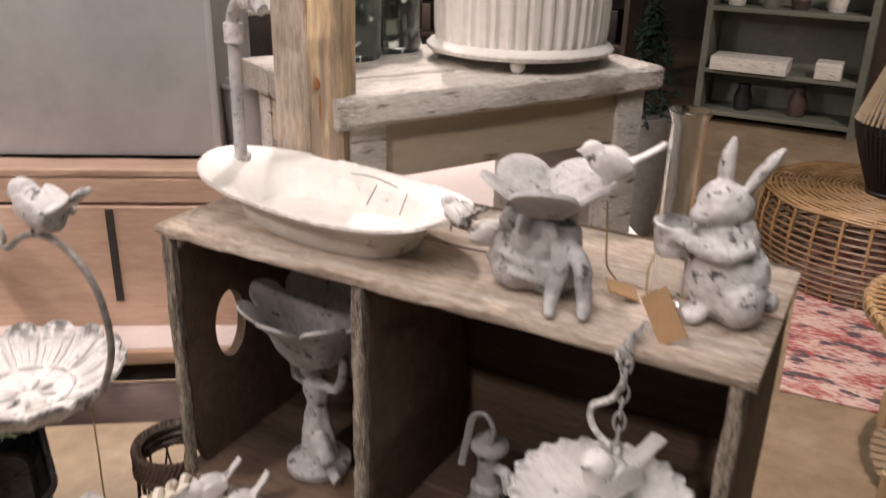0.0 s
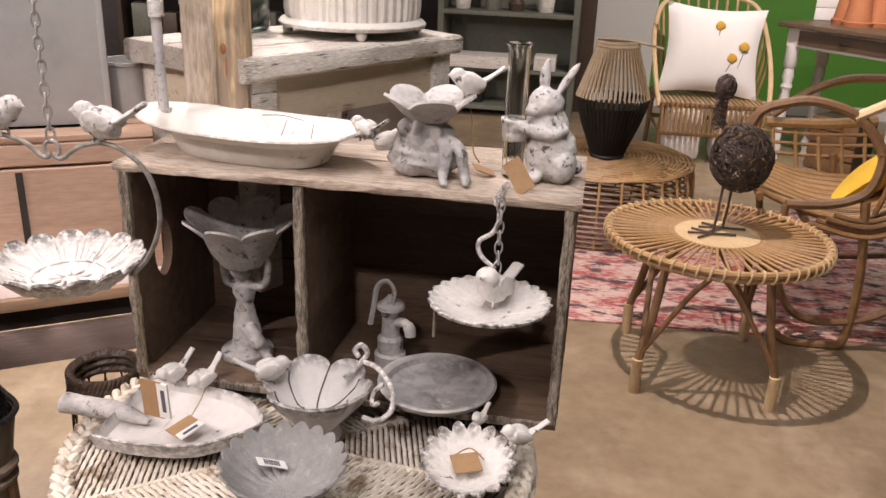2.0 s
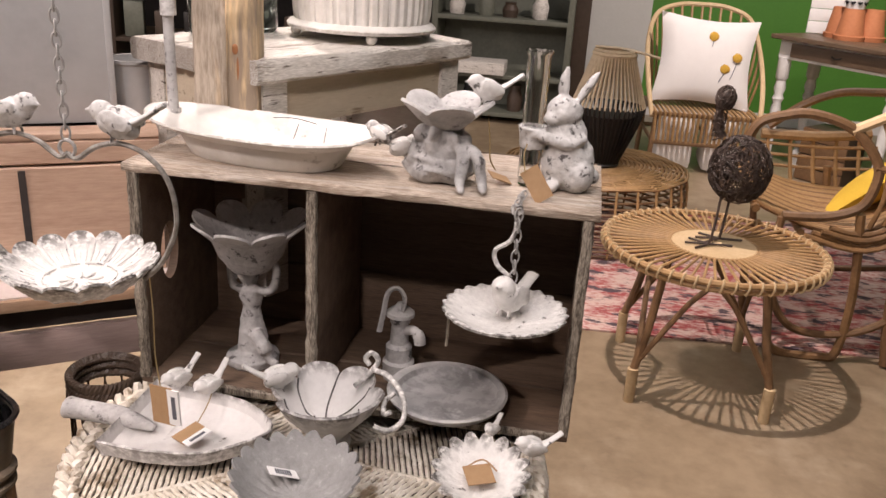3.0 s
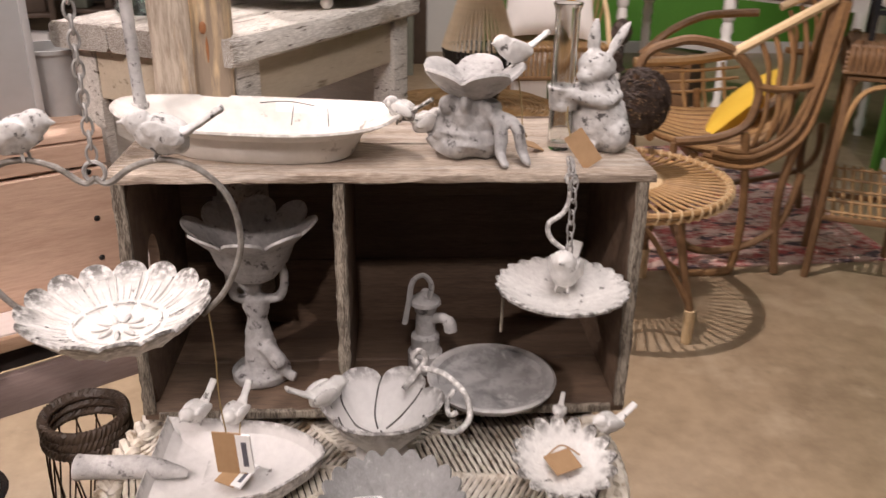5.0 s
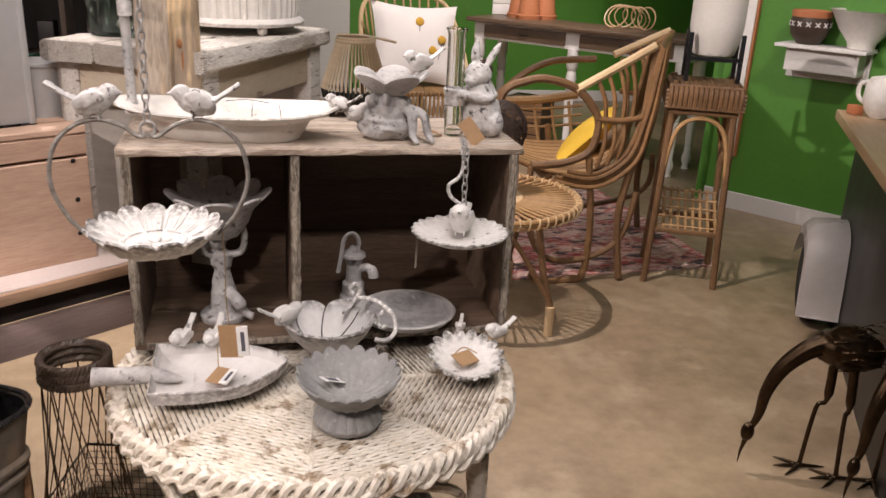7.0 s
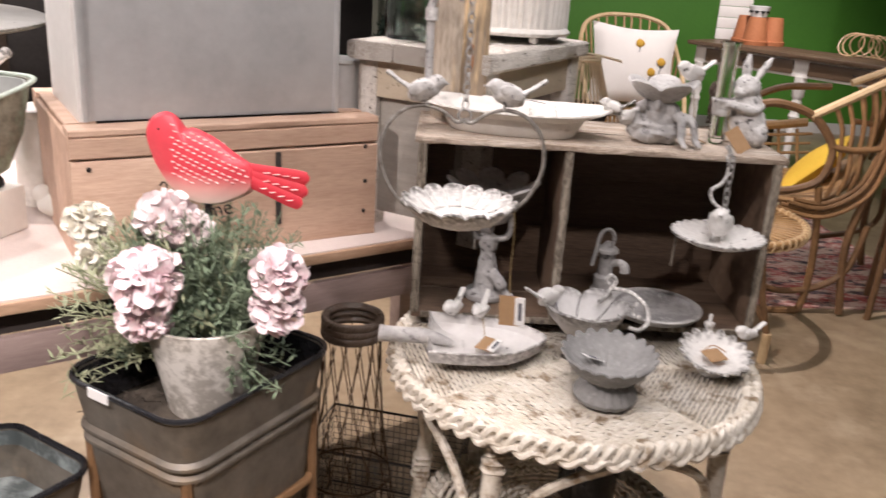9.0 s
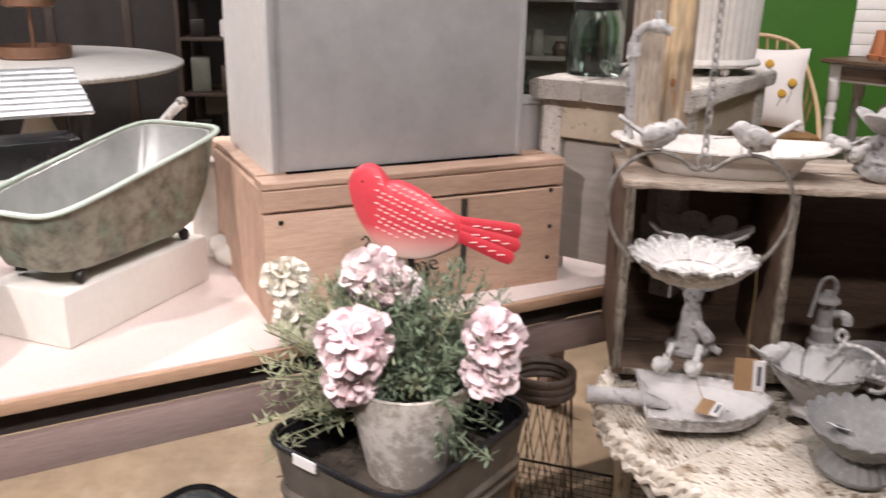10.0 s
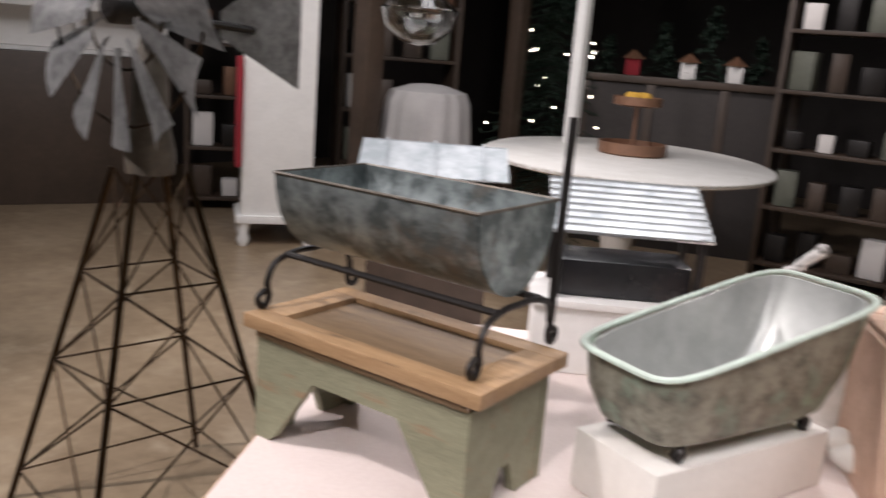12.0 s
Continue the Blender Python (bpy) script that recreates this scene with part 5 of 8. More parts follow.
# green stool, iron stand and zinc trough
gs = thing("green_step_stool", "sage green step stool with worn oak top", "stool", Matrix.Translation((-1.725, -0.312, PZ + 0.003)) @ rz(7))
SW, SD, SH = 0.475, 0.25, 0.215
for c, s in (((0, -SD / 2 + 0.02, SH - 0.012), (SW, 0.04, 0.024)), ((0, SD / 2 - 0.02, SH - 0.012), (SW, 0.04, 0.024)), ((-SW / 2 + 0.03, 0, SH - 0.012), (0.06, SD - 0.08, 0.024)), ((SW / 2 - 0.03, 0, SH - 0.012), (0.06, SD - 0.08, 0.024))):
    bm = B()
    box(bm, c, s, 0.003)
    part("top_board", bm, OAKTOP, gs)
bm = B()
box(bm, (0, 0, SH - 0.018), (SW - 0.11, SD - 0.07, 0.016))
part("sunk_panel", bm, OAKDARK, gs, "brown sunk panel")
# Dark brown strip draws the shadow line below the top boards.
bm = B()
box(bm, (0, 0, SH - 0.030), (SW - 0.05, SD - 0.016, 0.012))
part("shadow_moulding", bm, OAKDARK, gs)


def arched_plate(bm, w, h, y, th, n=40, axis="x", rise=0.55, foot=0.17, peak=0.42):
    """A plate with a pointed arch cut from its foot, in the plane of axis and z."""
    top, low = [], []
    for k in range(n + 1):
        t = k / n
        x = (t - 0.5) * w
        f = min(t, 1 - t)
        z = 0.0 if f < foot else h * rise * min(1.0, ((f - foot) / (peak - foot)))
        top.append((x, h))
        low.append((x, z))
    vs = {}
    for i, (a, b) in enumerate(zip(top, low)):
        for s in (0, 1):
            o = y + (s - 0.5) * th
            for nm, q in (("t", a), ("l", b)):
                vs[nm, s, i] = bm.verts.new((q[0], o, q[1]) if axis == "x" else (o, q[0], q[1]))
    for i in range(n):
        for quad in ((("t", 0, i), ("t", 0, i + 1), ("l", 0, i + 1), ("l", 0, i)), (("t", 1, i), ("t", 1, i + 1), ("l", 1, i + 1), ("l", 1, i)),
                     (("l", 0, i), ("l", 0, i + 1), ("l", 1, i + 1), ("l", 1, i)), (("t", 0, i), ("t", 0, i + 1), ("t", 1, i + 1), ("t", 1, i))):
            bm.faces.new([vs[q] for q in quad])
    for i in (0, n):
        bm.faces.new([vs["t", 0, i], vs["t", 1, i], vs["l", 1, i], vs["l", 0, i]])


for y in (-SD / 2 + 0.022, SD / 2 - 0.022):
    bm = B()
    arched_plate(bm, SW - 0.045, SH - 0.037, y, 0.016, rise=0.72, foot=0.09, peak=0.30)
    part("arched_side", bm, GREENPAINT, gs)
for x in (-SW / 2 + 0.032, SW / 2 - 0.032):
    bm = B()
    arched_plate(bm, SD - 0.062, SH - 0.037, x, 0.017, axis="y", rise=0.33, foot=0.3)
    part("arched_end", bm, GREENPAINT, gs)

stand = thing("scroll_stand", "black wrought iron scroll stand on the green stool", "stand", Matrix.Translation((-1.745, -0.29, PZ + SH + 0.004)) @ rz(7))
for x in (-0.215, 0.215):
    bm = B()
    pts = []
    for s in (-1, 1):
        leg = [(x, 0.108 * s, 0.030), (x, 0.122 * s, 0.020), (x, 0.118 * s, 0.006), (x, 0.104 * s, 0.006), (x, 0.098 * s, 0.020), (x, 0.102 * s, 0.045), (x, 0.085 * s, 0.075), (x, 0.04 * s, 0.088), (x, 0.0, 0.088)]
        tube(bm, smooth_path(leg, 6), 0.0055, 8)
    part("scroll_leg", bm, IRON, stand)
for y in (-0.06, 0.06):
    bm = B()
    tube(bm, [(-0.215, y, 0.086), (0.215, y, 0.086)], 0.006, 8)
    part("cross_rail", bm, IRON, stand)
bm = B()
tube(bm, [(0.20, 0.13, 0.03), (0.20, 0.135, 0.36)], 0.0075, 8)
part("upright_rod", bm, IRON, stand)
trough = thing("zinc_trough", "long half-round patinated zinc trough on the iron stand", "planter", Matrix.Translation((-1.757, -0.275, PZ + SH + 0.096)) @ rz(7))
TL, TR, TD = 0.405, 0.112, 0.138
bm = B()
n = 18
sect = [(TR * math.cos(math.pi + math.pi * k / n), TD + TD * math.sin(math.pi + math.pi * k / n)) for k in range(n + 1)]
inner = [(x * 0.965, z + 0.004 if z < TD - 0.001 else z) for x, z in sect]
prof = sect + inner[::-1]
ends = []
for sx in (-1, 1):
    ends.append([bm.verts.new((sx * TL / 2, y, z)) for y, z in prof])
for k in range(len(prof)):
    j = (k + 1) % len(prof)
    bm.faces.new((ends[0][k], ends[0][j], ends[1][j], ends[1][k]))
for e, sx in zip(ends, (-1, 1)):
    mid = [bm.verts.new((sx * (TL / 2 - 0.004), y, z)) for y, z in sect]
    outm = [bm.verts.new((sx * (TL / 2), y, z)) for y, z in sect]
    bm.faces.new(mid)
    bm.faces.new(outm)
    for k in range(n):
        bm.faces.new((mid[k], mid[k + 1], outm[k + 1], outm[k]))
part("trough_shell", bm, OLDZINC, trough)
bm = B()
tube(bm, [(-TL / 2, -TR, TD), (TL / 2, -TR, TD), (TL / 2, TR, TD), (-TL / 2, TR, TD)], 0.0028, 6, True)
part("rolled_rim", bm, TUBMETAL, trough, "rusty rolled rim")

# corrugated manger and white box behind
wb = thing("white_low_box", "white painted low wooden box", "box", Matrix.Translation((-1.80, 0.36, PZ + 0.003)) @ rz(38))
bm = B()
box(bm, (0, 0, 0.075), (0.26, 0.22, 0.15), 0.004)
part("box_body", bm, WHITEPANEL, wb)
bm = B()
box(bm, (0, 0, 0.157), (0.28, 0.24, 0.016), 0.003)
part("box_lid", bm, WHITEPANEL, wb)
manger = thing("corrugated_roof_feeder", "dark feeder with a corrugated tin roof", "bird feeder", Matrix.Translation((-1.745, 0.385, PZ + 0.169)) @ rz(40.5))
for sx in (-0.15, 0.15):
    for y in (-0.07, 0.09):
        bm = B()
        box(bm, (sx, y, 0.075), (0.016, 0.016, 0.15), 0.002)
        part("post", bm, IRON, manger)
bm = B()
box(bm, (0, 0.02, 0.04), (0.28, 0.15, 0.08), 0.004)
part("feed_box", bm, BLUEBLACK, manger)
bm = B()
rows = []
for k in range(73):
    t = k / 72
    y, z = -0.09 + 0.20 * t, 0.145 + 0.085 * t + 0.0062 * math.cos(t * 2 * math.pi * 8)
    rows.append([bm.verts.new((x, y, z)) for x in (-0.17, 0.17)] + [bm.verts.new((x, y, z - 0.002)) for x in (0.17, -0.17)])
for a, b in zip(rows, rows[1:]):
    for i in range(4):
        bm.faces.new((a[i], a[(i + 1) % 4], b[(i + 1) % 4], b[i]))
bm.faces.new(rows[0])
bm.faces.new(rows[-1])
part("corrugated_roof", bm, GALV, manger, "bright corrugated tin roof")
birdhouse = thing("tin_roof_birdhouse", "wooden birdhouse with a folded pale tin roof", "birdhouse", Matrix.Translation((-2.265, 0.305, 0.0)) @ rz(43))
bm = B()
box(bm, (0, 0, 0.60), (0.30, 0.16, 1.20), 0.004)
part("house_body", bm, BROWNFURN, birdhouse)
for s in (-1, 1):
    bm = B()
    box(bm, (0, 0, 0), (0.36, 0.16, 0.004), 0.0, Matrix.Translation((0, 0.070 * s, 1.285)) @ Matrix.Rotation(radians(-24 * s), 4, "X"))
    sheet_part = part("roof_sheet", bm, TINROOF, birdhouse, "pale tin roof sheet")
    for x in (-0.12, 0.0, 0.12):
        bm = B()
        box(bm, (x, 0, 0.004), (0.006, 0.16, 0.008), 0.0, Matrix.Translation((0, 0.070 * s, 1.285)) @ Matrix.Rotation(radians(-24 * s), 4, "X"))
        part("roof_rib", bm, TINROOF, sheet_part)

# ---- washtub with flowers and the red bird ----
TUBM = Matrix.Translation((-0.715, -0.19, 0)) @ rz(-31)
washtub = thing("washtub_on_stand", "aged square metal washtub with black rim on a stand", "tub", TUBM)


def rounded_rect(hx, hy, r, z, n=6):
    pts = []
    for cx, cy, a0 in ((hx - r, hy - r, 0), (-hx + r, hy - r, 90), (-hx + r, -hy + r, 180), (hx - r, -hy + r, 270)):
        for k in range(n + 1):
            a = radians(a0 + 90 * k / n)
            pts.append(Vector((cx + r * math.cos(a), cy + r * math.sin(a), z)))
    return pts


def stack(bm, loops, cap0=True, cap1=True):
    rings = [[bm.verts.new(p) for p in lp] for lp in loops]
    for a, b in zip(rings, rings[1:]):
        for k in range(len(a)):
            j = (k + 1) % len(a)
            bm.faces.new((a[k], a[j], b[j], b[k]))
    if cap0:
        bm.faces.new(rings[0][::-1])
    if cap1:
        bm.faces.new(rings[-1])


bm = B()
stack(bm, [rounded_rect(0.108, 0.145, 0.04, 0.44), rounded_rect(0.120, 0.157, 0.04, 0.445), rounded_rect(0.137, 0.175, 0.048, 0.652), rounded_rect(0.145, 0.183, 0.05, 0.658), rounded_rect(0.145, 0.183, 0.05, 0.664), rounded_rect(0.139, 0.177, 0.048, 0.670),
           rounded_rect(0.139, 0.177, 0.048, 0.676), rounded_rect(0.147, 0.185, 0.05, 0.682), rounded_rect(0.147, 0.185, 0.05, 0.688), rounded_rect(0.141, 0.179, 0.048, 0.695),
           rounded_rect(0.153, 0.192, 0.055, 0.78), rounded_rect(0.149, 0.188, 0.054, 0.78), rounded_rect(0.133, 0.170, 0.045, 0.66), rounded_rect(0.12, 0.157, 0.04, 0.60)])
part("tub_body", bm, TUBMETAL, washtub)
bm = B()
tube(bm, rounded_rect(0.154, 0.193, 0.056, 0.782), 0.0052, 8, True)
part("black_rim", bm, BLUEBLACK, washtub, "black enamelled rim")
bm = B()
stack(bm, [rounded_rect(0.1485, 0.1875, 0.054, 0.777), rounded_rect(0.1375, 0.1755, 0.046, 0.700), rounded_rect(0.1355, 0.1735, 0.046, 0.700), rounded_rect(0.1465, 0.1855, 0.054, 0.777)], False, False)
part("black_lining", bm, BLUEBLACK, washtub, "black enamelled lining")
for sx in (-1, 1):
    for sy in (-1, 1):
        bm = B()
        tube(bm, [(0.122 * sx, 0.160 * sy, 0.66), (0.122 * sx, 0.160 * sy, 0.50), (0.134 * sx, 0.170 * sy, 0.0)], 0.011, 8)
        part("leg", bm, RATTANDARK, washtub, "brown iron leg")
bm = B()
tube(bm, rounded_rect(0.130, 0.168, 0.04, 0.50), 0.009, 8, True)
part("stand_hoop", bm, RATTANDARK, washtub, "brown iron hoop of the stand")
bm = B()
box(bm, (-0.040, -0.1985, 0.778), (0.050, 0.003, 0.018), 0.0)
part("price_label", bm, LABELWHITE, washtub, "white price label")
moss = B()
stack(moss, [rounded_rect(0.128, 0.165, 0.045, 0.655), rounded_rect(0.129, 0.166, 0.045, 0.695), rounded_rect(0.08, 0.1, 0.04, 0.70)])
rnd = random.Random(3)
for k in range(220):
    x, y, a = rnd.uniform(-0.12, 0.12), rnd.uniform(-0.155, 0.155), rnd.uniform(0, 6.28)
    l = rnd.uniform(0.015, 0.045)
    tube(moss, [(x, y, 0.697), (x + l * 0.5 * math.cos(a), y + l * 0.5 * math.sin(a), 0.697 + rnd.uniform(0.003, 0.014)), (x + l * math.cos(a), y + l * math.sin(a), 0.698 + rnd.uniform(0, 0.012))], 0.0011, 4)
moss_ob = part("moss_and_twigs", moss, SOIL)
moss_ob.matrix_world = TUBM
tagged(moss_ob, "dry moss and twigs filling the washtub", "moss", "", "stuff")

POTC = Vector((-0.705, -0.205, 0.698))
flower_pot = thing("potted_flowers", "limewashed clay pot of blush pink artificial flowers and sprigs", "potted plant", Matrix.Translation(POTC))
bm = B()
lathe(bm, [(0, 0), (0.068, 0.0), (0.071, 0.006), (0.103, 0.158), (0.107, 0.180), (0.099, 0.180), (0.086, 0.14), (0, 0.14)], 36)
part("clay_pot", bm, POTWHITE, flower_pot, "limewashed clay pot")


def petal_at(bm, c, d, size, rnd):
    """One cupped, wavy petal leaving c along d."""
    d = d.normalized()
    side = d.cross(Vector((rnd.uniform(-1, 1), rnd.uniform(-1, 1), rnd.uniform(-1, 1)))).normalized()
    nrm = side.cross(d)
    rows = []
    for t, w, lift in ((0.0, 0.18, 0.0), (0.45, 0.62, 0.10), (0.8, 0.66, 0.02), (1.0, 0.42, -0.14)):
        rows.append([bm.verts.new(Vector(c) + d * (t * size) + side * (w * size * s * 0.75) + nrm * (size * (lift + 0.16 * abs(s) * rnd.uniform(0.5, 1.5)))) for s in (-1, -0.33, 0.33, 1)])
    for a, b in zip(rows, rows[1:]):
        for k in range(3):
            bm.faces.new((a[k], a[k + 1], b[k + 1], b[k]))


def bloom(c, r, mat, seed, count=120, tall=1.0):
    rnd = random.Random(seed)
    bm = B()
    for k in range(count):
        z = 1 - 2 * (k + 0.5) / count
        a = k * 2.39996
        q = math.sqrt(1 - z * z)
        d = Vector((q * math.cos(a), q * math.sin(a), z))
        u = rnd.uniform(0.42, 0.58)
        base = Vector(c) + Vector((d.x * r * u, d.y * r * u, d.z * r * u * tall))
        e = (d + Vector((rnd.uniform(-1, 1), rnd.uniform(-1, 1), rnd.uniform(-1, 1))) * 0.35)
        petal_at(bm, base, Vector((e.x, e.y, e.z * tall)), r * rnd.uniform(0.46, 0.64), rnd)
    blob(bm, c, (r * 0.55, r * 0.55, r * 0.55 * tall), None, 12)
    return part("flower_head", bm, mat, flower_pot)


def W(x, y, z):
    return Vector((x, y, z)) - POTC


for (x, y, z), r, mat, tall in (((-0.778, -0.290, 0.972), 0.058, PETAL, 0.95), ((-0.786, -0.283, 0.905), 0.044, PETAL, 1.0), ((-0.560, -0.278, 0.990), 0.045, PETAL, 1.05), ((-0.566, -0.268, 0.925), 0.043, PETAL, 1.0),
                                ((-0.760, -0.225, 1.060), 0.050, PETALPALE, 0.8), ((-0.720, -0.230, 1.045), 0.036, PETALPALE, 0.8), ((-0.93, -0.14, 1.015), 0.042, PETALCREAM, 0.75), ((-0.91, -0.16, 0.96), 0.036, PETALCREAM, 0.8)):
    bloom(W(x, y, z), r, mat, int(abs(x * 1000)) + int(z * 100), tall=tall)


def sprig(bm, base, tip, rnd, leaf=0.016, count=26, droop=0.0):
    base, tip = Vector(base), Vector(tip)
    mid = (base + tip) / 2 + Vector((rnd.uniform(-0.01, 0.01), rnd.uniform(-0.01, 0.01), 0.02 + droop))
    path = smooth_path([base, mid, tip], 6)
    tube(bm, path, 0.0011, 4)
    for k in range(count):
        t = rnd.uniform(0.15, 1.0)
        p = path[min(int(t * (len(path) - 1)), len(path) - 1)]
        d = Vector((rnd.uniform(-1, 1), rnd.uniform(-1, 1), rnd.uniform(-0.4, 1))).normalized()
        s = d.cross(Vector((0, 0, 1)))
        s = s.normalized() if s.length > 0.01 else Vector((1, 0, 0))
        l, w = leaf * rnd.uniform(0.7, 1.5), leaf * 0.11
        vs = [bm.verts.new(p - s * w * 0.5), bm.verts.new(p + d * l * 0.5 - s * w), bm.verts.new(p + d * l), bm.verts.new(p + d * l * 0.5 + s * w)]
        bm.faces.new(vs)


rnd = random.Random(11)
for mat, count, spread in ((LEAF, 290, 0.0), (LEAFPALE, 150, 0.4)):
    bm = B()
    for k in range(count):
        a = rnd.uniform(0, 6.28) if mat is LEAF else rnd.gauss(radians(165), 0.75)
        rad = rnd.uniform(0.05, 0.175) * (1.0 if mat is LEAF else 1.55)
        z = rnd.uniform(0.17, 0.44) - rad * 0.55
        if abs((a - radians(258) + math.pi) % (2 * math.pi) - math.pi) < 0.75:
            z, rad = max(z, 0.21), min(rad, 0.10)
        sprig(bm, (0.03 * math.cos(a), 0.03 * math.sin(a), 0.11), (rad * math.cos(a), rad * math.sin(a) * 0.9, z), rnd, 0.022, 34)
    for k in range(12 if mat is LEAF else 0):
        a = rnd.gauss(radians(-40), 0.25)
        sprig(bm, (0.05 * math.cos(a), 0.05 * math.sin(a), 0.19), (0.10 * math.cos(a), 0.10 * math.sin(a), rnd.uniform(0.05, 0.14)), rnd, 0.018, 34, 0.03)
    part("foliage", bm, mat, flower_pot, "fine grey-green sprigs" if mat is LEAF else "straw-green sprigs")

red_bird = thing("tin_bird_stake", "crimson painted tin bird on a dark stake", "garden stake", Matrix.Translation((-0.69, -0.16, 1.144)) @ rz(171))
bm = B()
outline = smooth_path([(0.130, 0, 0.043), (0.120, 0, 0.066), (0.098, 0, 0.080), (0.078, 0, 0.078), (0.064, 0, 0.062), (0.056, 0, 0.054), (0.040, 0, 0.057), (0.003, 0, 0.043), (-0.034, 0, 0.019), (-0.066, 0, -0.002), (-0.066, 0, -0.040),
                       (-0.034, 0, -0.062), (0.003, 0, -0.076), (0.047, 0, -0.074), (0.084, 0, -0.054), (0.110, 0, -0.018), (0.124, 0, 0.014)], 4, True)
heart_of = Vector((0.035, 0, 0.0))


def bulge(k):
    """Half the thickness of the pressed tin at k of the way from the middle to the edge."""
    return 0.002 + 0.020 * math.sqrt(max(0.0, 1 - k * k))


levels = [(1.0, 1), (0.94, 1), (0.8, 1), (0.55, 1), (0.25, 1)]
rings = [[bm.verts.new(heart_of + (p - heart_of) * k + Vector((0, -bulge(k) * sg, 0))) for p in outline] for k, sg in [(0.25, -1), (0.55, -1), (0.8, -1), (0.94, -1)] + levels]
for a, b in zip(rings, rings[1:]):
    for k in range(len(a)):
        j = (k + 1) % len(a)
        bm.faces.new((a[k], a[j], b[j], b[k]))
bm.faces.new(rings[0])
bm.faces.new(rings[-1])
part("bird_body", bm, BIRDBODY, red_bird, "crimson back fading to a cream belly")
for tip, side in (((-0.165, 0, -0.012), 0.0), ((-0.163, 0, -0.036), 0.002), ((-0.154, 0, -0.058), 0.004)):
    bm = B()
    root = Vector((-0.052, side, -0.014 + 0.35 * (tip[2] + 0.036)))
    tip = Vector(tip) + Vector((0, side, 0))
    tube(bm, [root, root.lerp(tip, 0.4), root.lerp(tip, 0.8), root.lerp(tip, 0.95), tip], [0.012, 0.0125, 0.0135, 0.012, 0.004], 10)
    for v in bm.verts:
        v.co.y = side + (v.co.y - side) * 0.32
    part("tail_feather", bm, REDBIRD, red_bird)
    bm = B()
    for q in (0.35, 0.5, 0.65, 0.8):
        p = root.lerp(tip, q)
        for sg in (-1, 1):
            tube(bm, [p + Vector((-0.006, 0.0050 * sg, 0.001)), p + Vector((0.006, 0.0050 * sg, -0.001))], 0.0012, 4)
    part("painted_dashes", bm, DASH, red_bird, "pale pink dashes")


def depth_at(x, z):
    """How far out towards the edge a point of the bird's side lies, from 0 to 1."""
    d = Vector((x, 0, z)) - heart_of
    best = 9.0
    for p, q in zip(outline, outline[1:] + outline[:1]):
        u, w = p - heart_of, q - p
        den = d.x * w.z - d.z * w.x
        if abs(den) > 1e-9:
            t, e = (u.x * w.z - u.z * w.x) / den, (u.x * d.z - u.z * d.x) / den
            if t > 0 and -0.001 <= e <= 1.001:
                best = min(best, t)
    return 1 / best


bm = B()
for i in range(9):
    for j in range(14):
        x, z = 0.072 - j * 0.0112 - (i % 2) * 0.0056, 0.062 - i * 0.0105 - j * 0.0042
        k = depth_at(x, z)
        if k < 0.93 and z > -0.034 - 0.1 * x:
            for sg in (-1, 1):
                y = sg * (bulge(k) + 0.0004)
                tube(bm, [(x - 0.0034, y, z - 0.0006), (x + 0.0034, y, z + 0.0006)], 0.0015, 5)
part("painted_dashes", bm, DASH, red_bird, "rows of pale pink dashes")
bm = B()
for sg in (-1, 1):
    blob(bm, (0.098, sg * 0.0135, 0.052), (0.0035, 0.0015, 0.0035), None, 8)
part("eye", bm, IRON, red_bird)
word = bpy.data.curves.new("wire_word", "FONT")
word.body, word.size, word.extrude, word.offset = "me", 0.040, 0.0010, -0.0006
word_ob = new("wire_word", word)
word_mesh = bpy.data.meshes.new_from_object(word_ob)
bpy.data.objects.remove(word_ob)
word_mesh.materials.append(IRON)
lettering = new("wire_word", word_mesh)
lettering.parent = red_bird
lettering.matrix_basis = pose(0.012, 0.014, -0.098) @ rz(180) @ Matrix.Rotation(radians(90), 4, "X") @ rz(18)
lettering["label"] = "black wire word"
bm = B()
tube(bm, smooth_path([(0.102, 0.012, -0.048), (0.095, 0.012, -0.041), (0.089, 0.012, -0.048), (0.096, 0.012, -0.058), (0.097, 0.012, -0.068), (0.089, 0.012, -0.071)], 6), 0.0016, 6)
part("wire_scroll", bm, IRON, red_bird)
bm = B()
tube(bm, [(0.02, 0, -0.03), (0.014, 0, -0.45)], 0.006, 8)
part("stake", bm, IRON, red_bird)

# second tub at the edge
tub_two = thing("blue_washtub", "low washtub with black rim and blue-grey lining", "tub", Matrix.Translation((-1.085, -0.36, 0)) @ rz(-31))
bm = B()
stack(bm, [rounded_rect(0.10, 0.13, 0.04, 0.42), rounded_rect(0.128, 0.165, 0.045, 0.60), rounded_rect(0.124, 0.161, 0.045, 0.60), rounded_rect(0.11, 0.146, 0.04, 0.50)])
part("tub_body", bm, TUBMETAL, tub_two)
bm = B()
stack(bm, [rounded_rect(0.123, 0.160, 0.045, 0.597), rounded_rect(0.112, 0.148, 0.04, 0.505), rounded_rect(0.02, 0.03, 0.01, 0.504)], False, True)
part("lining", bm, OLDZINC, tub_two, "blue-grey zinc lining")
bm = B()
tube(bm, rounded_rect(0.129, 0.166, 0.048, 0.602), 0.0065, 8, True)
part("black_rim", bm, BLUEBLACK, tub_two)
for sx in (-1, 1):
    for sy in (-1, 1):
        bm = B()
        tube(bm, [(0.095 * sx, 0.12 * sy, 0.43), (0.11 * sx, 0.14 * sy, 0.0)], 0.012, 8)
        part("leg", bm, TUBMETAL, tub_two)

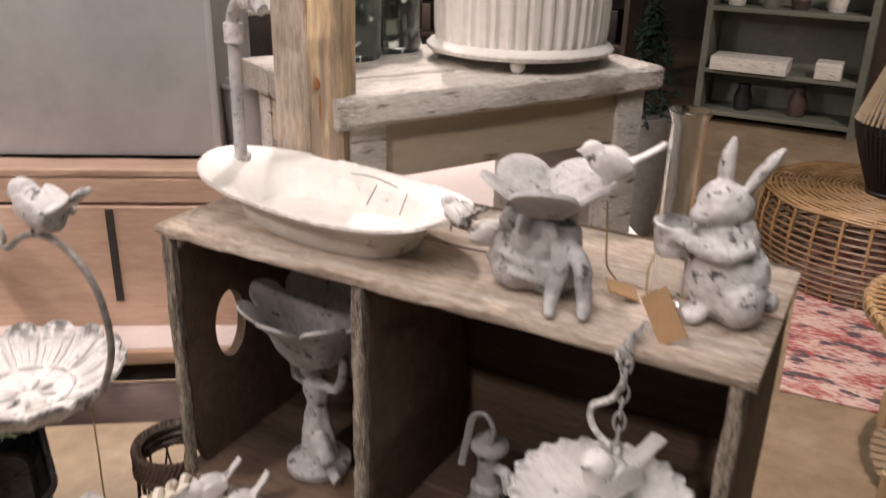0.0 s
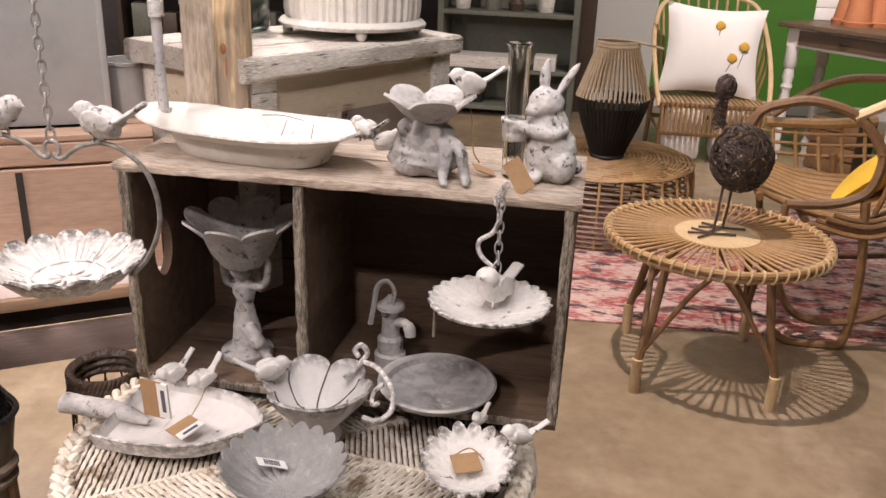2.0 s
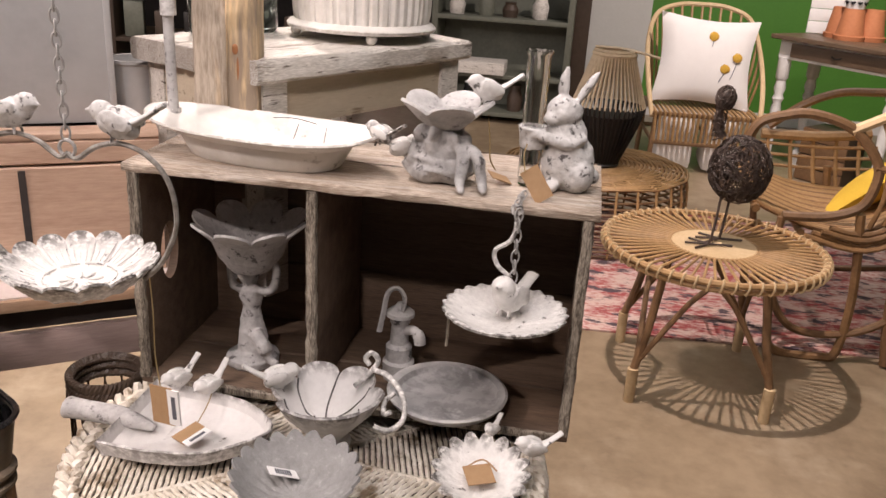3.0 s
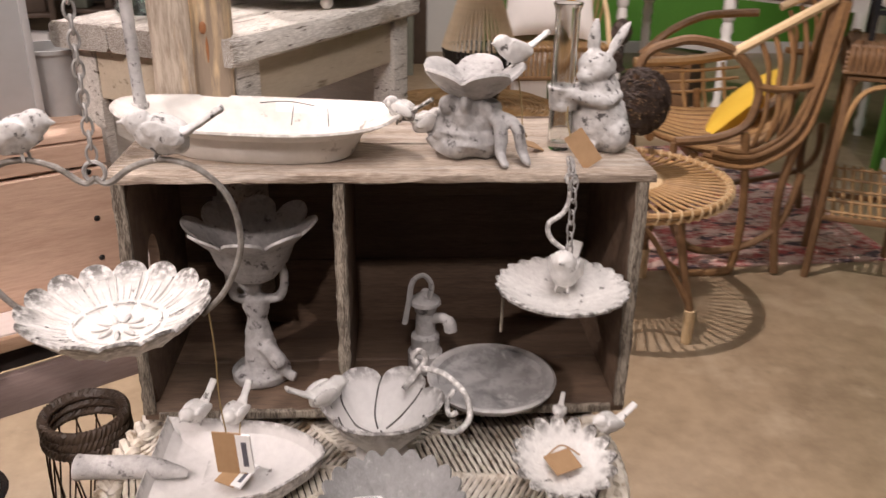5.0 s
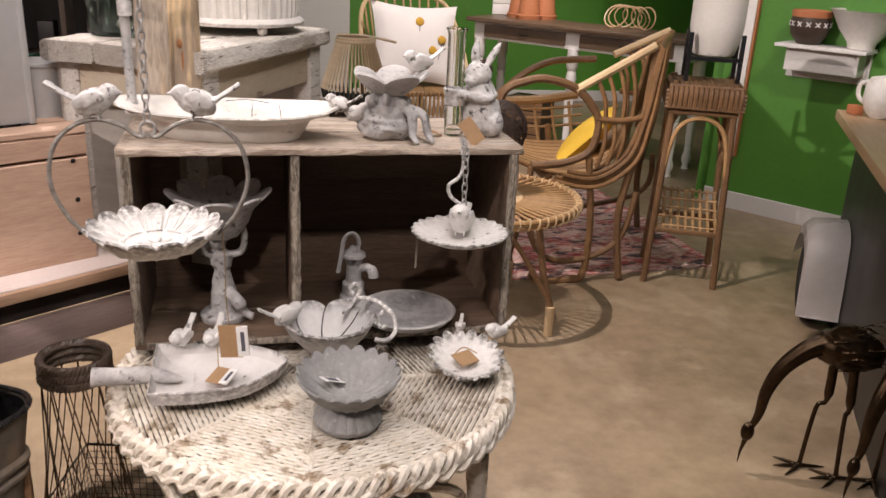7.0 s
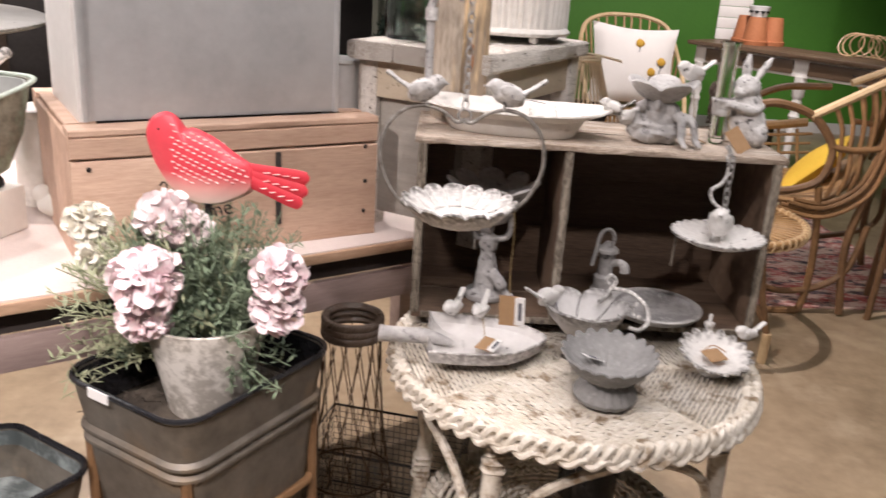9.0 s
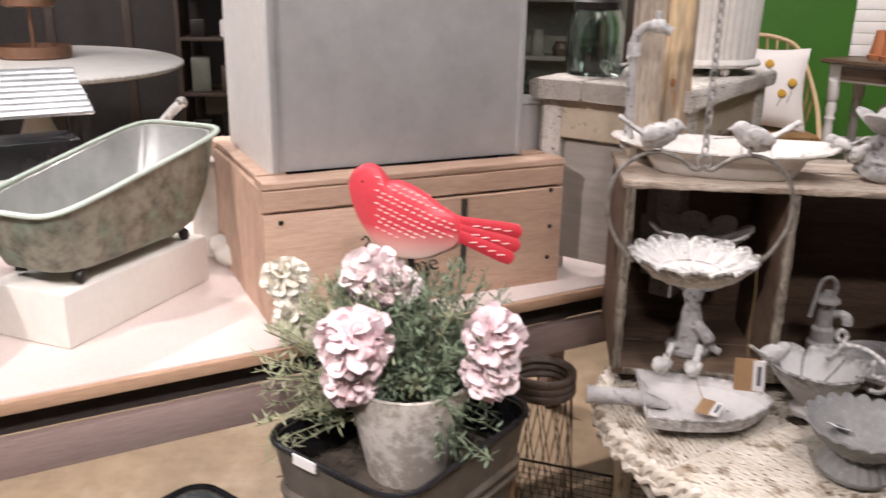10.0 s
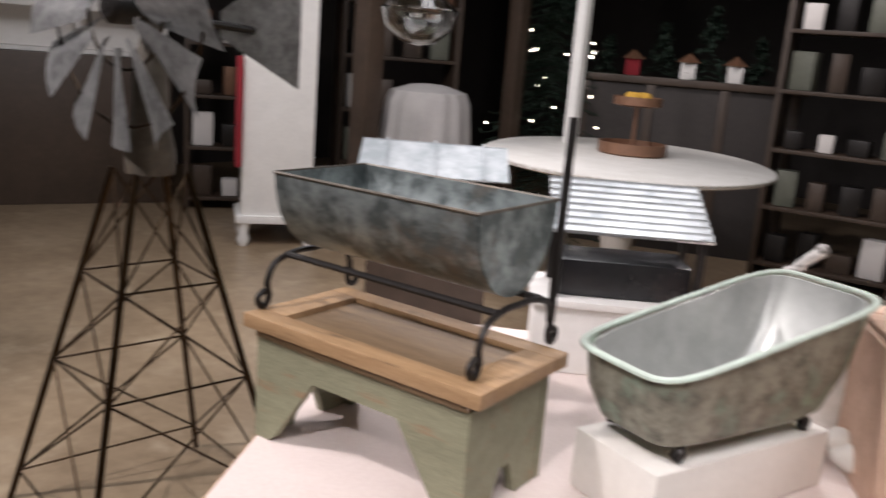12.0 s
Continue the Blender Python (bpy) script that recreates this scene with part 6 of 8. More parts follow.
# wire form and mesh basket on the floor
wire_form = thing("wire_plant_form", "rusty diamond-wire plant form with a wicker collar", "plant stand", pose(-0.475, 0.10, 0))
bm = B()


def form_r(z):
    return 0.056 + 0.070 * (1 - z / 0.742) ** 0.8 + 0.01 * math.sin(z * 9)


for s in (-1, 1):
    for k in range(13):
        a0 = 2 * math.pi * k / 13
        tube(bm, [(form_r(z) * math.cos(a0 + s * 2.4 * z), form_r(z) * math.sin(a0 + s * 2.4 * z), z) for z in [0.74 * i / 20 for i in range(21)]], 0.0016, 4)
part("diamond_wire", bm, BRONZE, wire_form)
bm = B()
braid(bm, 0.060, 0.752, 18, minor=0.004, r=0.005, n=220)
braid(bm, 0.061, 0.736, 18, minor=0.003, r=0.0045, n=220)
braid(bm, 0.062, 0.720, 18, minor=0.003, r=0.0045, n=220)
part("wicker_collar", bm, BROWNFURN, wire_form, "dark wicker collar")
bm = B()
for z in (0.0, 0.36):
    tube(bm, [(form_r(z) * math.cos(a), form_r(z) * math.sin(a), z + 0.003) for a in [2 * math.pi * k / 32 for k in range(32)]], 0.003, 6, True)
part("wire_hoop", bm, BRONZE, wire_form)
mesh_basket = thing("wire_mesh_basket", "dark wire mesh basket on the concrete floor", "basket", pose(-0.40, 0.42, 0, 0, 0, -12))
for name, o, u, v, nu, nv in (("front_mesh", (-0.2, -0.12, 0), (0.4, 0, 0), (0, 0, 0.26), 22, 14), ("back_mesh", (-0.2, 0.12, 0), (0.4, 0, 0), (0, 0, 0.26), 22, 14),
                              ("side_mesh", (-0.2, -0.12, 0), (0, 0.24, 0), (0, 0, 0.26), 13, 14), ("side_mesh", (0.2, -0.12, 0), (0, 0.24, 0), (0, 0, 0.26), 13, 14)):
    bm = B()
    o, u, v = Vector(o), Vector(u), Vector(v)
    for k in range(nu + 1):
        tube(bm, [o + u * (k / nu), o + u * (k / nu) + v], 0.0011, 4)
    for k in range(nv + 1):
        tube(bm, [o + v * (k / nv), o + v * (k / nv) + u], 0.0011, 4)
    part(name, bm, IRON, mesh_basket)
for z in (0.0, 0.26):
    bm = B()
    tube(bm, [(-0.2, -0.12, z + 0.003), (0.2, -0.12, z + 0.003), (0.2, 0.12, z + 0.003), (-0.2, 0.12, z + 0.003)], 0.0035, 6, True)
    part("rim_wire", bm, IRON, mesh_basket)

# ---- rattan corner ----
rug = B()
box(rug, (0, 0, 0.005), (2.0, 1.75, 0.009), 0.002)
rug_ob = part("rug", rug, RUG, None, "", False)
rug_ob.matrix_world = pose(1.19, 3.07, 0.0, 0, 0, 4)
tagged(rug_ob, "faded red oriental rug on the concrete floor", "rug")

rt = thing("rattan_table", "round honey rattan side table with radiating canes", "table", pose(0.84, 1.86, 0))
TZ, TRR = 0.535, 0.385
bm = B()
lathe(bm, [(0, TZ - 0.012), (0.15, TZ - 0.012), (0.152, TZ - 0.006), (0.15, TZ), (0, TZ)], 40)
part("centre_disc", bm, RATTANPALE, rt, "pale wooden centre disc")
cane = None
for k in range(60):
    a = 2 * math.pi * k / 60
    if cane is None:
        bm = B()
        tube(bm, [(0.146, 0, TZ - 0.004), (TRR, 0, TZ - 0.004)], 0.0052, 6)
        cane = part("cane", bm, RATTAN, rt)
    else:
        o = cane.copy()
        scene.collection.objects.link(o)
        o.matrix_basis = rz(math.degrees(a))
for r, z, w in ((TRR, TZ - 0.004, 0.011), (TRR - 0.012, TZ - 0.03, 0.010), (0.156, TZ - 0.004, 0.005)):
    bm = B()
    tube(bm, [(r * math.cos(a), r * math.sin(a), z) for a in [2 * math.pi * k / 72 for k in range(72)]], w, 7, True)
    part("hoop", bm, RATTAN, rt)
wrap = None
for k in range(60):
    if wrap is None:
        bm = B()
        tube(bm, [(TRR + 0.0145 * math.cos(q), 0.004 * math.sin(q), TZ - 0.012 + 0.022 * math.sin(q)) for q in [2 * math.pi * j / 10 for j in range(10)]], 0.0042, 5, True)
        wrap = part("binding", bm, RATTANPALE, rt)
    o = wrap if k == 0 else wrap.copy()
    if k:
        scene.collection.objects.link(o)
    o.matrix_basis = rz(6 * k + 3)
feet = [(-0.24, -0.26), (0.22, -0.28), (0.21, 0.27), (-0.26, 0.22)]
for i, (x, y) in enumerate(feet):
    tx, ty = x * 0.72, y * 0.72
    bm = B()
    tube(bm, [(tx, ty, TZ - 0.02), ((x + tx) / 2, (y + ty) / 2, TZ / 2), (x, y, 0.12)], 0.015, 9)
    leg = part("leg", bm, RATTANDARK, rt)
    bm = B()
    lathe(bm, [(0.0, 0.0), (0.0185, 0.0)] + [(0.0185 + 0.0015 * (k % 2), 0.004 + 0.006 * k) for k in range(22)] + [(0.0, 0.136)], 12, None, False, Matrix.Translation((x, y, 0)))
    part("bound_foot", bm, RATTANPALE, leg, "foot bound with pale cane")
    nx, ny = feet[(i + 1) % 4]
    bm = B()
    mid = Vector(((x + nx) * 0.42, (y + ny) * 0.42, TZ - 0.05))
    p0, p1 = Vector((x * 0.97, y * 0.97, 0.15)), Vector((nx * 0.97, ny * 0.97, 0.15))
    tube(bm, smooth_path([p0, p0.lerp(mid, 0.6) + Vector((0, 0, 0.02)), mid.lerp(p0, 0.12), mid, mid.lerp(p1, 0.12), p1.lerp(mid, 0.6) + Vector((0, 0, 0.02)), p1], 6), 0.0105, 8)
    part("arched_brace", bm, RATTANDARK, rt)

# woven vine bird
vine = B()
rnd = random.Random(5)


def scribble(bm, c, r, loops, wire=0.0022, m=None):
    for k in range(loops):
        ax = Vector((rnd.gauss(0, 1), rnd.gauss(0, 1), rnd.gauss(0, 1))).normalized()
        u = ax.orthogonal().normalized()
        v = ax.cross(u)
        off = rnd.uniform(-0.75, 0.75)
        q = math.sqrt(1 - off * off)
        pts = []
        for j in range(20):
            a = 2 * math.pi * j / 20
            p = ax * off + (u * math.cos(a) + v * math.sin(a)) * q
            p = Vector((p.x * r[0], p.y * r[1], p.z * r[2])) * rnd.uniform(0.94, 1.05)
            pts.append(Vector(c) + p)
        tube(bm, pts, wire, 4, True)


scribble(vine, (0.025, 0, 0.275), (0.104, 0.08, 0.118), 70, 0.0019)
scribble(vine, (0.03, 0, 0.245), (0.092, 0.07, 0.085), 26, 0.0019)
tube(vine, smooth_path([(-0.05, 0, 0.38), (-0.072, 0, 0.42), (-0.075, 0, 0.48), (-0.065, 0, 0.52)], 6), 0.014, 9)
for k in range(14):
    scribble(vine, (-0.07, 0, 0.38 + 0.010 * k), (0.021, 0.021, 0.02), 2, 0.002)
scribble(vine, (-0.062, 0, 0.515), (0.034, 0.03, 0.042), 22, 0.002)
blob(vine, (-0.062, 0, 0.515), (0.027, 0.024, 0.035), None, 12)
for x, y in ((-0.02, -0.03), (0.01, 0.05)):
    tube(vine, smooth_path([(x, y, 0.18), (x - 0.005, y - 0.02, 0.07), (x - 0.012, y - 0.03, 0.006)], 5), 0.0048, 7)
    for a in (150, 195, 240, 20):
        tube(vine, [(x - 0.012, y - 0.03, 0.008), (x - 0.012 + 0.085 * math.cos(radians(a)), y - 0.03 + 0.07 * math.sin(radians(a)), 0.006)], 0.0042, 6)
vine_ob = part("woven_vine_bird", vine, BIRDWIRE)
vine_ob.matrix_world = pose(0.86, 1.88, TZ + 0.001, 0, 0, -10)
tagged(vine_ob, "dark woven vine bird sculpture on the rattan table", "sculpture")

# low round woven ottoman with a bamboo lantern on it
ott = thing("round_rattan_ottoman", "large low round open-weave rattan ottoman", "ottoman", pose(0.43, 3.42, 0.010))
OR, OH = 0.50, 0.40
for k in range(20):
    bm = B()
    r = 0.06 + k * 0.0225
    tube(bm, [(r * math.cos(a), r * math.sin(a), OH - 0.0022 * k * k / 19 * 0.5 + 0.004 * math.sin(9 * a + k)) for a in [2 * math.pi * j / 64 for j in range(64)]], 0.0075, 5, True)
    part("top_hoop", bm, RATTAN, ott)
for k in range(13):
    bm = B()
    z = 0.02 + k * 0.029
    r = OR * (0.90 + 0.10 * math.sin(math.pi * z / OH))
    tube(bm, [(r * math.cos(a), r * math.sin(a), z) for a in [2 * math.pi * j / 64 for j in range(64)]], 0.0072, 5, True)
    part("side_hoop", bm, RATTANDARK, ott)
for k in range(28):
    a = 2 * math.pi * k / 28
    ca, sa = math.cos(a), math.sin(a)
    bm = B()
    tube(bm, smooth_path([(0.06 * ca, 0.06 * sa, OH - 0.008), (0.44 * ca, 0.44 * sa, OH - 0.018), (0.49 * ca, 0.49 * sa, OH - 0.06), (OR * ca, OR * sa, 0.2), (0.455 * ca, 0.455 * sa, 0.005)], 5), 0.0068, 6)
    part("rib", bm, RATTAN, ott)

lantern = thing("bamboo_lantern", "bamboo lantern, natural above and black below, on the ottoman", "lantern", pose(0.455, 3.34, 0.010 + OH + 0.008))
prof = [(0.078, 0.0), (0.098, 0.05), (0.150, 0.18), (0.182, 0.28), (0.188, 0.315), (0.170, 0.37), (0.140, 0.46), (0.112, 0.545), (0.104, 0.572)]


def lantern_r(z):
    for (r0, z0), (r1, z1) in zip(prof, prof[1:]):
        if z <= z1:
            return r0 + (r1 - r0) * (z - z0) / (z1 - z0)
    return prof[-1][0]


for name, z0, z1, mat, lab in (("black_strip", 0.0, 0.315, BLACKSTRIP, ""), ("natural_strip", 0.315, 0.572, BAMBOO, "")):
    first = None
    for k in range(45):
        if first is None:
            bm = B()
            tube(bm, [(lantern_r(z0 + (z1 - z0) * j / 7), 0, z0 + (z1 - z0) * j / 7) for j in range(8)], 0.0066, 6, flat=0.5)
            first = part(name, bm, mat, lantern)
        o = first if k == 0 else first.copy()
        if k:
            scene.collection.objects.link(o)
        o.matrix_basis = rz(8 * k)
for z, r, mat in ((0.008, 0.082, BLACKSTRIP), (0.575, 0.104, BAMBOO), (0.590, 0.096, BAMBOO)):
    bm = B()
    tube(bm, [(r * math.cos(a), r * math.sin(a), z) for a in [2 * math.pi * j / 40 for j in range(40)]], 0.011, 6, True)
    part("hoop", bm, mat, lantern)
bm = B()
lathe(bm, [(0, 0), (0.076, 0.0), (0.076, 0.012), (0, 0.012)], 28)
part("base", bm, BLACKSTRIP, lantern)
bm = B()
lathe(bm, [(0, 0.012), (0.062, 0.012), (0.10, 0.12), (0.145, 0.27), (0, 0.27)], 28)
part("inner_shade", bm, BLACKSTRIP, lantern)
bm = B()
tube(bm, smooth_path([(-0.10, -0.01, 0.605), (0.02, -0.02, 0.606), (0.13, -0.02, 0.592), (0.225, -0.02, 0.572)], 6), 0.016, 8, flat=0.45)
part("carrying_handle", bm, BAMBOO, lantern)

# lounge chair
CB = Vector((1.5, 2.45, 0.010))
lounge = thing("rattan_lounge_chair", "curved rattan lounge chair with dark hooped arms", "chair", Matrix.Translation(CB))


def rel(*pts):
    return [Vector(p) - CB for p in pts]


def pole(name, pts, r, mat, n=7):
    bm = B()
    tube(bm, smooth_path(rel(*pts), n), r, 8)
    return part(name, bm, mat, lounge)


for k in range(27):
    t = k / 26
    y = 2.18 + 0.70 * t
    sx = 0.05 * t
    pole("seat_cane", [(1.00 + sx, y, 0.63), (1.10 + sx, y, 0.585), (1.28 + 0.06 * t, y, 0.53), (1.42 + 0.26 * t, y, 0.535), (1.545 + 0.36 * t, y + 0.01, 0.62), (1.612 + 0.42 * t, y + 0.02, 0.80), (1.645 + 0.45 * t, y + 0.02, 0.98), (1.668 + 0.455 * t, y + 0.02, 1.125)], 0.0105, RATTAN if k % 3 else RATTANSHADE, 5)
for x, z, lean in ((1.02, 0.615, 0.05), (1.2, 0.535, 0.05), (1.40, 0.515, 0.25), (1.575, 0.64, 0.37), (1.63, 0.82, 0.43), (1.685, 1.135, 0.455)):
    pole("cross_pole", [(x, 2.14, z - 0.012), (x + lean / 2, 2.53, z - 0.012), (x + lean, 2.92, z - 0.012)], 0.016, RATTANSHADE, 4)
for k in range(4):
    y = 2.135 - 0.012 * (k % 2)
    pole("edge_cane", [(1.30 - 0.03 * k, y, 0.555 - 0.012 * k), (1.44, y, 0.545 - 0.02 * k), (1.575 + 0.016 * k, y, 0.635 - 0.012 * k), (1.635 + 0.014 * k, y, 0.80), (1.668 + 0.010 * k, y, 0.98), (1.69 + 0.006 * k, y, 1.125)], 0.012, RATTANSHADE, 5)
for dy, dx in ((0.0, 0.0), (0.76, 0.30)):
    y = 2.14 + dy
    pole("arm_hoop", [(0.93 + dx, y, 0.80), (0.968 + dx, y, 0.925), (1.06 + dx, y, 0.968), (1.16 + dx, y, 0.98), (1.31 + dx, y, 0.935), (1.415 + dx, y, 0.82), (1.425 + dx, y, 0.73), (1.39 + dx, y, 0.645), (1.28 + dx, y, 0.598), (1.12 + dx, y, 0.585)] if dy == 0.0 else
         [(1.17, y, 0.78), (1.30, y, 0.89), (1.44, y, 0.955), (1.58, y, 0.97), (1.70, y, 0.975)], 0.019, RATTANDARK)
    bx = 0.0 if dy == 0.0 else 0.45
    pole("back_rail", [(1.30 + bx * 1.12, y, 0.93 + 0.07 * (dy > 0)), (1.47 + bx * 1.05, y, 1.025 + 0.035 * (dy > 0)), (1.665 + bx, y, 1.135)], 0.020, RATTANPALE)
    pole("back_leg", [(1.68 + bx, y + 0.02, 1.12), (1.64 + bx, y, 0.70), (1.58 + bx, y, 0.35), (1.62 + bx, y, 0.012)], 0.019, RATTANDARK)
    pole("front_leg", [(1.40 + dx * 0.2, y, 0.62), (1.44 + dx * 0.2, y, 0.3), (1.43 + dx * 0.2, y, 0.05), (1.37 + dx * 0.2, y, 0.014), (1.22 + dx * 0.2, y, 0.013), (1.16 + dx * 0.2, y, 0.05)], 0.018, RATTANSHADE)
    pole("base_loop", [(1.12 + dx * 0.2, y, 0.58), (1.12 + dx * 0.2, y, 0.34), (1.22 + dx * 0.2, y, 0.14), (1.42 + dx * 0.2, y, 0.12), (1.60 + bx, y, 0.22), (1.66 + bx, y, 0.45)], 0.016, RATTANDARK)
    for x0, z0, x1, z1 in ((1.40, 0.985, 1.46, 0.80), (1.45, 1.01, 1.50, 0.80), (1.50, 1.04, 1.545, 0.80), (1.555, 1.07, 1.59, 0.80), (1.46, 0.80, 1.44, 0.57), (1.505, 0.80, 1.49, 0.585), (1.55, 0.80, 1.535, 0.605)):
        pole("side_cane", [(x0 + bx, y, z0), ((x0 + x1) / 2 + 0.012 + bx, y - 0.012, (z0 + z1) / 2), (x1 + bx, y, z1)], 0.0105, RATTANSHADE, 4)
    pole("binding_rail", [(1.41 + bx, y - 0.004, 0.805), (1.52 + bx, y - 0.008, 0.795), (1.645 + bx, y - 0.004, 0.81)], 0.015, RATTANSHADE, 4)
pole("side_roll", [(1.15, 2.93, 0.74), (1.40, 2.92, 0.75), (1.62, 2.92, 0.78)], 0.024, RATTAN)
for k in range(5):
    pole("side_cane", [(1.18 + 0.1 * k, 2.93, 0.74), (1.20 + 0.1 * k, 2.91, 0.60), (1.22 + 0.1 * k, 2.89, 0.5)], 0.009, RATTAN, 4)
for z in (0.60, 0.65, 0.70):
    pole("side_cane", [(1.12, 2.93, z), (1.40, 2.92, z), (1.66, 2.92, z + 0.02)], 0.008, RATTAN, 4)
ycush = B()


def cushion(bm, w, h, t, n=14):
    for s in (-1, 1):
        g = [[bm.verts.new((w * (i / n - 0.5) * (1 - 0.11 * math.sin(math.pi * j / n)), s * t * (max(0.0, math.sin(math.pi * i / n) * math.sin(math.pi * j / n)) ** 0.42) * 0.5 + s * 0.0005, h * (j / n - 0.5) * (1 - 0.11 * math.sin(math.pi * i / n)))) for j in range(n + 1)] for i in range(n + 1)]
        for i in range(n):
            for j in range(n):
                bm.faces.new((g[i][j], g[i + 1][j], g[i + 1][j + 1], g[i][j + 1]))
    bmesh.ops.remove_doubles(bm, verts=bm.verts, dist=0.0012)


cushion(ycush, 0.44, 0.40, 0.13)
yc = part("yellow_cushion", ycush, YELLOW)
across, upward = Vector((0.45, 0.89, 0.0)).normalized(), Vector((0.62, -0.313, 0.72)).normalized()
yc.matrix_world = Matrix.Translation((1.555, 2.58, 0.62)) @ Matrix((across, upward.cross(across), upward)).transposed().to_4x4()
tagged(yc, "plump yellow cotton cushion leaning in the lounge chair", "cushion")

# armchair by the green wall
AB = Vector((1.16, 5.28, 0.0))
arm = thing("rattan_armchair", "rattan armchair with hooped back against the green wall", "chair", Matrix.Translation(AB) @ rz(4))
bm = B()
hoop = [(-0.37, -0.33, 0.40), (-0.40, -0.12, 0.62), (-0.40, 0.15, 0.85), (-0.34, 0.32, 1.04), (-0.18, 0.40, 1.11), (0.0, 0.42, 1.12), (0.18, 0.40, 1.11), (0.34, 0.32, 1.04), (0.40, 0.15, 0.85), (0.40, -0.12, 0.62), (0.37, -0.33, 0.40)]
tube(bm, smooth_path(hoop, 6), 0.018, 8)
part("back_hoop", bm, RATTANPALE, arm)
for k in range(19):
    t = (k + 0.5) / 19
    p = smooth_path(hoop, 12)
    q = p[int((0.12 + 0.76 * t) * (len(p) - 1))]
    bm = B()
    tube(bm, smooth_path([q, (q.x * 0.92, q.y * 0.75 - 0.02, (q.z + 0.42) / 2), (q.x * 0.85, min(q.y, 0.24) * 0.8, 0.42)], 5), 0.0095, 7)
    part("back_cane", bm, RATTAN, arm)
for k in range(22):
    x = -0.35 + 0.7 * k / 21
    bm = B()
    tube(bm, smooth_path([(x, 0.25, 0.43), (x, -0.3, 0.44), (x, -0.345, 0.40), (x * 0.96, -0.335, 0.22)], 5), 0.010, 7)
    part("seat_cane", bm, RATTAN, arm)
for z, w in ((0.42, 0.36), (0.22, 0.345)):
    bm = B()
    tube(bm, [(-w, -0.335, z), (w, -0.335, z), (w, 0.28, z), (-w, 0.28, z)], 0.016, 8, True)
    part("seat_frame", bm, RATTANDARK, arm)
for x in (-0.34, 0.34):
    for y in (-0.32, 0.28):
        bm = B()
        tube(bm, [(x, y, 0.42), (x * 1.05, y * 1.05, 0.0)], 0.018, 8)
        part("leg", bm, RATTANDARK, arm)
fold = thing("folded_fabric", "folded white fabric stored under the armchair seat", "fabric", pose(1.16, 5.25, 0.0))
for x, w in ((-0.15, 0.26), (0.17, 0.24)):
    bm = B()
    box(bm, (x, -0.05, 0.19), (w, 0.36, 0.36), 0.05)
    part("fold", bm, PILLOW, fold)
pil = thing("flower_cushion", "white linen cushion with mustard pompom flowers", "cushion", pose(1.15, 5.22, 0.765, -18, 3, 4))
bm = B()
cushion(bm, 0.70, 0.64, 0.19)
part("cushion_body", bm, PILLOW, pil)
for x, z, zl in ((0.02, 0.16, -0.10), (0.20, 0.03, -0.12), (0.125, -0.055, -0.15)):
    bm = B()
    blob(bm, (x, -0.088, z), (0.034, 0.012, 0.032), None, 12, 0.2, x)
    part("pompom", bm, MUSTARD, pil)
    bm = B()
    tube(bm, smooth_path([(x, -0.088, z - 0.03), (x - 0.01, -0.088, (z + zl) / 2), (x - 0.03, -0.08, zl)], 5), 0.0028, 5)
    part("stem", bm, LABELINK, pil)

# console table
CT = thing("console_table", "white console table with turned legs and dark top", "table", pose(2.40, 4.80, 0.0, 0, 0, -49.8))
CM2 = pose(2.40, 4.80, 0.0, 0, 0, -49.8)
CTZ = 0.98
for k in range(3):
    bm = B()
    ragged_board(bm, (0, -0.17 + 0.17 * k, CTZ - 0.016), (1.90, 0.168, 0.032), 10, 0.001, 0, 140 + k)
    part("top_plank", bm, WALNUT, CT)
bm = B()
box(bm, (0, 0, CTZ - 0.10), (1.80, 0.40, 0.13), 0.004)
part("frame", bm, WHITEPANEL, CT, "white painted frame")
for x in (-0.43, 0.43):
    bm = B()
    box(bm, (x, -0.203, CTZ - 0.098), (0.74, 0.014, 0.096), 0.004)
    d = part("drawer", bm, WALNUT, CT, "carved brown drawer front")
    bm = B()
    tube(bm, smooth_path([(x - 0.04, -0.212, CTZ - 0.095), (x, -0.225, CTZ - 0.105), (x + 0.04, -0.212, CTZ - 0.095)], 5), 0.005, 6)
    part("handle", bm, IRON, d)
leg_prof = [(0.03, 0.0), (0.022, 0.03), (0.035, 0.06), (0.038, 0.09), (0.024, 0.13), (0.03, 0.3), (0.037, 0.45), (0.03, 0.50), (0.042, 0.53), (0.03, 0.56), (0.042, 0.60), (0.032, 0.66), (0.045, 0.68), (0.045, CTZ - 0.16)]
for x in (-0.86, 0.0, 0.86):
    for y in (-0.17, 0.17):
        if x == 0.0 and y > 0:
            continue
        bm = B()
        lathe(bm, leg_prof, 16, None, False, Matrix.Translation((x, y, 0)))
        part("turned_leg", bm, WHITEPANEL, CT)
pot = thing("terracotta_pot", "upturned terracotta pot on the console table", "pot", CM2 @ pose(-0.70, 0.14, CTZ), "upturned terracotta pots")
bm = B()
lathe(bm, [(0.0, 0), (0.10, 0.0), (0.105, 0.03), (0.092, 0.035), (0.066, 0.21), (0.0, 0.21)], 28)
part("pot_body", bm, TERRACOTTA, pot)
for p in ((-0.56, 0.06), (-0.50, 0.20)):
    copy_thing(pot, CM2 @ pose(*p, CTZ, 0, 0, 30))
pat = thing("patterned_pot", "small black and white patterned pot on terracotta", "pot", CM2 @ pose(-0.56, 0.06, CTZ + 0.212))
bm = B()
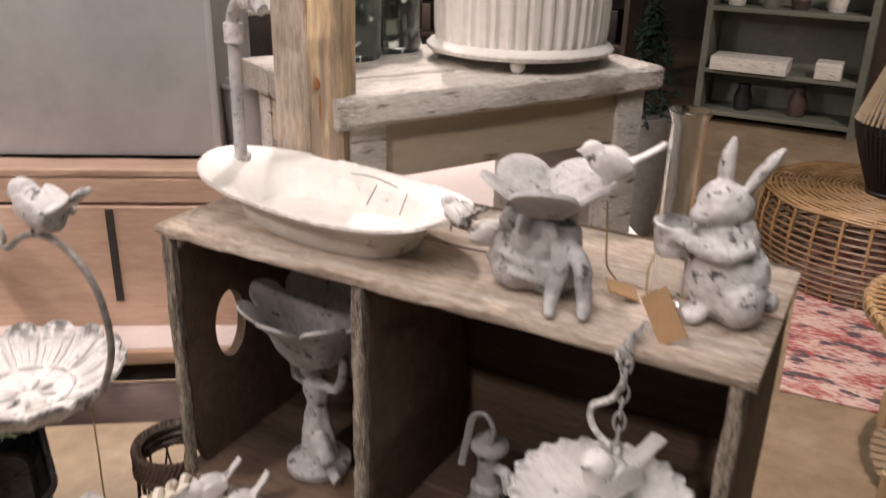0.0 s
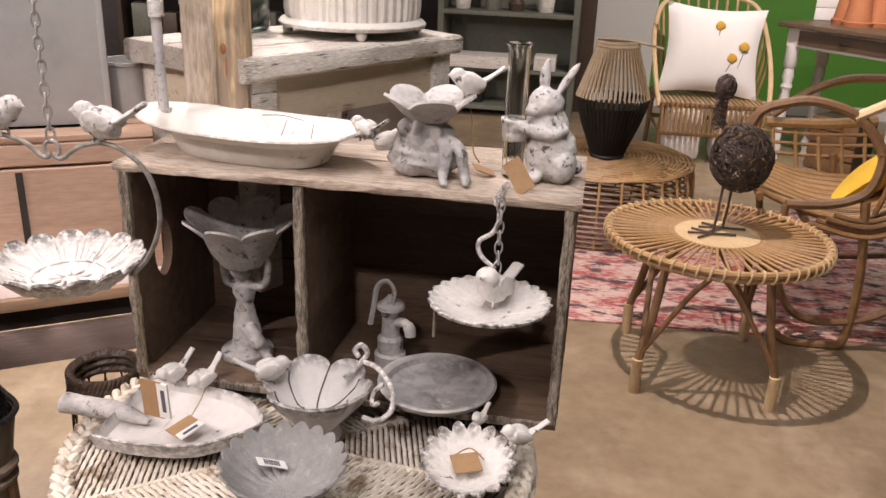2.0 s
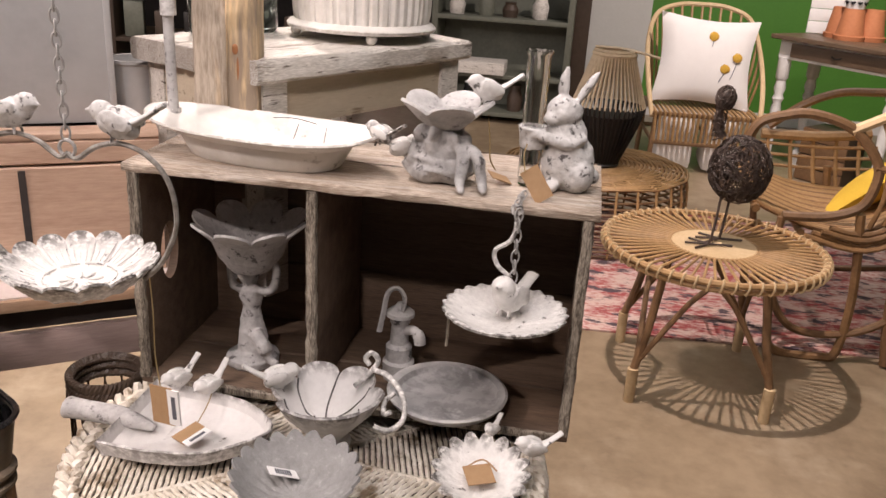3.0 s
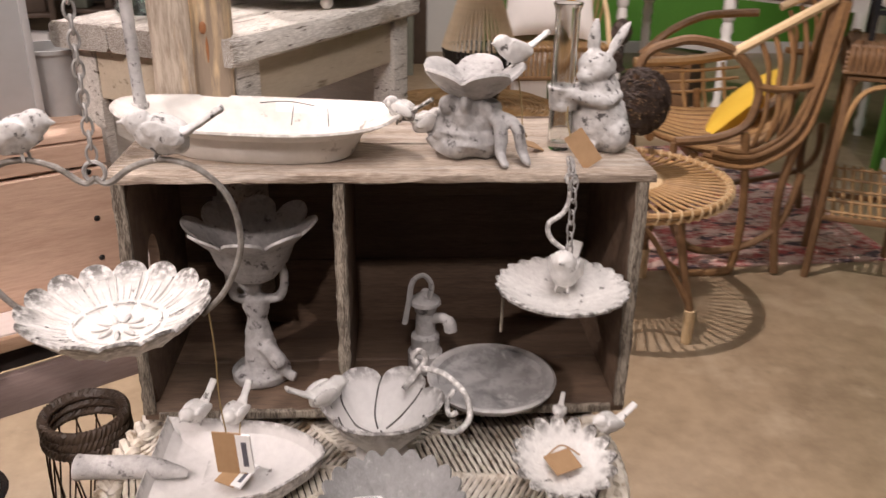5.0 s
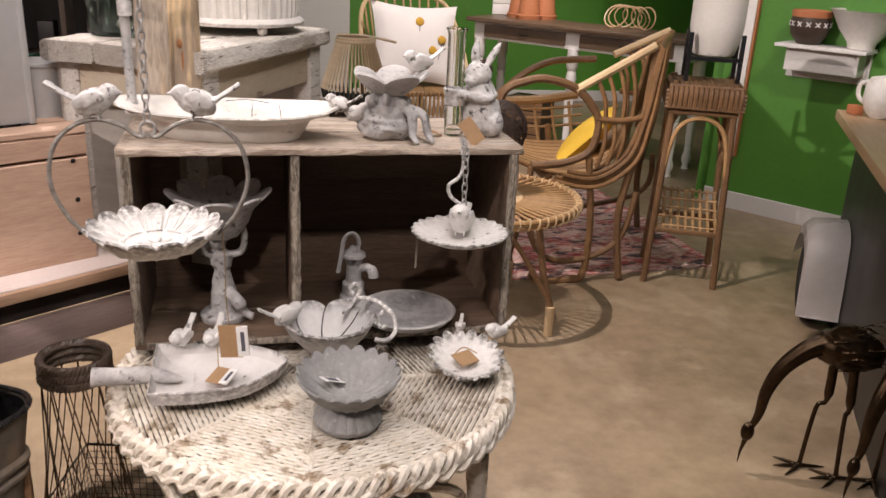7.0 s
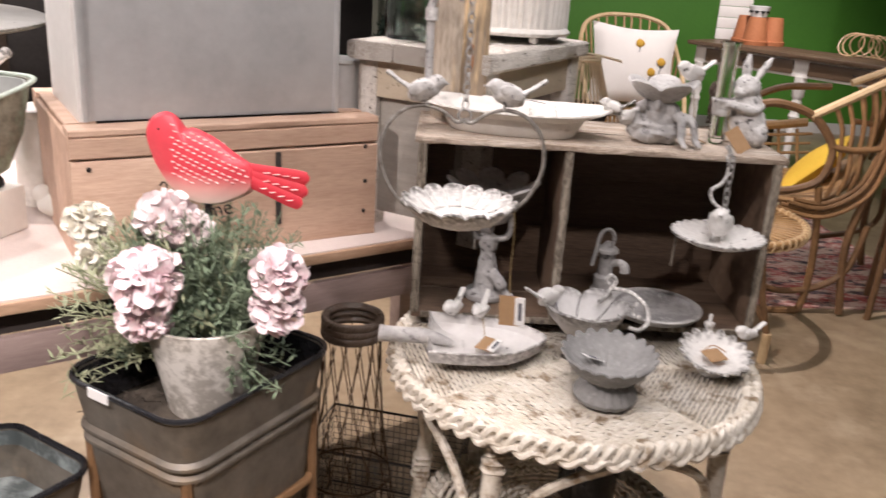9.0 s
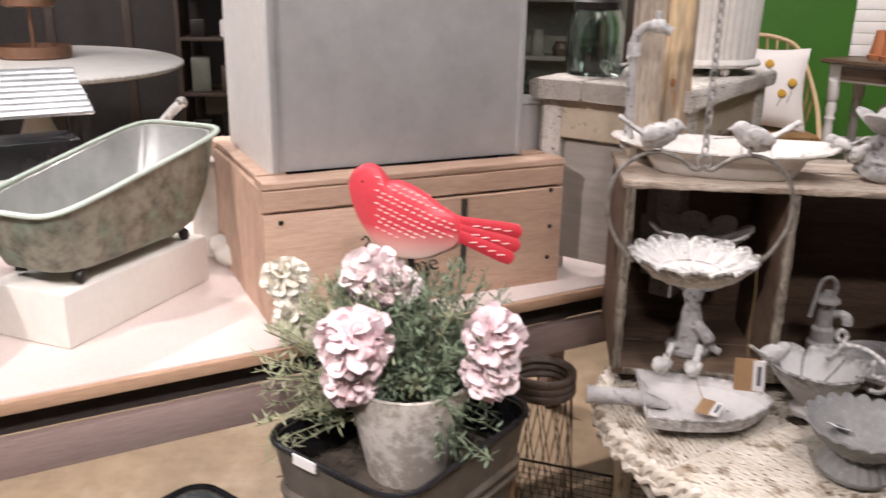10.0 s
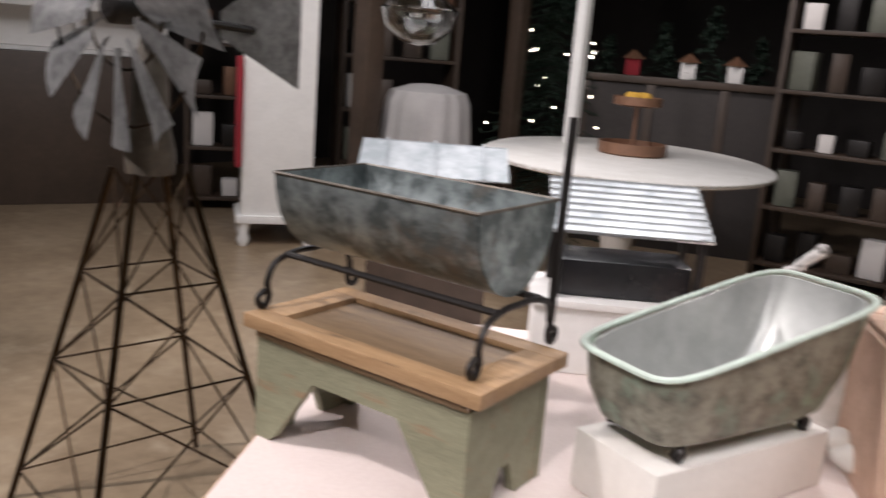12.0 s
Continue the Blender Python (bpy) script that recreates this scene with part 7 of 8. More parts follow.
lathe(bm, [(0, 0), (0.06, 0), (0.082, 0.08), (0.078, 0.08), (0, 0.07)], 24)
part("pot_body", bm, LABELWHITE, pat)
for k in range(10):
    a = 2 * math.pi * k / 10
    bm = B()
    box(bm, (0, 0, 0), (0.004, 0.026, 0.026), 0.0, rz(math.degrees(a)) @ Matrix.Translation((0.0715, 0, 0.042)) @ Matrix.Rotation(radians(-15), 4, "Y") @ Matrix.Rotation(radians(45), 4, "X"))
    part("diamond", bm, BLUEBLACK, pat)
shut = thing("white_slat_board", "white slatted board standing on the console table", "board", CM2 @ pose(-0.87, 0.22, CTZ, 0, 0, 45))
for k in range(5):
    bm = B()
    box(bm, (0, 0, 0.045 + 0.088 * k), (0.26, 0.02, 0.084), 0.003)
    part("slat", bm, WHITEPANEL, shut)
wirew = thing("brass_wire_ornament", "looped brass wire ornament on the console table", "ornament", CM2 @ pose(0.30, 0.12, CTZ))
bm = B()
for k in range(6):
    tube(bm, [(0.09 * math.cos(a) + 0.05 * (k - 2.5), 0.05 * math.sin(a + k), 0.085 + 0.08 * math.sin(a)) for a in [2 * math.pi * j / 16 for j in range(16)]], 0.006, 5, True)
part("wire_loops", bm, MATS["butcher_block"], wirew)
box_a = thing("wooden_box", "brown slatted wooden crate under the console table", "crate", CM2 @ pose(-0.45, 0.0, 0.0, 0, 0, 8))
for k in range(4):
    bm = B()
    box(bm, (0, -0.14, 0.05 + 0.095 * k), (0.34, 0.016, 0.085), 0.003)
    part("slat", bm, RATTANDARK, box_a)
bm = B()
box(bm, (0, 0.0, 0.19), (0.33, 0.26, 0.38), 0.004)
part("box_body", bm, BROWNFURN, box_a)

# bar stool with a pot on a stand
SB = Matrix.Translation((1.965, 2.20, 0.0)) @ rz(-24.5)
bar = thing("rattan_bar_stool", "tall rattan bar stool with woven seat and foot shelf", "stool", SB)
SZ = 0.955
for x in (-0.16, 0.16):
    for y in (-0.16, 0.16):
        bm = B()
        tube(bm, smooth_path([(x * 0.84, y * 0.84, SZ + 0.03), (x * 0.92, y * 0.92, 0.5), (x * 1.04, y * 1.04, 0.0)], 5), 0.0165, 9)
        part("leg", bm, RATTANDARK, bar)
for k in range(15):
    bm = B()
    x = -0.155 + 0.31 * k / 14
    tube(bm, smooth_path([(x, 0.165, SZ - 0.085), (x, 0.165, SZ), (x, 0.0, SZ + 0.008 + 0.005 * (k % 2)), (x, -0.165, SZ), (x, -0.17, SZ - 0.09)], 5), 0.011, 6)
    part("seat_cane", bm, RATTANDARK, bar)
for k in range(12):
    bm = B()
    y = -0.15 + 0.30 * k / 11
    tube(bm, [(-0.165, y, SZ + 0.006 + 0.004 * (k % 2)), (0.165, y, SZ + 0.006 + 0.004 * ((k + 1) % 2))], 0.010, 6)
    part("seat_cane", bm, RATTANDARK, bar)
for k in range(5):
    bm = B()
    z = SZ - 0.015 - 0.018 * k
    tube(bm, [(-0.172, -0.172, z), (0.172, -0.172, z), (0.172, 0.172, z), (-0.172, 0.172, z)], 0.009, 6, True)
    part("seat_band", bm, RATTANDARK, bar)
for z, w in ((0.27, 0.157), (SZ - 0.11, 0.148)):
    bm = B()
    tube(bm, [(-w, -w, z), (w, -w, z), (w, w, z), (-w, w, z)], 0.013, 8, True)
    part("stretcher", bm, RATTANDARK, bar)
for k in range(9):
    x = -0.14 + 0.28 * k / 8
    bm = B()
    tube(bm, [(x, -0.155, 0.272), (x, 0.155, 0.405)], 0.008, 6)
    part("shelf_cane", bm, RATTAN, bar)
for k in range(5):
    y = -0.13 + 0.26 * k / 4
    bm = B()
    tube(bm, [(-0.15, y, 0.345 + 0.43 * y), (0.15, y, 0.345 + 0.43 * y)], 0.006, 6)
    part("shelf_cane", bm, RATTAN, bar)
for m in (Matrix(), rz(90), rz(180), rz(270)):
    bm = B()
    tube(bm, [m @ p for p in smooth_path([(-0.15, -0.15, 0.42), (-0.13, -0.148, 0.66), (-0.09, -0.146, 0.78), (0.0, -0.145, 0.82), (0.09, -0.146, 0.78), (0.13, -0.148, 0.66), (0.15, -0.15, 0.42)], 5)], 0.0105, 7)
    part("arched_brace", bm, RATTAN, bar)
knit = thing("pot_on_stand", "white herringbone ceramic pot in a black stand on the stool", "plant pot", SB @ pose(0.02, 0.02, SZ + 0.022))
for x in (-0.115, 0.115):
    for y in (-0.10, 0.10):
        bm = B()
        box(bm, (x, y, 0.11), (0.02, 0.02, 0.22), 0.002)
        part("stand_leg", bm, BLUEBLACK, knit)
bm = B()
box(bm, (0, -0.10, 0.105), (0.21, 0.018, 0.018))
box(bm, (0, 0.10, 0.105), (0.21, 0.018, 0.018))
box(bm, (0, 0, 0.105), (0.018, 0.19, 0.018))
part("stand_rail", bm, BLUEBLACK, knit)
bm = B()


def herring(a, r, z, w):
    k = 1 + 0.02 * w * math.sin(70 * z * 2 + 6 * abs(((a * 12 / math.pi) % 2) - 1))
    return r * k * math.cos(a), r * k * math.sin(a), z


lathe(bm, [(0, 0.115), (0.085, 0.115)] + [(0.092 + 0.028 * math.sin(min(1, k / 10) * math.pi * 0.5), 0.12 + 0.0145 * k, 1) for k in range(20)] + [(0.10, 0.42), (0.09, 0.42), (0.085, 0.15), (0, 0.14)], 72, herring)
part("ceramic_pot", bm, PLASTER, knit)

# fittings on the green wall
WM = Matrix.Translation((*WALL_B, 0)) @ rz(math.degrees(math.atan2(dA.y, dA.x)))
mirror = thing("wall_mirror_frame", "white fronted wooden frame hung on the green wall", "frame", WM @ pose(0.12, -0.10, 0.34))
bm = B()
box(bm, (0, -0.045, 0.75), (0.085, 0.014, 1.5), 0.003)
part("white_face", bm, WHITEPANEL, mirror)
bm = B()
box(bm, (0.005, -0.019, 0.75), (0.095, 0.036, 1.5), 0.003)
part("wooden_side", bm, TERRACOTTA, mirror, "red-brown wooden side")
shelf = thing("wall_shelf", "white wooden wall shelf with a back board", "shelf", WM @ pose(0.62, -0.10, 0.92))
bm = B()
box(bm, (0, -0.115, 0.15), (0.50, 0.23, 0.02), 0.003)
part("shelf_board", bm, WHITEPANEL, shelf)
bm = B()
box(bm, (0, -0.012, 0.05), (0.46, 0.022, 0.18), 0.003)
part("back_board", bm, WHITEPANEL, shelf)
for x in (-0.19, 0.19):
    bm = B()
    box(bm, (x, -0.09, 0.075), (0.022, 0.14, 0.13), 0.003)
    part("bracket", bm, WHITEPANEL, shelf)
bm = B()
box(bm, (0, -0.155, 0.075), (0.36, 0.012, 0.125), 0.002)
part("front_board", bm, WHITEPANEL, shelf)
tp = thing("patterned_planter", "dark brown bowl planter with white cross pattern", "planter", WM @ pose(0.515, -0.22, 1.082))
bm = B()
lathe(bm, [(0, 0.0), (0.06, 0.0), (0.10, 0.05), (0.112, 0.11), (0.106, 0.15), (0.1, 0.15), (0, 0.12)], 32)
part("bowl", bm, BROWNFURN, tp)
bm = B()
lathe(bm, [(0.1065, 0.148), (0.108, 0.156), (0.108, 0.182), (0.1, 0.185), (0.096, 0.15)], 32, None, True)
part("clay_rim", bm, TERRACOTTA, tp, "orange clay rim")
for k in range(14):
    a = 2 * math.pi * k / 14
    for t in (45, -45):
        bm = B()
        box(bm, (0, 0, 0), (0.004, 0.034, 0.006), 0.0, rz(math.degrees(a)) @ Matrix.Translation((0.1105, 0, 0.11)) @ Matrix.Rotation(radians(t), 4, "X"))
        part("cross_bar", bm, LABELWHITE, tp)
wb2 = thing("white_basin", "large white enamel basin standing on the wall shelf", "basin", WM @ pose(0.80, -0.20, 1.082))
bm = B()
lathe(bm, [(0, 0.0), (0.07, 0.0), (0.075, 0.03), (0.13, 0.10), (0.185, 0.2), (0.195, 0.205), (0.18, 0.205), (0.12, 0.10), (0, 0.04)], 40)
part("basin", bm, ENAMEL, wb2)

# counter built round a car wing
e, f = Vector((-0.5, -0.866, 0)), Vector((0.866, -0.5, 0))
CM = Matrix.Translation((2.47, 1.88, 0)) @ rz(math.degrees(math.atan2(e.y, e.x)))
counter = thing("shop_counter", "black shop counter with butcher block top", "counter", CM)
bm = B()
box(bm, (0.9, 0.34, 0.88), (1.82, 0.70, 0.042), 0.005)
part("butcher_top", bm, BUTCHER, counter, "thick butcher block top")
bm = B()
box(bm, (0.92, 0.37, 0.428), (1.70, 0.56, 0.856), 0.006)
part("counter_body", bm, COUNTERBLACK, counter)
wing = thing("car_wing", "white vintage car wing with wheel fixed to the counter", "car part", CM @ pose(0.32, 0.085, 0.0))
bm = B()
arcs = []
for k in range(15):
    a = radians(10 + 165 * k / 14)
    rr = 0.25
    x, z = -rr * math.cos(a), 0.225 + rr * math.sin(a)
    if k > 10:
        x, z = x + 0.0, z - 0.06 * (k - 10)
    row = []
    for y, dz in ((0.0, 0.0), (-0.06, 0.0), (-0.13, -0.008), (-0.165, -0.04), (-0.17, -0.085)):
        row.append(bm.verts.new((x, y, max(z + dz, 0.10))))
    arcs.append(row)
for a, b in zip(arcs, arcs[1:]):
    for k in range(4):
        bm.faces.new((a[k], a[k + 1], b[k + 1], b[k]))
bmesh.ops.solidify(bm, geom=bm.faces[:], thickness=0.008)
part("wing_panel", bm, FENDER, wing)
bm = B()
lathe(bm, [(0.10, -0.05), (0.17, -0.055), (0.205, -0.04), (0.21, 0.0), (0.205, 0.04), (0.17, 0.055), (0.10, 0.05)], 40, None, True, Matrix.Translation((-0.02, -0.085, 0.211)) @ Matrix.Rotation(radians(90), 4, "X"))
tyre = part("tyre", bm, RUBBER, wing)
bm = B()
lathe(bm, [(0, 0.03), (0.04, 0.045), (0.10, 0.04), (0.10, -0.04), (0, -0.04)], 32, None, False, Matrix.Translation((-0.02, -0.085, 0.211)) @ Matrix.Rotation(radians(90), 4, "X"))
part("rim", bm, FENDER, tyre)
jug = thing("enamel_jug", "white enamel jug with black spout on the counter", "jug", CM @ pose(0.14, 0.16, 0.903, 0, 0, 60))
bm = B()
lathe(bm, [(0, 0), (0.05, 0.0), (0.075, 0.04), (0.08, 0.09), (0.065, 0.15), (0.045, 0.18), (0.04, 0.18), (0, 0.15)], 32, None, False, Matrix.Rotation(radians(-12), 4, "Y"))
part("jug_body", bm, ENAMEL, jug)
bm = B()
tube(bm, smooth_path([(0.055, 0, 0.06), (0.11, 0, 0.07), (0.14, 0, 0.04), (0.15, 0, 0.012)], 5), [0.018] * 8 + [0.013] * 8, 10)
part("spout", bm, BLUEBLACK, jug)
bm = B()
tube(bm, smooth_path([(-0.065, 0, 0.15), (-0.12, 0, 0.13), (-0.12, 0, 0.075), (-0.075, 0, 0.045)], 5), 0.010, 8)
part("handle", bm, ENAMEL, jug)
blockm = thing("small_wooden_block", "small orange wooden block under the jug spout", "block", CM @ pose(0.10, 0.05, 0.903, 0, 0, 30))
bm = B()
box(bm, (0, 0, 0.02), (0.05, 0.05, 0.04), 0.004)
part("block", bm, TERRACOTTA, blockm)


# bronze cranes
def crane(name, base, turn, seed):
    rnd2 = random.Random(seed)
    bm = B()
    blob(bm, (0.0, 0, 0.44), (0.115, 0.062, 0.066), Matrix.Rotation(radians(-12), 4, "Y"), 18, 0.15, seed)
    for k in range(46):
        a, b = rnd2.uniform(0, 6.28), rnd2.uniform(-0.09, 0.08)
        y, z = 0.060 * math.cos(a), 0.064 * math.sin(a)
        tube(bm, [(b + 0.02, y, 0.44 + z - 0.2 * b), (b - 0.02, y * 1.08, 0.44 + z * 1.05 - 0.2 * b + 0.006), (b - 0.055, y * 1.0, 0.435 + z * 0.95 - 0.2 * b)], [0.002, 0.0055, 0.001], 5, flat=0.4)
    tube(bm, smooth_path([(0.075, 0, 0.455), (0.13, 0, 0.43), (0.19, 0, 0.37), (0.225, 0, 0.29), (0.235, 0, 0.21), (0.25, 0, 0.165)], 6), [0.036 - 0.0009 * k for k in range(31)], 10)
    blob(bm, (0.26, 0, 0.145), (0.022, 0.017, 0.032), None, 12)
    tube(bm, [(0.262, 0, 0.12), (0.272, 0, 0.075), (0.275, 0, 0.03)], [0.009, 0.005, 0.0015], 7)
    for s, fx in ((-1, 0.06), (1, -0.03)):
        tube(bm, smooth_path([(fx * 0.4, 0.025 * s, 0.40), (fx * 0.5 - 0.01, 0.028 * s, 0.25), (fx * 0.7 + 0.005, 0.03 * s, 0.22), (fx, 0.032 * s, 0.008)], 5), [0.015] * 5 + [0.0075] * 11, 8)
        for a in (-40, 0, 40, 180):
            tube(bm, [(fx, 0.032 * s, 0.01), (fx + 0.05 * math.cos(radians(a)), 0.032 * s + 0.05 * math.sin(radians(a)), 0.008), (fx + 0.085 * math.cos(radians(a)), 0.032 * s + 0.08 * math.sin(radians(a)), 0.005)], [0.007, 0.006, 0.002], 6)
    ob = fuse(part(name, bm, BRONZE), 0.0028, 1, 0)
    ob.matrix_world = pose(*base, 0, 0, 0, turn)
    return tagged(ob, "dark bronze crane sculpture bending to the floor", "sculpture", "bronze cranes")


crane("bronze_crane", (1.60, 0.50), 168, 1)
crane("bronze_crane", (1.80, 0.42), 200, 2)

# cabinet, post and plant at the back
hutch = thing("open_hutch", "grey-green open hutch with white boxes on its shelves", "cabinet", pose(-0.40, 6.25, 0))
for x in (-0.56, 0.56):
    bm = B()
    box(bm, (x, 0, 1.1), (0.05, 0.42, 2.2), 0.004)
    part("side", bm, HUTCH, hutch)
for z in (0.08, 0.40, 0.86, 1.35, 1.9):
    bm = B()
    box(bm, (0, 0, z), (1.08, 0.42, 0.035), 0.004)
    part("shelf", bm, HUTCH, hutch)
bm = B()
box(bm, (0, 0.2, 1.1), (1.08, 0.02, 2.18))
part("back_panel", bm, HUTCH, hutch)
for k, (x, w, h, d) in enumerate(((-0.22, 0.55, 0.10, 0.30), (0.33, 0.18, 0.12, 0.2))):
    t = thing("white_wooden_tray", "chipped white wooden tray on the hutch shelf", "tray", pose(-0.40 + x, 6.13, 0.418))
    bm = B()
    box(bm, (0, 0, h / 2), (w, d, h), 0.006)
    part("tray_body", bm, CHIPWHITE, t)
for k, (x, z, h, mat) in enumerate(((-0.4, 0.878, 0.16, CHIPWHITE), (-0.15, 0.878, 0.22, HUTCH), (0.05, 0.878, 0.12, BROWNFURN), (0.3, 0.878, 0.2, CHIPWHITE), (-0.3, 1.368, 0.2, PLASTER), (0.2, 1.368, 0.18, HUTCH), (-0.25, 0.098, 0.2, BLUEBLACK), (0.15, 0.098, 0.22, BROWNFURN))):
    t = thing("stored_jar", "small jar stored on the hutch shelf", "jar", pose(-0.40 + x, 6.2, z))
    bm = B()
    lathe(bm, [(0, 0), (0.06, 0), (0.07, h * 0.5), (0.045, h * 0.85), (0.05, h), (0, h)], 18)
    part("jar_body", bm, mat, t)
bm = B()
box(bm, (0.24, 6.6, 1.65), (0.15, 0.15, 3.3), 0.006)
structure("column", bm, BROWNFURN, "dark wooden column", "column", True)
plant = thing("potted_fir", "small dark fir in a grey textured pot", "potted plant", pose(-0.66, 3.35, 0.0))
bm = B()
lathe(bm, [(0, 0), (0.09, 0), (0.13, 0.2), (0.14, 0.62), (0.13, 0.62), (0, 0.6)], 24)
part("tall_pot", bm, STONE_GREY, plant)


def fir(bm, h, r, n, rnd, z0=0.0):
    for k in range(n):
        t = rnd.random() ** 0.7
        z = z0 + h * t
        rad = r * (1 - t) + 0.02
        a = rnd.uniform(0, 6.28)
        tip = Vector((rad * math.cos(a), rad * math.sin(a), z - 0.25 * rad))
        tube(bm, [(0, 0, z), tip], 0.004, 4)
        for j in range(9):
            p = Vector((0, 0, z)).lerp(tip, rnd.uniform(0.25, 1.05))
            d = Vector((rnd.uniform(-1, 1), rnd.uniform(-1, 1), rnd.uniform(-0.6, 0.8))).normalized() * rnd.uniform(0.03, 0.07)
            s = d.cross(Vector((0, 0, 1)))
            s = (s.normalized() if s.length > 1e-4 else Vector((1, 0, 0))) * 0.011
            bm.faces.new([bm.verts.new(q) for q in (p - s, p + d * 0.6 - s * 0.8, p + d, p + d * 0.6 + s * 0.8, p + s)])


bm = B()
fir(bm, 0.55, 0.2, 90, random.Random(21), 0.6)
part("crown", bm, PINE_GREEN, plant)

# ---- far side of the shop ----
wtable = thing("white_round_table", "large white oval pedestal table with a copper tray", "table", Matrix.Translation((-3.577, 3.43, 0)) @ rz(30.6))
bm = B()
lathe(bm, [(0, 0.965), (0.86, 0.965), (0.885, 0.975), (0.885, 0.99), (0.86, 1.0), (0, 1.0)], 64, lambda a, r, z, w: (r * math.cos(a), r * 1.32 * math.sin(a), z))
part("oval_top", bm, ENAMEL, wtable)
bm = B()
lathe(bm, [(0.16, 0.0), (0.16, 0.05), (0.07, 0.1), (0.06, 0.3), (0.1, 0.45), (0.11, 0.55), (0.07, 0.65), (0.09, 0.8), (0.14, 0.96)], 24)
part("turned_pedestal", bm, WHITEPANEL, wtable)
for k in range(4):
    a = math.pi / 4 + k * math.pi / 2
    bm = B()
    tube(bm, smooth_path([(0.08 * math.cos(a), 0.08 * math.sin(a), 0.3), (0.35 * math.cos(a), 0.35 * math.sin(a), 0.2), (0.55 * math.cos(a), 0.55 * math.sin(a), 0.03)], 6), 0.035, 8)
    part("foot", bm, WHITEPANEL, wtable)
tray = thing("tiered_tray", "brown two-tier tray with orange fruit", "tray", pose(-3.612, 3.545, 1.001))
bm = B()
lathe(bm, [(0, 0), (0.20, 0.0), (0.215, 0.01), (0.215, 0.075), (0.20, 0.075), (0.20, 0.015), (0, 0.015)], 32)
part("lower_tray", bm, COPPER, tray)
bm = B()
lathe(bm, [(0.012, 0.01), (0.012, 0.3), (0.13, 0.3), (0.15, 0.31), (0.15, 0.36), (0.14, 0.36), (0.13, 0.315), (0, 0.315)], 28)
part("upper_tray", bm, COPPER, tray)
for k in range(4):
    a = k * 1.6
    bm = B()
    blob(bm, (0.055 * math.cos(a), 0.055 * math.sin(a), 0.352), 0.038, None, 10)
    part("fruit", bm, MUSTARD, tray)

wind = thing("windmill_ornament", "galvanised model windmill on a lattice tower", "windmill", Matrix.Translation((-3.16, 0.02, 0)) @ rz(86))
top = 1.13
for sx in (-1, 1):
    for sy in (-1, 1):
        bm = B()
        tube(bm, [(0.33 * sx, 0.33 * sy, 0.0), (0.08 * sx, 0.08 * sy, top)], 0.011, 6)
        part("tower_leg", bm, BRONZE, wind)
levels = [0.10, 0.50, 0.80, top]


def tw(z):
    return 0.33 - 0.25 * z / top


corners = ((-1, -1), (1, -1), (1, 1), (-1, 1))
for z0, z1 in zip(levels, levels[1:]):
    for i in range(4):
        a, b = corners[i], corners[(i + 1) % 4]
        for (za, p), (zb, q) in (((z0, a), (z0, b)), ((z0, a), (z1, b)), ((z0, b), (z1, a))):
            bm = B()
            tube(bm, [(tw(za) * p[0], tw(za) * p[1], za), (tw(zb) * q[0], tw(zb) * q[1], zb)], 0.004, 5)
            part("lattice_bar", bm, BRONZE, wind)
bm = B()
lathe(bm, [(0.07, top - 0.01), (0.075, top + 0.05), (0.055, top + 0.14), (0.05, top + 0.3), (0.03, top + 0.38), (0.03, 1.62), (0, 1.62)], 16)
part("gear_housing", bm, TUBMETAL, wind)
HUB = Vector((-0.10, 0, 1.59))
for k in range(12):
    a = 2 * math.pi * k / 12
    bm = B()
    rows = []
    for j, (rad, w) in enumerate(((0.11, 0.038), (0.24, 0.066), (0.39, 0.094))):
        row = []
        for s in (-1, -0.33, 0.33, 1):
            x = -0.035 * s - 0.02 * (1 - s * s)
            v = Vector((x, w * s, rad))
            row.append(bm.verts.new(HUB + Matrix.Rotation(a, 4, "X") @ v))
        rows.append(row)
    for r0, r1 in zip(rows, rows[1:]):
        for i in range(3):
            bm.faces.new((r0[i], r0[i + 1], r1[i + 1], r1[i]))
    bmesh.ops.solidify(bm, geom=bm.faces[:], thickness=0.003)
    part("blade", bm, DULLTIN, wind).matrix_basis = rz(13)
for r in (0.17, 0.33):
    bm = B()
    tube(bm, [HUB + Vector((0.015, r * math.cos(a), r * math.sin(a))) for a in [2 * math.pi * k / 36 for k in range(36)]], 0.005, 6, True)
    part("wheel_hoop", bm, BRONZE, wind).matrix_basis = rz(13)
bm = B()
tube(bm, [HUB + Vector((-0.05, 0, 0)), HUB + Vector((0.5, 0, -0.03))], 0.012, 8)
lathe(bm, [(0.0, -0.045), (0.03, -0.045), (0.045, -0.03), (0.045, 0.03), (0.0, 0.04)], 16, None, False, Matrix.Translation(HUB) @ Matrix.Rotation(radians(90), 4, "Y"))
part("axle", bm, IRON, wind).matrix_basis = rz(13)
bm = B()
vs = [HUB + Vector(p) for p in ((0.36, 0, 0.02), (0.72, 0, 0.24), (0.72, 0, -0.22), (0.36, 0, -0.06))]
bm.faces.new([bm.verts.new(v) for v in vs])
bmesh.ops.solidify(bm, geom=bm.faces[:], thickness=0.004)
part("tail_vane", bm, DULLTIN, wind).matrix_basis = rz(13)

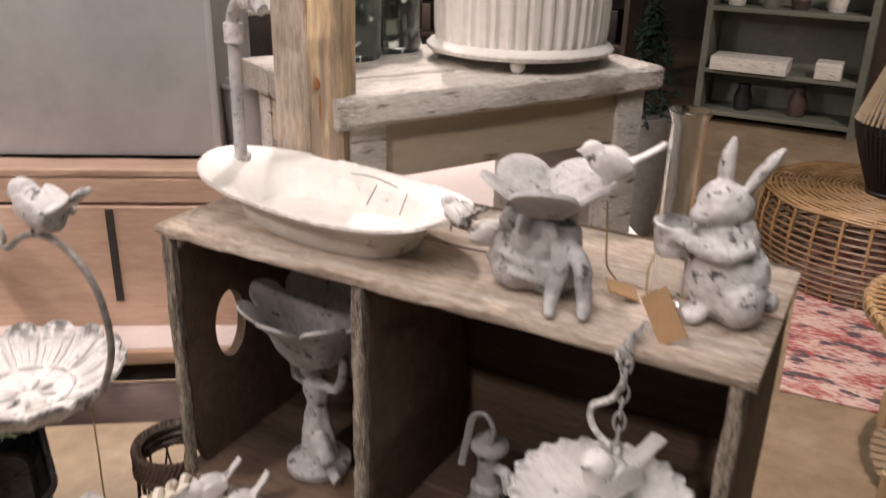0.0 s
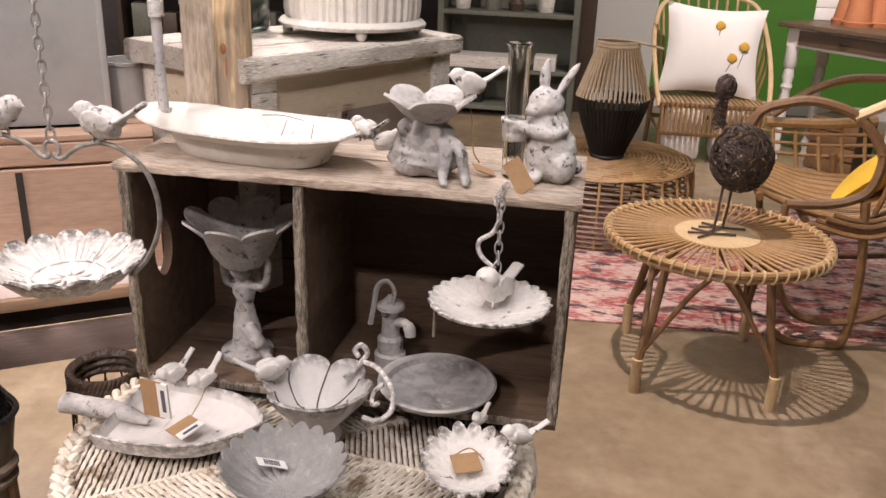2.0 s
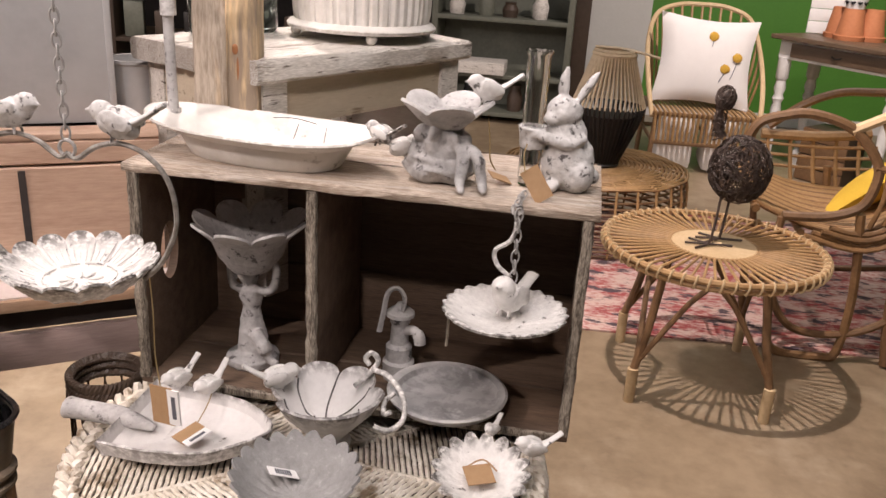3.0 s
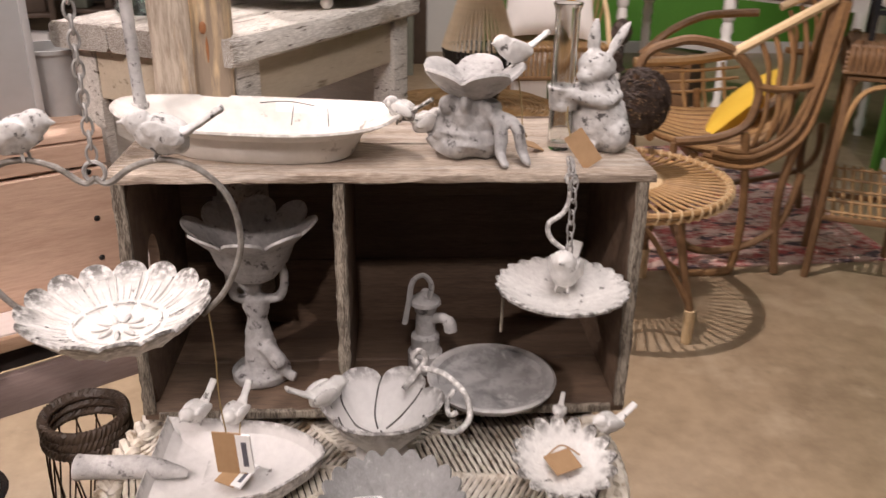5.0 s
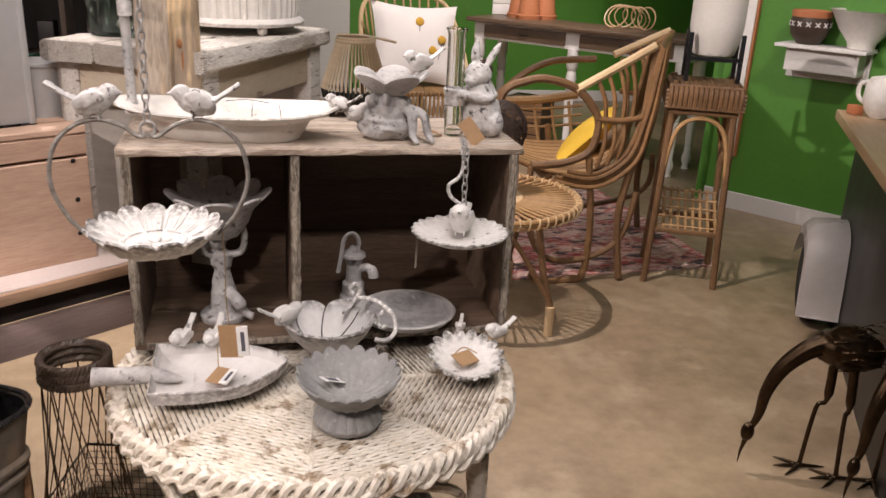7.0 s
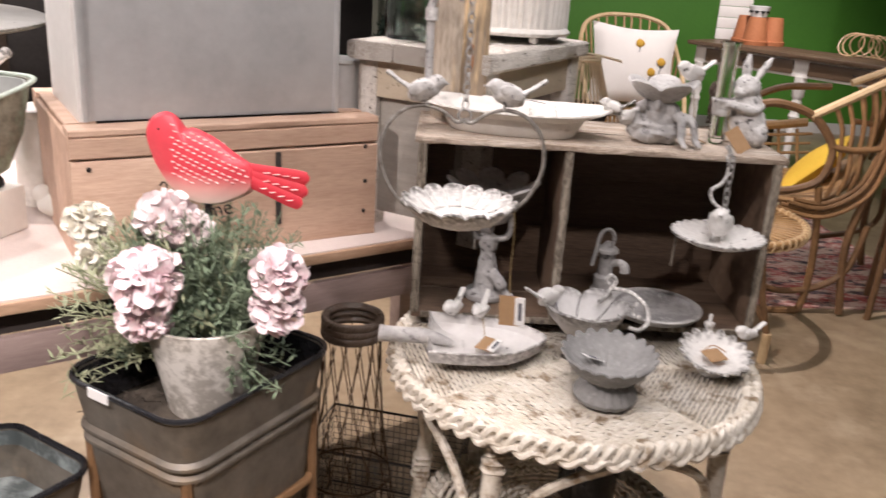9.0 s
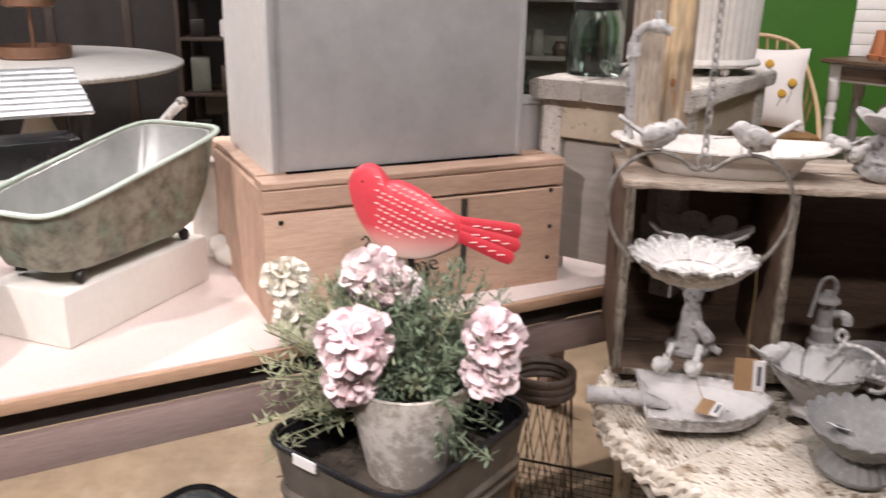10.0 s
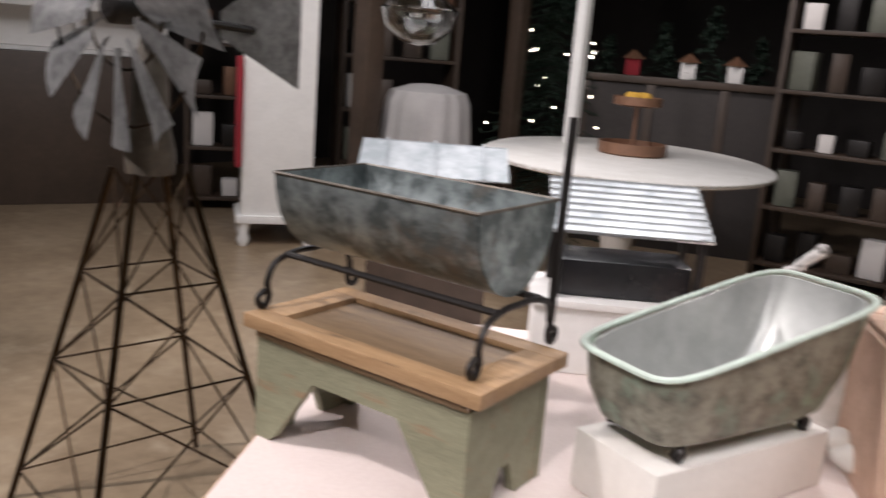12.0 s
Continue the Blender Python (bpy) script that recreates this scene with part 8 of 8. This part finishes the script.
wcab = thing("white_cupboard", "tall white painted cupboard on turned feet", "cupboard", Matrix.Translation((-6.16, 2.66, 0)) @ rz(58))
bm = B()
box(bm, (0, 0, 1.30), (0.52, 0.45, 2.2), 0.006)
part("cupboard_body", bm, WHITEPANEL, wcab)
bm = B()
box(bm, (0, 0, 0.21), (0.60, 0.52, 0.06), 0.01)
part("plinth_moulding", bm, WHITEPANEL, wcab)
for x in (-0.24, 0.24):
    for y in (-0.2, 0.2):
        bm = B()
        lathe(bm, [(0.03, 0), (0.05, 0.05), (0.035, 0.1), (0.055, 0.18)], 14, None, False, Matrix.Translation((x, y, 0)))
        part("turned_foot", bm, WHITEPANEL, wcab)
scarf = thing("red_stocking", "deep red fabric stocking hanging on the white cupboard", "fabric", Matrix.Translation((-6.16, 2.66, 0)) @ rz(58) @ pose(-0.29, -0.20, 0))
bm = B()
box(bm, (0, 0, 1.0), (0.05, 0.16, 0.8), 0.02)
part("fabric", bm, REDCLOTH, scarf)

wpost = B()
box(wpost, (-4.16, 3.65, 1.65), (0.075, 0.075, 3.3), 0.006)
structure("column", wpost, WHITEPANEL, "white painted column", "column", True)
wpost = B()
box(wpost, (-5.55, 3.0, 1.65), (0.16, 0.16, 3.3), 0.006)
structure("column", wpost, BROWNFURN, "rough dark wooden column", "column", True)
wpost = B()
box(wpost, (-5.3, 4.4, 1.65), (0.12, 0.12, 3.3), 0.006)
structure("column", wpost, BROWNFURN, "rough dark wooden column", "column", True)

tree = thing("christmas_tree", "tall dark artificial fir strung with fairy lights", "christmas tree", pose(-5.35, 5.0, 0))
bm = B()
fir(bm, 2.7, 0.8, 520, random.Random(8), 0.1)
part("crown", bm, PINE_GREEN, tree)
rnd = random.Random(9)
for k in range(46):
    t = rnd.uniform(0.15, 0.85)
    a = rnd.uniform(0, 6.28)
    r = 0.8 * (1 - t)
    bm = B()
    blob(bm, (r * math.cos(a), r * math.sin(a), 0.1 + 2.7 * t), 0.010, None, 6)
    part("fairy_light", bm, FAIRY, tree)

mantel = thing("dark_sideboard", "long dark brown sideboard with festive ornaments", "sideboard", Matrix.Translation((-4.35, 5.6, 0)) @ rz(27))
bm = B()
box(bm, (0, 0, 1.44), (1.9, 0.4, 0.06), 0.006)
part("top", bm, BROWNFURN, mantel)
bm = B()
box(bm, (0, 0.02, 0.705), (1.8, 0.36, 1.41), 0.006)
part("body", bm, DARKWALL, mantel)
for x in (-0.85, -0.3, 0.3, 0.85):
    bm = B()
    box(bm, (x, -0.175, 0.705), (0.07, 0.03, 1.4), 0.004)
    part("stile", bm, BROWNFURN, mantel)
MM = Matrix.Translation((-4.35, 5.6, 0)) @ rz(27)
for x, h, r in ((-0.25, 0.45, 0.16), (0.15, 0.6, 0.22), (0.55, 0.35, 0.13), (-0.7, 0.3, 0.12)):
    t = thing("small_fir", "small artificial fir on the dark sideboard", "ornament", MM @ pose(x, 0, 1.472))
    bm = B()
    fir(bm, h, r, 60, random.Random(int(h * 100)), 0.0)
    part("crown", bm, PINE_GREEN, t)
for x, mat in ((0.36, WHITEPANEL), (-0.48, REDCLOTH), (-0.02, WHITEPANEL)):
    t = thing("small_house_ornament", "small festive house ornament on the sideboard", "ornament", MM @ pose(x, -0.08, 1.471))
    bm = B()
    box(bm, (0, 0, 0.07), (0.12, 0.08, 0.14), 0.004)
    part("house_wall", bm, mat, t)
    bm = B()
    lathe(bm, [(0.1, 0.14), (0.0, 0.22)], 4)
    part("house_roof", bm, COPPER, t)

for (x, y, turn, n) in ((-6.3, 4.0, 60, 5), (-3.0, 5.6, 10, 5), (-7.4, 3.2, 60, 5), (-2.0, 5.9, 0, 5)):
    m = Matrix.Translation((x, y, 0)) @ rz(turn)
    rack = thing("dark_shelf_rack", "dark shelf rack crowded with small stock", "shelf", m)
    for sx in (-0.5, 0.5):
        bm = B()
        box(bm, (sx, 0, 1.1), (0.04, 0.36, 2.2), 0.003)
        part("upright", bm, BROWNFURN, rack)
    for k in range(n):
        bm = B()
        box(bm, (0, 0, 0.1 + 0.45 * k), (0.96, 0.36, 0.03), 0.003)
        part("shelf", bm, BROWNFURN, rack)
    rnd = random.Random(int(x * 10))
    for k in range(n):
        for j in range(4):
            h = rnd.uniform(0.12, 0.3)
            mat = rnd.choice((WHITEPANEL, BROWNFURN, COPPER, PILLOW, IRON, HUTCH, HUTCH, BROWNFURN))
            g = thing("boxed_stock", "small boxed stock standing on the shelf rack", "box", m @ pose(-0.36 + 0.24 * j, -0.04, 0.1155 + 0.45 * k, 0, 0, rnd.uniform(-12, 12)))
            bm = B()
            w = rnd.uniform(0.1, 0.18)
            box(bm, (0, 0, h / 2), (w, 0.14, h), 0.012)
            part("carton", bm, mat, g)
sheet = thing("draped_table", "tall round table draped in pale grey fabric", "table", Matrix.Translation((-5.35, 3.45, 0)) @ rz(45))
bm = B()
lathe(bm, [(0.36, 0.0, 1), (0.33, 0.6, 0.9), (0.29, 1.16, 0.5), (0.26, 1.24, 0.3), (0.12, 1.29), (0, 1.30)], 64, lambda a, r, z, w: (r * (1 + 0.06 * w * math.sin(14 * a)) * math.cos(a) * 1.1, r * (1 + 0.06 * w * math.sin(14 * a)) * math.sin(a), z))
part("draped_cloth", bm, GREYLINEN, sheet)
lam = thing("glass_pendant", "ribbed clear glass pendant shade on a cord", "pendant lamp", pose(-4.3, 2.25, 1.56))
bm = B()
lathe(bm, [(0.0, 0.0), (0.10, 0.02), (0.19, 0.10), (0.22, 0.2), (0.06, 0.34), (0.05, 0.34), (0.2, 0.2), (0.18, 0.11), (0.09, 0.035), (0, 0.015)], 40)
part("glass_shade", bm, CLEARGLASS, lam)
bm = B()
tube(bm, [(0, 0, 0.33), (0, 0, 1.75)], 0.006, 6)
part("cord", bm, IRON, lam)
bm = B()
lathe(bm, [(0.055, 0.33), (0.055, 0.38), (0, 0.39)], 16)
part("cap", bm, IRON, lam)

hutch_far = thing("white_display_hutch", "white painted display hutch on a dark base cabinet", "cabinet", Matrix.Translation((-8.4, 1.75, 0)) @ rz(72))
bm = B()
box(bm, (0, 0, 0.64), (2.2, 0.50, 1.28), 0.008)
part("base_cabinet", bm, BROWNFURN, hutch_far, "dark brown base cabinet")
bm = B()
box(bm, (0, 0.20, 1.70), (2.1, 0.03, 0.84), 0.004)
part("back_panel", bm, WHITEPANEL, hutch_far)
for z in (1.30, 1.66, 2.10):
    bm = B()
    box(bm, (0, 0.03, z), (2.16, 0.40, 0.035), 0.004)
    part("shelf", bm, WHITEPANEL, hutch_far)
for x in (-1.06, -0.35, 0.35, 1.06):
    bm = B()
    box(bm, (x, 0.03, 1.70), (0.035, 0.38, 0.80), 0.003)
    part("upright", bm, WHITEPANEL, hutch_far)
